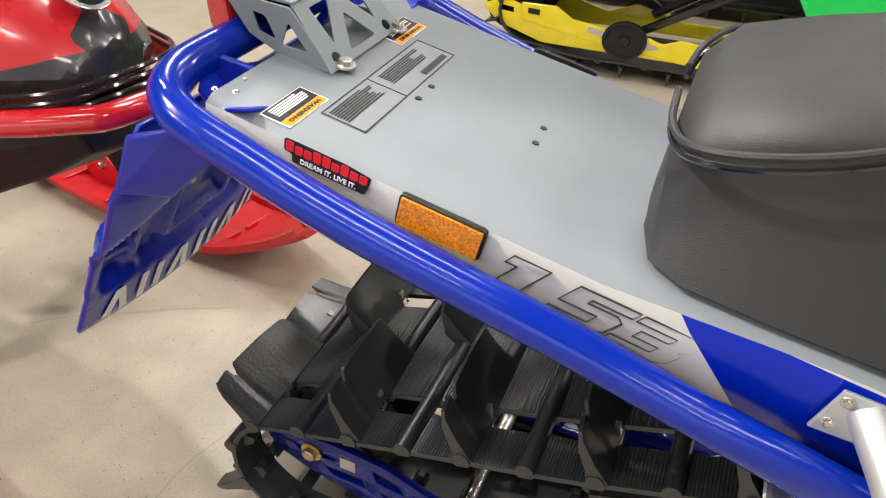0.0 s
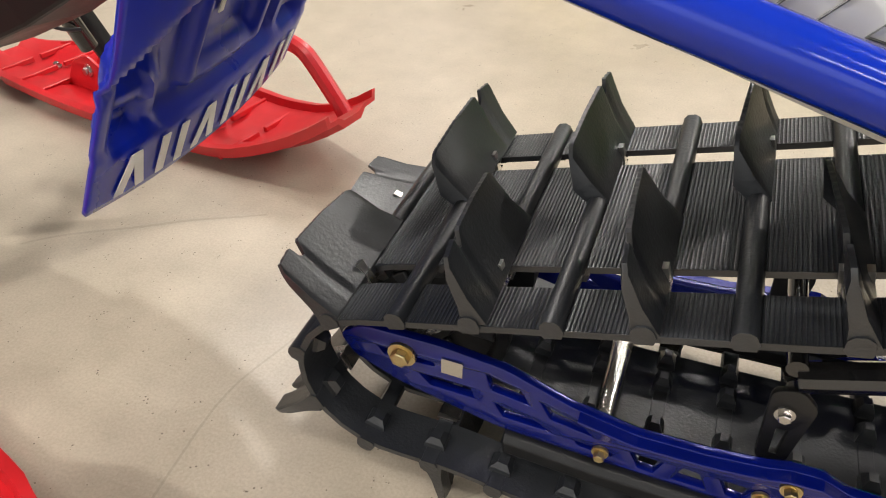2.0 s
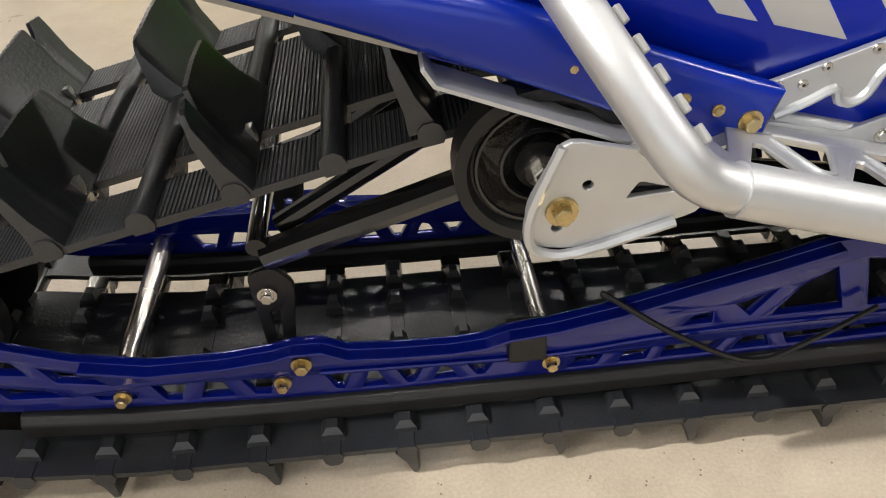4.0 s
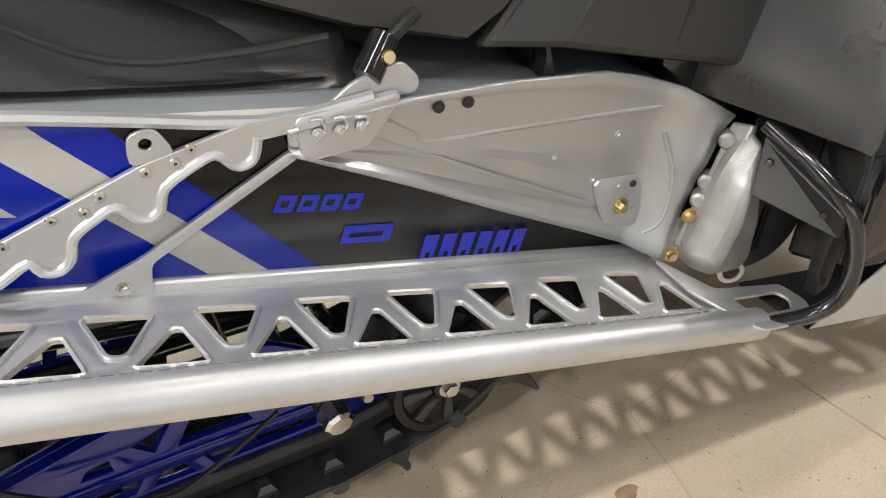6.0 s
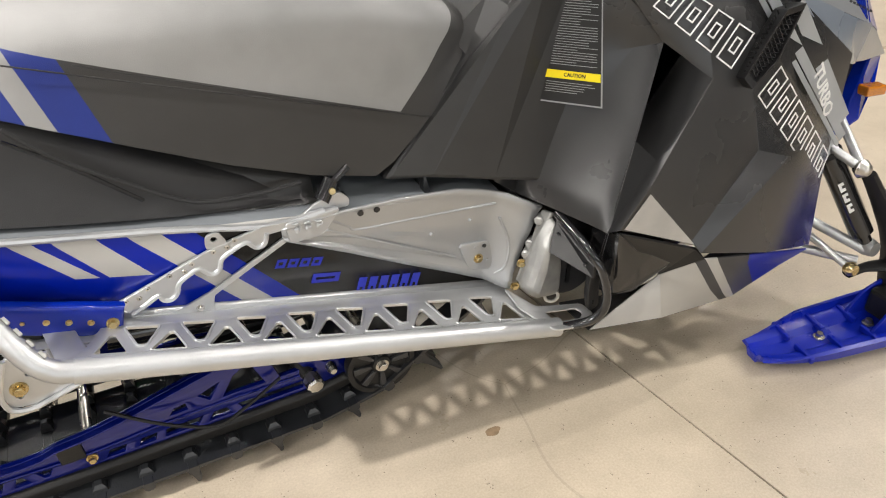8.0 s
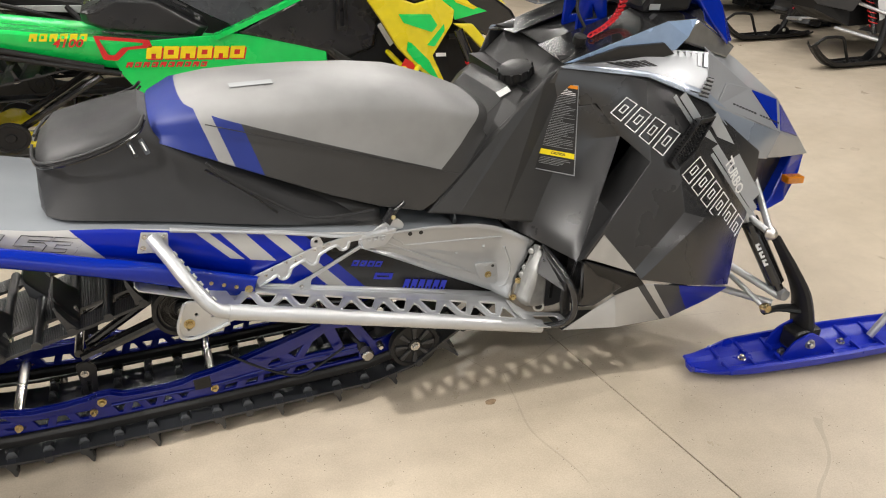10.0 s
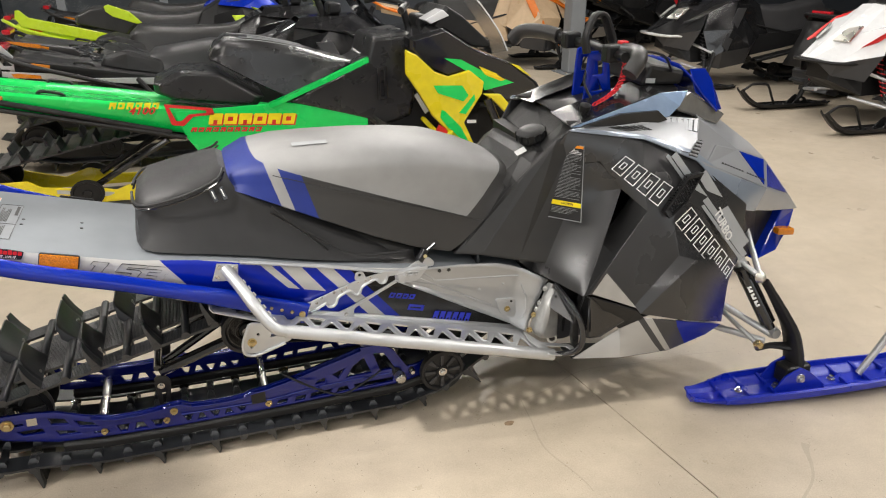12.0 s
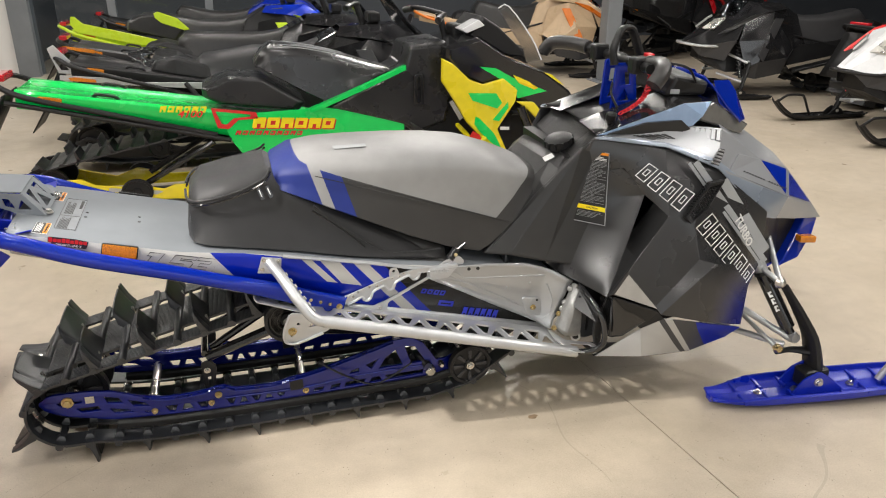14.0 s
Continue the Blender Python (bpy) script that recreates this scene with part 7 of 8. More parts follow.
def sled(name, label, place, yaw, tunnel_m, rail_m, seat_m, panel_m, hood_m, accent_m, ski_m, bumper_m, screen_m=None, group="parked snowmobiles", stretch=1.0, wrap=False, skix=1.95, arm_m=None, rack=False, tall=0.0, warp=None, nose=True, skiy=0.50, trx=0.0, bare=()):
    T_ = thing(name, (0, 0, 0), label, "snowmobile", group)

    body = ("seat", "rear_pad", "tank_cover", "side_panel", "belly_panel", "accent_panel", "hood", "nose_pan", "hood_stripe", "headlamp", "windscreen", "steering_post", "handlebar", "grip", "gauge", "engine_bay", "running_board", "board_tube")

    def shifted(x):
        for (a, pa), (b, pb) in zip(warp, warp[1:]):
            if x <= b:
                break
        return pa + (pb - pa) * (x - a) / (b - a)

    def Q(nm, me, mt, lab="", parent=None, **kw):
        if nm in bare and lab != "as built":
            return None
        if warp and nm in body and lab != "as built":
            for v_ in me.vertices:
                v_.co.x = shifted(v_.co.x)
        lab = "" if lab == "as built" else lab
        return S2(nm, me, mt, parent or T_, lab, **kw)

    zt = lambda x: 0.775 - 0.19 * x
    rows_ = []
    for i in range(14):
        x = 0.20 + 1.5 * i / 13
        z = zt(x)
        low = z - 0.09 - 0.05 * min(1, max(0, x - 0.3))
        half_ = [(-0.212, low), (-0.205, z - 0.012), (-0.192, z), (-0.12, z), (-0.11, z - 0.005), (0, z - 0.005)]
        rows_.append([(x, y, q) for y, q in half_] + [(x, -y, q) for y, q in reversed(half_[:-1])])
    tn = Q("tunnel", hull_rows(rows_, closed=False), tunnel_m, smooth=True, solid=0.004)
    hp_ = [(1.0, -0.222, zt(1.0) - 0.13), (0.55, -0.224, zt(0.55) - 0.07), (0.25, -0.222, zt(0.25) - 0.03), (0.14, -0.19, 0.755), (0.09, -0.08, 0.765)]
    Q("rear_bumper", tube(hp_ + [(x, -y, z) for x, y, z in reversed(hp_)], 0.014, 10, 4), bumper_m, smooth=True)
    fl = [[(0.14 - 0.16 * v - 0.05 * v * v, u * (0.16 + 0.03 * v), 0.70 - 0.40 * v) for u in (-1, -0.5, 0, 0.5, 1)] for v in (0, 0.3, 0.6, 1)]
    Q("snow_flap", hull_rows(fl, closed=False), BLACK, smooth=True, solid=0.006)
    Q("tail_lamp", box(0.10, 0.15, -0.10, 0.10, 0.765, 0.80), TAILRED, bevel=0.008)
    for s in (-1, 1):
        m_ = frame_on((0.33, -0.2095, zt(0.33) - 0.035), (1, 0, -0.19), (0, 0, 1))
        Q("reflector", side(moved(flat(rounded([(-0.045, -0.0165), (0.045, -0.0165), (0.045, 0.016), (-0.045, 0.016)], 0.006), (), 0.008, 0.002), m_), s), AMBER)
        Q("tunnel_grip", side(tube([(0.50, -0.17, zt(0.5)), (0.515, -0.175, zt(0.5) + 0.014), (0.585, -0.175, zt(0.58) + 0.014), (0.60, -0.17, zt(0.6))], 0.008, 8, 4), s), BLACK, smooth=True)
        o = [(0.95, 0.40), (1.55, 0.27), (1.66, 0.29), (1.66, 0.265), (1.5, 0.245), (0.95, 0.375)]
        Q("running_board", side(hull_rows([[(0.95, -0.21, 0.43), (1.65, -0.21, 0.27), (1.66, -0.37, 0.265), (0.98, -0.37, 0.42)], [(0.95, -0.21, 0.424), (1.65, -0.21, 0.264), (1.66, -0.37, 0.259), (0.98, -0.37, 0.414)]]), s), BLACK)
        Q("board_tube", side(tube([(1.70, -0.375, 0.258), (1.0, -0.375, 0.42), (0.93, -0.355, 0.47), (0.83, -0.22, 0.58)], 0.015, 10, 5), s), BLACK, smooth=True)
        Q("chassis_strut", side(rod((1.02, -0.215, 0.46), (1.75, -0.20, 0.62), 0.011, 10), s), BLACK, smooth=True)
        if not warp:
            Q("side_skin", side(hull_rows([[(1.02, -0.213, zt(1.02) - 0.01), (1.66, -0.22, 0.50), (1.70, -0.235, 0.30), (1.05, -0.215, 0.43)], [(1.02, -0.206, zt(1.02) - 0.01), (1.66, -0.21, 0.50), (1.70, -0.22, 0.30), (1.05, -0.208, 0.43)]]), s), tunnel_m)
        rl_ = [(0.14, 0.215), (0.20, 0.155), (0.35, 0.10), (1.28, 0.095), (1.45, 0.17), (1.40, 0.19), (1.27, 0.15), (0.75, 0.15), (0.60, 0.20), (0.50, 0.155), (0.36, 0.20), (0.22, 0.25)]
        Q("slide_rail", side(upright(rounded(rl_, 0.012), [rounded([(0.20, 0.225), (0.25, 0.22), (0.25, 0.195), (0.20, 0.20)], 0.004), rounded([(0.62, 0.115), (0.72, 0.115), (0.66, 0.14)], 0.004), rounded([(0.85, 0.115), (0.97, 0.115), (0.91, 0.138)], 0.004)], 0.012, -0.17, 0.002), s), rail_m, smooth=True)
        for c, r in (((0.24, -0.13, 0.215), 0.095), ((0.62, -0.185, 0.155), 0.07), ((1.38, -0.185, 0.155), 0.065)):
            w_ = Q("idler_wheel", side(disc_profile(c, (0, -1, 0), [(-0.012, r * 0.85), (-0.012, r), (0.012, r), (0.012, r * 0.85), (0.004, r * 0.8), (0.004, r * 0.3), (0.014, r * 0.25), (0.014, 0.004)], 24), s), BLACK, smooth=True)
        Q("suspension_link", side(rod((0.66, -0.12, 0.18), (0.98, -0.14, 0.40), 0.016, 8), s), BLACK_GLOSS, smooth=True)
    simple_track(T_, RUBBER, [(1.30, 0.066), (0.36 + trx, 0.066), (0.27 + trx, 0.085)] + [(0.215 + trx + 0.115 * math.cos(radians(a)), 0.205 + 0.115 * math.sin(radians(a))) for a in range(280, 99, -18)] + [(0.62, 0.40), (0.95, 0.47), (1.62, 0.43), (1.72, 0.34), (1.64, 0.25), (1.45, 0.105)])
    # seat, tank and bodywork
    Q("seat", shell([(0.86, 0.70 + min(0, tall) * 0.5, 0.58, 0.10, 0.12), (0.88, 0.80 + min(0, tall), 0.58, 0.13, 0.15), (0.94, 0.855 + tall, 0.585, 0.135, 0.165), (1.05, 0.835 + tall * 0.7, 0.57, 0.15, 0.18), (1.25, 0.79, 0.535, 0.155, 0.18), (1.45, 0.785, 0.50, 0.15, 0.175), (1.58, 0.80, 0.55, 0.13, 0.16), (1.66, 0.83, 0.66, 0.11, 0.13)]), seat_m, "black vinyl seat", smooth=True, angle=50)
    Q("rear_pad", hull_rows([[(0.62, -0.11, zt(0.62) - 0.006), (0.62, 0.11, zt(0.62) - 0.006), (0.66, 0.10, zt(0.62) + 0.06), (0.66, -0.10, zt(0.62) + 0.06)], [(0.78, -0.17, zt(0.78) - 0.006), (0.78, 0.17, zt(0.78) - 0.006), (0.78, 0.14, zt(0.78) + 0.12), (0.78, -0.14, zt(0.78) + 0.12)], [(0.98, -0.185, zt(0.98) - 0.006), (0.98, 0.185, zt(0.98) - 0.006), (0.98, 0.15, zt(0.98) + 0.09), (0.98, -0.15, zt(0.98) + 0.09)]]), BLACK, bevel=0.02)
    if nose:
        Q("tank_cover", hull_rows([[(1.50, -0.19, 0.50), (1.62, -0.15, 0.80), (1.62, 0.15, 0.80), (1.50, 0.19, 0.50)], [(1.70, -0.25, 0.45), (1.76, -0.17, 0.88), (1.76, 0.17, 0.88), (1.70, 0.25, 0.45)], [(1.95, -0.26, 0.45), (1.95, -0.17, 0.90), (1.95, 0.17, 0.90), (1.95, 0.26, 0.45)]]), panel_m, bevel=0.015)
    bv = dict(a=(1.72, -0.26, 0.78), b=(1.66, -0.25, 0.48), c=(1.80, -0.40, 0.40), d=(1.95, -0.30, 0.84), e=(2.02, -0.42, 0.58), f=(2.10, -0.43, 0.36), g=(2.22, -0.40, 0.30), h=(2.30, -0.36, 0.56), i=(2.22, -0.30, 0.78), j=(1.82, -0.37, 0.24), k=(2.10, -0.40, 0.19), l=(2.30, -0.30, 0.22))
    bn = list(bv)
    for s in (-1, 1):
        me = raw([bv[n] for n in bn], [tuple(bn.index(q) for q in f_.split()) for f_ in ("a b c e d", "c f e", "d e h i", "e f g h")])
        if nose:
            Q("side_panel", side(me, s), panel_m, bevel=0.012, solid=0.004)
        me = raw([bv[n] for n in bn], [tuple(bn.index(q) for q in f_.split()) for f_ in ("c j k f", "f k l g", "b j c")])
        if nose:
            Q("belly_panel", side(me, s), CHAR, bevel=0.010, solid=0.004)
        ac = [(1.86, -0.335, 0.78), (1.96, -0.345, 0.78), (2.12, -0.438, 0.43), (2.06, -0.44, 0.36)]
        if nose:
            Q("accent_panel", side(hull_rows([ac, [(x, y - 0.012, z) for x, y, z in ac]]), s), accent_m, bevel=0.006)
        hv = dict(a=(1.76, -0.20, 0.86), b=(1.96, -0.31, 0.845), c=(2.23, -0.31, 0.785), d=(2.32, -0.36, 0.57), e=(2.60, -0.20, 0.50), f=(2.73, -0.07, 0.53), g=(2.74, 0, 0.53), h=(2.48, 0, 0.72), i=(2.42, -0.17, 0.72), j=(2.15, -0.12, 0.92), k=(2.15, 0, 0.93), l=(1.80, -0.10, 0.91), m=(1.80, 0, 0.91), n=(2.62, -0.17, 0.40), o=(2.40, -0.30, 0.36))
        hn_ = list(hv)
        if nose:
            Q("hood", side(raw([hv[n] for n in hn_], [tuple(hn_.index(q) for q in f_.split()) for f_ in ("a b j l", "l j k m", "b c i j", "c d e i", "j i h k", "i e f", "i f g h")]), s), hood_m, bevel=0.012, solid=0.005)
            Q("nose_pan", side(raw([hv[n] for n in hn_], [tuple(hn_.index(q) for q in f_.split()) for f_ in ("d o n e", "e n f")]), s), CHAR, bevel=0.008, solid=0.005)
            st = [(2.02, -0.318, 0.838), (2.20, -0.318, 0.795), (2.50, -0.278, 0.62), (2.36, -0.30, 0.66)]
            Q("hood_stripe", side(hull_rows([st, [(x, y - 0.02, z + 0.012) for x, y, z in st]]), s), accent_m, bevel=0.004)
            Q("headlamp", side(hull_rows([[(2.38, -0.17, 0.765), (2.46, -0.10, 0.745), (2.58, -0.09, 0.655), (2.50, -0.18, 0.655)], [(2.40, -0.17, 0.785), (2.48, -0.10, 0.760), (2.60, -0.09, 0.667), (2.52, -0.18, 0.667)]]), s), mat("lamp_lens", (0.5, 0.5, 0.48), 0.1, 0.2, 0.9, 0.3, 50) if s < 0 else bpy.data.materials[-1], bevel=0.006)
        # skis and suspension
        hl_ = (skix, s * skiy, 0.0) if nose else (skix - (0.08 if s < 0 else 0.25), -0.37 if s < 0 else 0.60, 0.0)
        sk = build_ski(ski_m, T_, hl_, 0.0 if nose else -11.0, 0.98 if nose else 1.16, "plastic ski with a loop", True, 0.075 if nose else 0.145, 0.011 if nose else 0.0165, not nose)
        cx = skix + 0.34
        am = arm_m or SILVER
        Q("spindle", tube([(cx, s * skiy, 0.06), (cx - 0.03, s * (skiy - 0.01), 0.16), (cx - 0.09, s * (skiy - 0.05), 0.36)], 0.026, 10, 4, 0.7), BLACK, smooth=True)
        for p0, p1, r in (((cx - 0.15, s * 0.18, 0.22), (cx - 0.03, s * (skiy - 0.02), 0.17), 0.014), ((cx + 0.12, s * 0.18, 0.22), (cx - 0.03, s * (skiy - 0.02), 0.17), 0.014), ((cx - 0.14, s * 0.18, 0.44), (cx - 0.09, s * (skiy - 0.05), 0.35), 0.013), ((cx + 0.08, s * 0.18, 0.44), (cx - 0.09, s * (skiy - 0.05), 0.35), 0.013)):
            Q("suspension_arm", rod(p0, p1, r, 8), am, smooth=True)
        sh_ = Q("shock_absorber", rod((cx - 0.05, s * 0.22, 0.56), (cx - 0.02, s * (skiy - 0.07), 0.21), 0.019, 12), BLACK_GLOSS, smooth=True)
        cl = []
        for k in range(90):
            t = k / 89
            c = Vector((cx - 0.048, s * 0.24, 0.53)).lerp(Vector((cx - 0.025, s * (skiy - 0.10), 0.26)), t)
            a_ = t * 2 * math.pi * 8
            cl.append(c + Vector((math.cos(a_) * 0.03, math.sin(a_) * 0.026, 0)))
        Q("shock_spring", tube(cl, 0.004, 5, soft=False), accent_m if accent_m != BLACK else STEEL, smooth=True, parent=sh_)
    if nose:
        Q("front_bumper", tube([(2.42, -0.27, 0.50), (2.62, -0.21, 0.50), (2.76, -0.10, 0.515), (2.79, 0, 0.52), (2.76, 0.10, 0.515), (2.62, 0.21, 0.50), (2.42, 0.27, 0.50)], 0.014, 10, 4), bumper_m, smooth=True)
    if nose:
        Q("engine_bay", hull_rows([[(1.75, -0.22, 0.24), (1.75, 0.22, 0.24), (1.75, 0.16, 0.80), (1.75, -0.16, 0.80)], [(2.35, -0.25, 0.24), (2.35, 0.25, 0.24), (2.35, 0.18, 0.60), (2.35, -0.18, 0.60)], [(2.60, -0.12, 0.36), (2.60, 0.12, 0.36), (2.60, 0.12, 0.48), (2.60, -0.12, 0.48)]]), BLACK)
    if screen_m:
        hgt = 0.24
        sc = [[(2.05, -0.16, 0.93 + hgt), (2.06, -0.07, 0.95 + hgt), (2.06, 0.07, 0.95 + hgt), (2.05, 0.16, 0.93 + hgt)], [(2.20, -0.22, 0.93), (2.25, -0.09, 0.94), (2.25, 0.09, 0.94), (2.20, 0.22, 0.93)], [(2.33, -0.22, 0.79), (2.42, -0.09, 0.78), (2.42, 0.09, 0.78), (2.33, 0.22, 0.79)]]
        w_ = Q("windscreen", hull_rows(sc, closed=False), screen_m, smooth=True, solid=0.004)
        w_.visible_shadow = False
    Q("steering_post", rod((1.98, 0, 0.88), (1.92, 0, 1.06), 0.022, 10), BLACK, smooth=True)
    Q("handlebar", tube([(1.80, -0.40, 1.05), (1.86, -0.30, 1.07), (1.92, -0.12, 1.06), (1.92, 0.12, 1.06), (1.86, 0.30, 1.07), (1.80, 0.40, 1.05)], 0.014, 10, 4), BLACK, smooth=True)
    for s in (-1, 1):
        Q("grip", tube([(1.80, s * 0.40, 1.05), (1.835, s * 0.33, 1.063)], 0.02, 10, soft=False), VINYL, smooth=True)
    Q("gauge", box(1.99, 2.07, -0.09, 0.09, 0.93, 1.0), BLACK, bevel=0.015)
    if rack:
        Q("trunk_bag", shell([(0.28, zt(0.28) + 0.25, zt(0.28), 0.18, 0.2), (0.45, zt(0.45) + 0.33, zt(0.45), 0.19, 0.2), (0.66, zt(0.66) + 0.3, zt(0.66), 0.18, 0.2)]), VINYL, smooth=True)
    if wrap:
        rnd_ = random.Random(4)
        wv = []
        for i in range(9):
            wv.append([(0.50 + 0.05 * i + rnd_.uniform(-0.012, 0.012), 0.12 * math.cos(2 * math.pi * k / 12) * math.sin(math.pi * (i + 0.6) / 9.4) * rnd_.uniform(0.8, 1.25), zt(0.5 + 0.05 * i) + 0.075 + 0.075 * math.sin(2 * math.pi * k / 12) * math.sin(math.pi * (i + 0.6) / 9.4) * rnd_.uniform(0.75, 1.2)) for k in range(12)])
        w_ = Q("plastic_bag", hull_rows(wv), CLEAR, "clump of clear plastic wrapping on the tunnel")
        w_.visible_shadow = False
    T_.matrix_basis = Matrix.Translation(place) @ pose(0, 0, 0, 0, 0, yaw) @ Matrix.Diagonal((stretch, 1, 1, 1))
    return T_, Q


GREEN_SEAT = mat("seat_black_leather", (0.018, 0.018, 0.019), 0.30, 0.0, 0.25, 0.1, 20, 0.12, 500)
# clear acrylic given a grey haze so that the screen shows
HAZE = glass("scuffed_clear_acrylic", (0.80, 0.82, 0.84), 0.22)
# green and yellow mountain sled behind the blue one
GREEN_WARP = ((0.0, 0.0), (0.2, 0.2), (0.62, 0.95), (0.86, 1.16), (1.66, 1.90), (1.84, 2.04), (2.30, 2.40), (2.79, 2.80), (3.5, 3.5))
gs, GQ = sled("snowmobile", "bright green mountain snowmobile with yellow side panels and black seat", (-0.54, 2.22, 0), 0, GREEN, YELLOW, GREEN_SEAT, BLACK, BLACK_GLOSS, YELLOW, BLACK, BLACK, None, stretch=1.20, bare=("seat", "rear_pad", "tank_cover", "side_panel", "accent_panel", "hood", "hood_stripe", "headlamp", "nose_pan", "chassis_strut", "board_tube", "running_board"), arm_m=YELLOW, warp=GREEN_WARP, trx=0.10, tall=0.04)
gz = lambda x: 0.775 - 0.19 * x
GQ("trim_rail", tube([(0.16, -0.222, gz(0.16) - 0.065), (1.06, -0.226, gz(1.06) - 0.150)], 0.013, 8, soft=False), BLACK, smooth=True)
GQ("seat_rail", hull_rows([[(x, y + d_, z - h_) for x, y, z in ((1.43, -0.232, 0.575), (1.50, -0.232, 0.605), (1.70, -0.232, 0.700), (1.890, -0.232, 0.795))] for d_, h_ in ((-0.004, 0.0), (-0.004, 0.026), (0.05, 0.026), (0.05, 0.0), (-0.004, 0.0))], closed=False), GREEN, bevel=0.002)
GQ("lower_skin", hull_rows([[(1.02, -0.214, 0.56), (1.06, -0.214, 0.42), (1.12, -0.214, 0.31), (1.30, -0.214, 0.335), (1.88, -0.22, 0.39), (1.88, -0.22, 0.50), (1.50, -0.214, 0.575)], [(1.02, -0.207, 0.56), (1.06, -0.207, 0.42), (1.12, -0.207, 0.31), (1.30, -0.207, 0.335), (1.88, -0.213, 0.39), (1.88, -0.213, 0.50), (1.50, -0.207, 0.575)]]), GREEN, bevel=0.003)
gm_ = lambda x, z: frame_on((x, -0.2195, z), (1, 0, -0.075), (0, 0, 1))
for x0, z0, n_, w_, h_, mt in ((0.765, 0.612, 6, 0.026, 0.034, YELLOW_PAINT), (1.16, 0.513, 6, 0.056, 0.058, YELLOW_PAINT), (1.08, 0.462, 10, 0.023, 0.024, RED_PRINT)):
    for k in range(n_):
        a_ = k * (w_ + 0.008)
        o = [(a_, -h_ / 2), (a_ + w_, -h_ / 2), (a_ + w_ + 0.008, h_ / 2), (a_ + 0.008, h_ / 2)]
        inn = [(a_ + w_ * 0.32, -h_ * 0.2), (a_ + w_ * 0.72, -h_ * 0.2), (a_ + w_ * 0.78, h_ * 0.2), (a_ + w_ * 0.38, h_ * 0.2)] if k % 2 else [(a_ + w_ * 0.36, -h_ * 0.5), (a_ + w_ * 0.66, -h_ * 0.5), (a_ + w_ * 0.7, -h_ * 0.1), (a_ + w_ * 0.4, -h_ * 0.1)]
        if mt is YELLOW_PAINT and h_ > 0.05:
            GQ("mark_shadow", moved(flat([(p + 0.006, q - 0.007) for p, q in o], (), 0.001), gm_(x0, z0) @ Matrix.Translation((0, 0, -0.0014))), RED_PRINT)
        GQ("tunnel_mark", moved(flat(o, [inn], 0.001), gm_(x0, z0)), mt)
GQ("tunnel_number", moved(words("4100", 0.052, 0.0006, 0, 0.3), gm_(0.89, 0.575)), RED_PRINT)
GQ("red_crest", moved(flat(rounded([(-0.06, 0.055), (0.14, 0.035), (0.15, 0.0), (0.06, -0.01), (0.02, -0.06), (-0.03, -0.055)], 0.006), [rounded([(-0.04, 0.037), (0.115, 0.022), (0.115, 0.010), (0.04, 0.0), (0.01, -0.035), (-0.012, -0.033)], 0.004)], 0.001), gm_(1.04, 0.545)), RED_PRINT)
GQ("vent_frame", moved(flat(rounded([(-0.03, -0.09), (0.015, -0.09), (0.03, 0.09), (-0.01, 0.09)], 0.012), [rounded([(-0.018, -0.075), (0.006, -0.075), (0.018, 0.075), (-0.002, 0.075)], 0.008)], 0.02, 0.003), frame_on((1.95, -0.235, 0.655), (1, -0.05, 0.1), (0.25, 0, 1))), BLACK_GLOSS)
def loft(outline, ys, grow=()):
    """A body across the sled from one side outline; grow: how far each row swells about its middle."""
    cx_, cz_ = sum(p[0] for p in outline) / len(outline), sum(p[1] for p in outline) / len(outline)
    gr = grow or [1.0] * len(ys)
    return hull_rows([[(cx_ + (x - cx_) * g, y, cz_ + (z - cz_) * g) for x, z in outline] for y, g in zip(ys, gr)])


GQ("seat", shell([(1.195, 0.825, 0.800, 0.09, 0.11), (1.225, 0.885, 0.790, 0.13, 0.15), (1.275, 0.922, 0.755, 0.145, 0.165), (1.42, 0.900, 0.655, 0.15, 0.175), (1.51, 0.878, 0.600, 0.15, 0.178), (1.60, 0.852, 0.640, 0.145, 0.17), (1.72, 0.805, 0.700, 0.135, 0.155), (1.83, 0.765, 0.752, 0.12, 0.13)]), GREEN_SEAT, "as built", smooth=True, angle=50)
GQ("rear_pad", loft([(0.951, 0.700), (1.073, 0.760), (1.23, 0.742), (1.417, 0.600), (1.38, 0.552), (1.013, 0.618), (0.954, 0.651)], (-0.175, -0.145, 0.145, 0.175), (0.86, 1.0, 1.0, 0.86)), GREEN_SEAT, "as built", bevel=0.008)
GQ("tank_cover", loft([(1.502, 0.574), (1.70, 0.685), (1.889, 0.785), (1.917, 0.902), (2.094, 0.924), (2.16, 0.80), (2.10, 0.45), (1.935, 0.394), (1.89, 0.44), (1.75, 0.49)], (-0.225, -0.19, 0.19, 0.225), (0.94, 1.0, 1.0, 0.94)), GREEN_SEAT, "as built", bevel=0.012)
GQ("hood", loft([(2.07, 0.899), (2.229, 0.945), (2.382, 0.831), (2.576, 0.742), (2.721, 0.619), (2.763, 0.545), (2.61, 0.49), (2.439, 0.586), (2.437, 0.649), (2.363, 0.697), (2.259, 0.678), (2.133, 0.753), (2.07, 0.84)], (-0.315, -0.29, -0.10, 0.10, 0.29, 0.315), (0.94, 1.0, 1.06, 1.06, 1.0, 0.94)), BLACK_GLOSS, "as built", bevel=0.006)
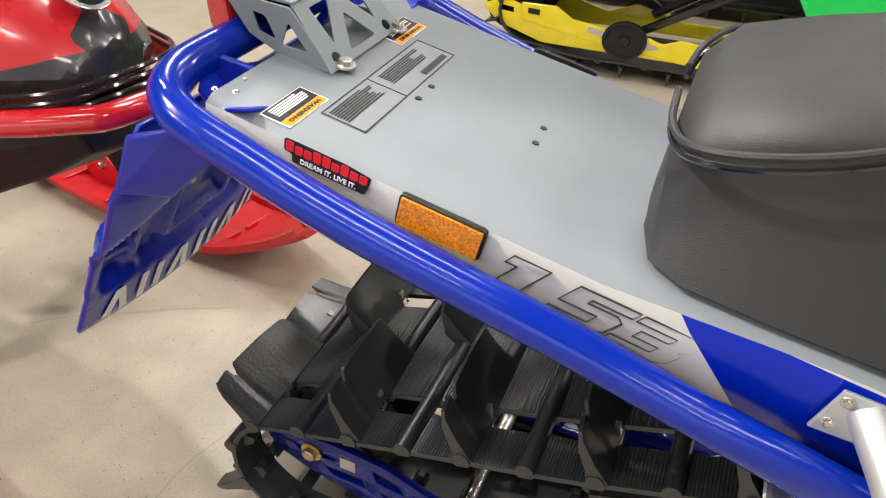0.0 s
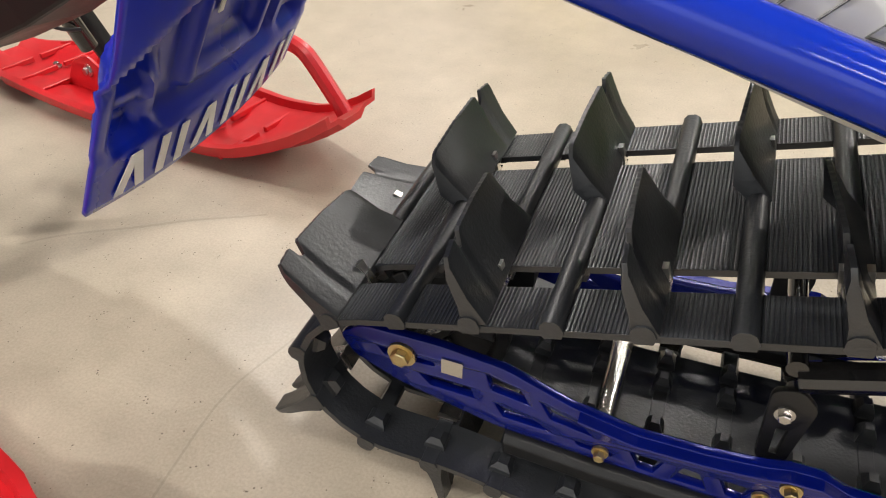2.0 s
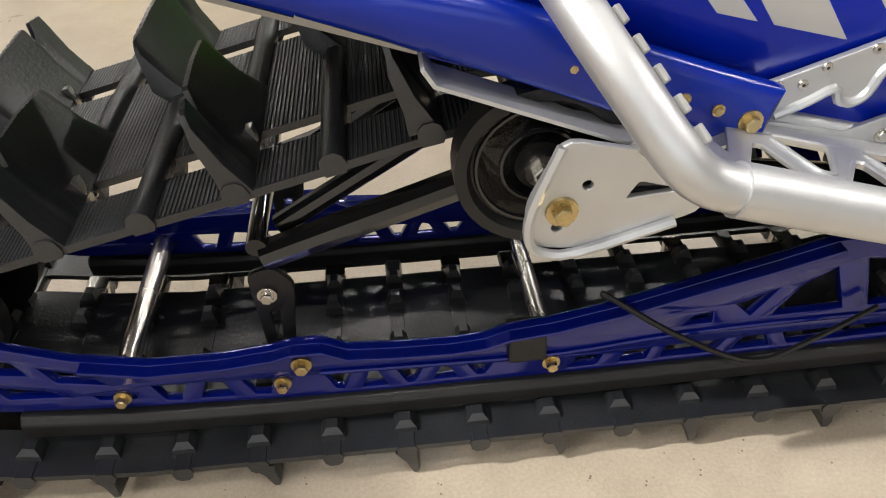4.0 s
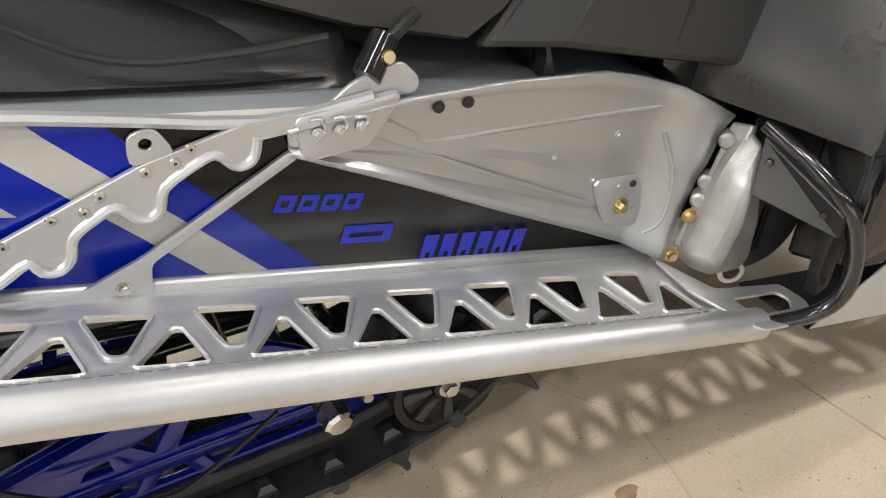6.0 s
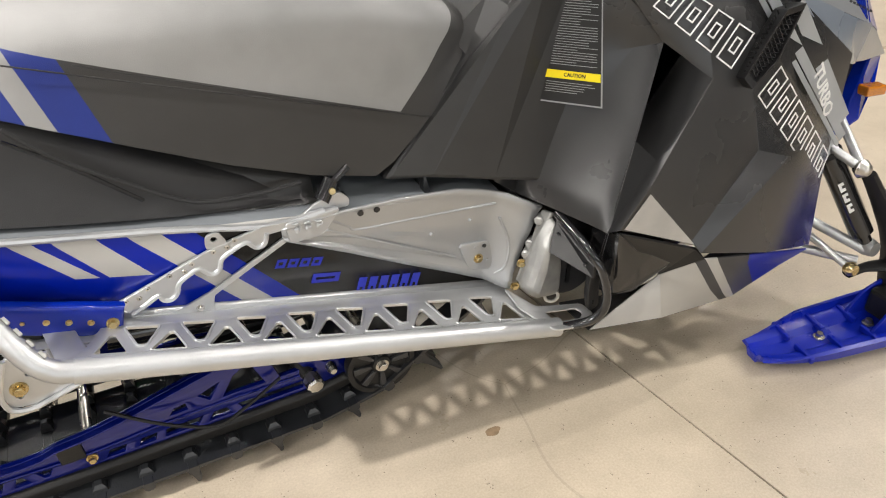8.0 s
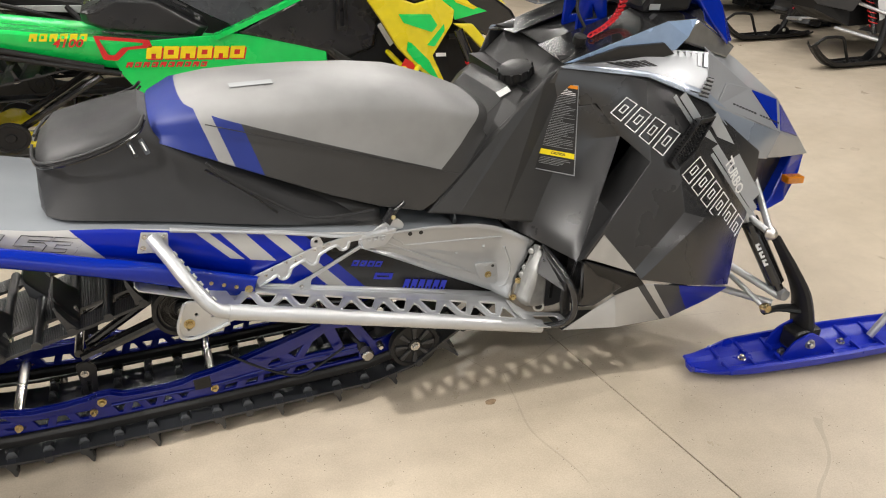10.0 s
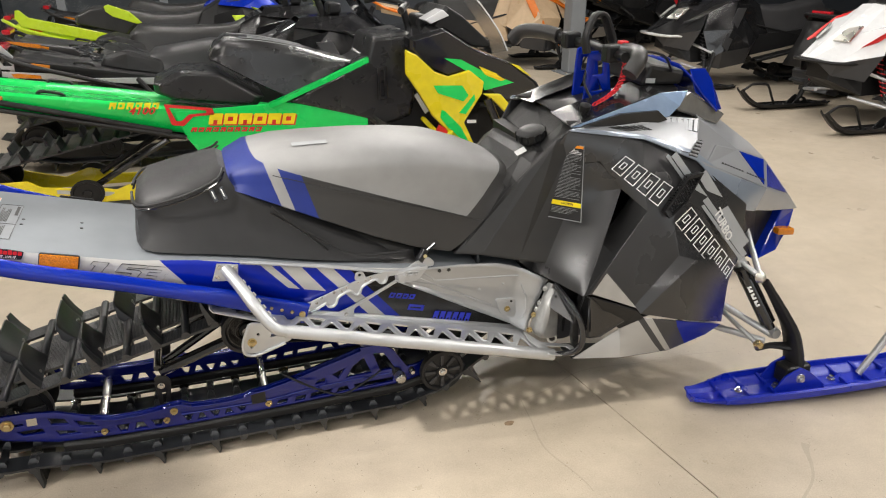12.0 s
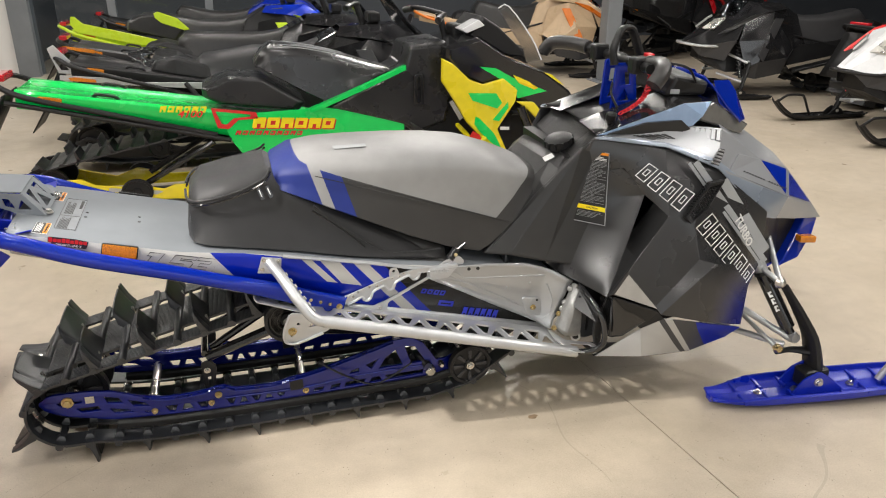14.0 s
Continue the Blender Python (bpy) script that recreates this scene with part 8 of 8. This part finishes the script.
GQ("gauge_cover", loft([(2.186, 0.933), (2.282, 1.054), (2.36, 0.998), (2.509, 0.84), (2.51, 0.809), (2.408, 0.824), (2.251, 0.936)], (-0.20, -0.17, 0.17, 0.20), (0.9, 1.0, 1.0, 0.9)), BLACK, "as built", bevel=0.006)
GQ("yellow_fairing", loft([(2.037, 0.847), (2.089, 0.816), (2.174, 0.722), (2.244, 0.691), (2.347, 0.72), (2.421, 0.652), (2.412, 0.584), (2.322, 0.425), (2.377, 0.288), (2.271, 0.339), (2.164, 0.475), (2.099, 0.605), (2.036, 0.717)], (-0.365, -0.335), (0.985, 1.0)), YELLOW, bevel=0.006)
for o, y, mt in (([(2.23, 0.787), (2.312, 0.776), (2.401, 0.719), (2.585, 0.631), (2.432, 0.596), (2.413, 0.666), (2.335, 0.714)], -0.325, GREEN), ([(2.401, 0.735), (2.457, 0.707), (2.538, 0.652), (2.516, 0.645), (2.435, 0.684)], -0.329, YELLOW), ([(2.57, 0.738), (2.611, 0.725), (2.684, 0.655), (2.648, 0.676)], -0.31, YELLOW), ([(2.166, 0.648), (2.307, 0.639), (2.339, 0.582), (2.314, 0.55), (2.188, 0.604)], -0.3665, GREEN), ([(2.369, 0.586), (2.373, 0.554), (2.327, 0.476), (2.293, 0.485)], -0.3665, GREEN), ([(2.205, 0.51), (2.222, 0.502), (2.3, 0.408), (2.347, 0.307), (2.315, 0.323), (2.233, 0.413), (2.2, 0.467)], -0.3665, GREEN), ([(2.192, 0.427), (2.225, 0.405), (2.254, 0.345), (2.171, 0.384)], -0.3685, RED_PRINT)):
    GQ("fairing_print", loft(o, (y - 0.003, y)), mt)
GQ("headlamp", loft([(2.161, 0.983), (2.25, 1.037), (2.283, 1.003), (2.191, 0.961)], (-0.23, -0.10)), WHITE_GLOSS, "as built", bevel=0.006)
ws_ = GQ("windscreen", loft([(2.364, 1.092), (2.419, 1.102), (2.548, 0.917), (2.604, 0.789), (2.524, 0.778), (2.504, 0.857)], (-0.165, -0.160)), HAZE, "as built")
ws_.visible_shadow = False
GQ("front_arch", loft([(2.41, 0.587), (2.497, 0.581), (2.606, 0.435), (2.553, 0.306), (2.527, 0.324), (2.558, 0.432), (2.465, 0.542)], (-0.395, -0.360)), YELLOW, bevel=0.006)
fs_ = GQ("front_shock", rod((2.424, -0.40, 0.561), (2.483, -0.41, 0.397), 0.022, 12), BLACK_GLOSS, smooth=True)
GQ("front_spring", tube([Vector((2.483, -0.41, 0.397)).lerp(Vector((2.511, -0.415, 0.31)), k / 60) + Vector((math.cos(k) * 0.022, math.sin(k) * 0.022, 0)) for k in range(61)], 0.006, 6, soft=False), RED_PLASTIC, parent=fs_, smooth=True)
# white rod painted in for the bright highlight along the screen's edge
GQ("screen_rim", tube([(2.364, -0.168, 1.092), (2.419, -0.168, 1.102), (2.548, -0.168, 0.917), (2.604, -0.168, 0.789)], 0.004, 6, 3), WHITE_GLOSS, parent=ws_, smooth=True)
GQ("rail_skin", loft([(0.275, 0.244), (0.393, 0.244), (0.445, 0.205), (0.74, 0.160), (0.788, 0.182), (0.894, 0.172), (1.02, 0.150), (1.30, 0.125), (1.30, 0.07), (0.884, 0.085), (0.55, 0.125), (0.277, 0.179)], (-0.181, -0.169)), YELLOW, bevel=0.003)
GQ("rail_slot", loft([(0.50, 0.165), (0.70, 0.130), (0.73, 0.143), (0.72, 0.150), (0.50, 0.186)], (-0.1825, -0.1812)), SILVER)
GQ("rail_pad", loft([(0.300, 0.226), (0.338, 0.224), (0.338, 0.204), (0.300, 0.206)], (-0.185, -0.1812)), BLACK)
GQ("panel_mark", loft([(2.106, 0.573), (2.123, 0.585), (2.179, 0.477), (2.161, 0.462)], (-0.2290, -0.2265)), WHITE)
GQ("panel_mark", loft([(2.333, 0.443), (2.380, 0.439), (2.380, 0.421), (2.333, 0.424)], (-0.3705, -0.3690)), WHITE)
GQ("hood_mark", loft([(2.403, 0.730), (2.490, 0.690), (2.515, 0.660), (2.425, 0.698)], (-0.334, -0.3305)), YELLOW_PAINT)
GQ("front_marker", loft([(2.559, 0.524), (2.617, 0.504), (2.614, 0.456), (2.576, 0.478)], (-0.42, -0.39)), AMBER, bevel=0.004)
for q in (-1, 1):
    for w_, x0, x1 in ((0.128, 1.29, 1.66), (0.085, 1.33, 1.62), (0.045, 1.37, 1.58)):
        pts_ = [(x0 + (x1 - x0) * k / 6, q * w_ * (1 - 0.35 * k / 6), line_at(((1.275, 0.924), (1.42, 0.902), (1.51, 0.880), (1.60, 0.854), (1.72, 0.807)), x0 + (x1 - x0) * k / 6) - 0.010 * (w_ / 0.13) ** 3) for k in range(7)]
        GQ("seat_stitch", tube(pts_, 0.0026, 5, 3), GREY_PRINT, smooth=True)

_, BQ = sled("snowmobile", "black snowmobile with grey tail and clear plastic wrapping on it", (-0.42, 3.22, 0), 0, BLACK, BLACK, CHAR, BLACK_GLOSS, BLACK_GLOSS, CHAR, BLACK, BLACK, SMOKE, wrap=True, stretch=1.08, tall=-0.11)
BQ("edge_rail", loft([(0.138, 0.663), (0.521, 0.625), (0.55, 0.602), (0.97, 0.583), (0.965, 0.538), (0.526, 0.582), (0.133, 0.633)], (-0.226, -0.214)), SILVER, bevel=0.002)
BQ("tail_bracket", upright([(0.087, 0.821), (0.121, 0.841), (0.248, 0.676), (0.24, 0.658), (0.128, 0.67)], [[(0.116, 0.749), (0.132, 0.754), (0.192, 0.685), (0.141, 0.687)]], 0.010, -0.17, 0.001), SILVER)
BQ("side_marker", loft([(0.183, 0.647), (0.22, 0.649), (0.326, 0.631), (0.329, 0.612), (0.195, 0.626)], (-0.236, -0.226)), AMBER)
BQ("number_sticker", moved(words("5", 0.075, 0.0006), frame_on((0.695, -0.02, 0.702), (1, 0, -0.19), (-0.1, 1, 0.25))), YELLOW_PAINT)
_, DQ = sled("snowmobile", "dark snowmobile with amber reflectors and black seat", (-0.55, 4.15, 0), 0, CHAR, BLACK, VINYL, BLACK_GLOSS, BLACK_GLOSS, BLACK, BLACK, BLACK, SMOKE, stretch=1.08, tall=-0.05)
DQ("side_marker", loft([(0.118, 0.733), (0.154, 0.738), (0.336, 0.707), (0.332, 0.683), (0.295, 0.682)], (-0.236, -0.222)), AMBER)
_, LQ = sled("snowmobile", "lime yellow snowmobile with black and blue seat", (-0.75, 5.35, 0), 0, LIME, BLACK, VINYL, BLACK, BLUE, LIME, BLACK, LIME, CLEAR, stretch=1.05)
LQ("seat_bag", loft([(0.636, 0.797), (0.756, 0.852), (0.85, 0.858), (1.041, 0.769), (1.097, 0.708), (1.022, 0.616), (0.674, 0.713), (0.625, 0.723)], (-0.19, -0.15, 0.15, 0.19), (0.9, 1.0, 1.0, 0.9)), VINYL, bevel=0.01)
LQ("seat_patch", loft([(0.858, 0.866), (0.892, 0.882), (1.048, 0.82), (1.139, 0.724), (1.098, 0.716), (0.917, 0.781), (0.868, 0.825)], (-0.200, -0.175)), LIME, bevel=0.004)
LQ("tunnel_edge", loft([(0.213, 0.852), (0.242, 0.852), (0.298, 0.793), (0.623, 0.709), (1.037, 0.598), (1.023, 0.55), (0.663, 0.612), (0.242, 0.721), (0.202, 0.788)], (-0.235, -0.215)), LIME, bevel=0.004)
sled("snowmobile", "blue snowmobile with black seat", (-0.60, 6.45, 0), 0, BLACK, BLACK, VINYL, BLUE, BLUE, RED_PRINT, BLUE_PLASTIC, BLACK, None)
# red sled nosing up to the blue one's tail
rs, RQ = sled("snowmobile", "red and black snowmobile with red bumper and red skis", (-2.94, 0.06, 0), 0, BLACK, BLACK, VINYL, CHAR, BLACK, CHAR, RED_PLASTIC, RED, None, skix=1.90, skiy=0.41, nose=False, arm_m=BLACK, bare=("suspension_arm",))
REDNOSE = mat("red_and_black_nose", (0.022, 0.022, 0.024), 0.3, 0.0, 0.4, 0.08, layers=[((0.50, 0.008, 0.015), [(-1.6, -1.0, -4.98), (-0.15, 1.0, 0.250)])])
nose_rows = []
for x, zb, zt_, hw in ((2.715, 0.600, 0.665, 0.055), (2.695, 0.582, 0.690, 0.095), (2.64, 0.565, 0.728, 0.145), (2.54, 0.555, 0.785, 0.190), (2.40, 0.55, 0.85, 0.235), (2.20, 0.53, 0.90, 0.28), (1.90, 0.50, 0.93, 0.30)):
    half_ = [(0.0, zt_), (hw * 0.5, zt_ - 0.015), (hw * 0.82, zt_ - 0.055), (hw, zb + (zt_ - zb) * 0.42), (hw * 0.97, zb + (zt_ - zb) * 0.30), (hw * 0.86, zb + 0.01), (hw * 0.80, zb)]
    nose_rows.append([(x, -y, z) for y, z in reversed(half_)] + [(x, y, z) for y, z in half_[1:]])
RQ("hood", hull_rows(nose_rows), REDNOSE, "glossy black hood with a red upper panel", smooth=True, angle=30)
pan_rows = []
for x, zb, zt_, hw in ((2.70, 0.50, 0.575, 0.09), (2.62, 0.455, 0.58, 0.13), (2.50, 0.405, 0.58, 0.17), (2.36, 0.385, 0.58, 0.20), (2.0, 0.36, 0.58, 0.25)):
    half_ = [(hw, zt_), (hw * 0.98, (zt_ + zb) / 2), (hw * 0.82, zb), (0, zb - 0.015)]
    pan_rows.append([(x, -y, z) for y, z in half_] + [(x, y, z) for y, z in reversed(half_[:-1])])
RQ("nose_pan", hull_rows(pan_rows), BLACK, bevel=0.006)
for k in range(3):
    RQ("grille_bar", tube([(2.60, -0.185, 0.585 + 0.014 * k), (2.71, -0.125, 0.592 + 0.014 * k), (2.755, -0.05, 0.60 + 0.014 * k), (2.757, 0.05, 0.60 + 0.014 * k), (2.71, 0.125, 0.592 + 0.014 * k), (2.60, 0.185, 0.585 + 0.014 * k)], 0.004, 6, 4), BLACK_GLOSS, smooth=True)
RQ("front_bumper", tube([(2.36, -0.265, 0.572), (2.51, -0.225, 0.578), (2.66, -0.165, 0.58), (2.735, -0.115, 0.58), (2.765, -0.085, 0.58), (2.785, -0.02, 0.582), (2.785, 0.02, 0.582), (2.765, 0.085, 0.58), (2.735, 0.115, 0.58), (2.66, 0.165, 0.58), (2.51, 0.225, 0.578), (2.36, 0.265, 0.572)], 0.0205, 14, 4), RED, smooth=True)
bdg = frame_on((2.676, 0.0, 0.7335), (0, 1, 0), (-0.75, 0, 0.66))
RQ("badge", moved(flat(circle(0, 0, 0.040, 28), (), 0.006, 0.002), bdg), STEEL, smooth=True)
RQ("badge_face", moved(flat(circle(0, 0, 0.034, 28), (), 0.003), bdg @ Matrix.Translation((0, 0, 0.003))), BLACK_GLOSS)
RQ("badge_mark", moved(flat([(-0.02, -0.008), (0.012, -0.010), (0.022, 0.004), (0.004, 0.014), (-0.016, 0.008)], (), 0.002), bdg @ Matrix.Translation((0, 0, 0.005))), WHITE)
RQ("front_spindle_arm", rod((2.474, -0.12, 0.422), (2.171, -0.16, 0.190), 0.014, 10), BLACK, smooth=True)
# across the aisle
sled("snowmobile", "tan and orange snowmobile with orange skis", (2.74, 6.65, 0), -6, TAN, BLACK, VINYL, TAN, TAN, ORANGE, BLACK, ORANGE, CLEAR)
sled("snowmobile", "black touring snowmobile with luggage and red tail lamps", (5.55, 6.9, 0), 25, BLACK, BLACK, VINYL, BLACK_GLOSS, BLACK_GLOSS, RED, BLACK, BLACK, SMOKE, rack=True)
sled("snowmobile", "red and black touring snowmobile with luggage", (6.8, 7.6, 0), 25, BLACK, BLACK, VINYL, BLACK_GLOSS, BLACK_GLOSS, RED, BLACK, BLACK, SMOKE, rack=True)
sled("snowmobile", "black snowmobile with black seat facing the aisle", (8.07, 4.28, 0), 168, BLACK, BLACK, CHAR, BLACK_GLOSS, BLACK_GLOSS, CHAR, BLACK, SILVER, SMOKE)
sled("snowmobile", "white snowmobile with black and yellow nose and black skis", (8.28, 2.70, 0), 178, BLACK, BLACK, VINYL, WHITE_GLOSS, WHITE_GLOSS, RED_PRINT, BLACK, BLACK, None)
sled("snowmobile", "black snowmobile seen from its tail with red tail lamp", (6.32, 3.60, 0), 8, BLACK, BLACK, VINYL, BLACK_GLOSS, BLACK_GLOSS, CHAR, BLACK, BLACK, SMOKE, tall=0.05)
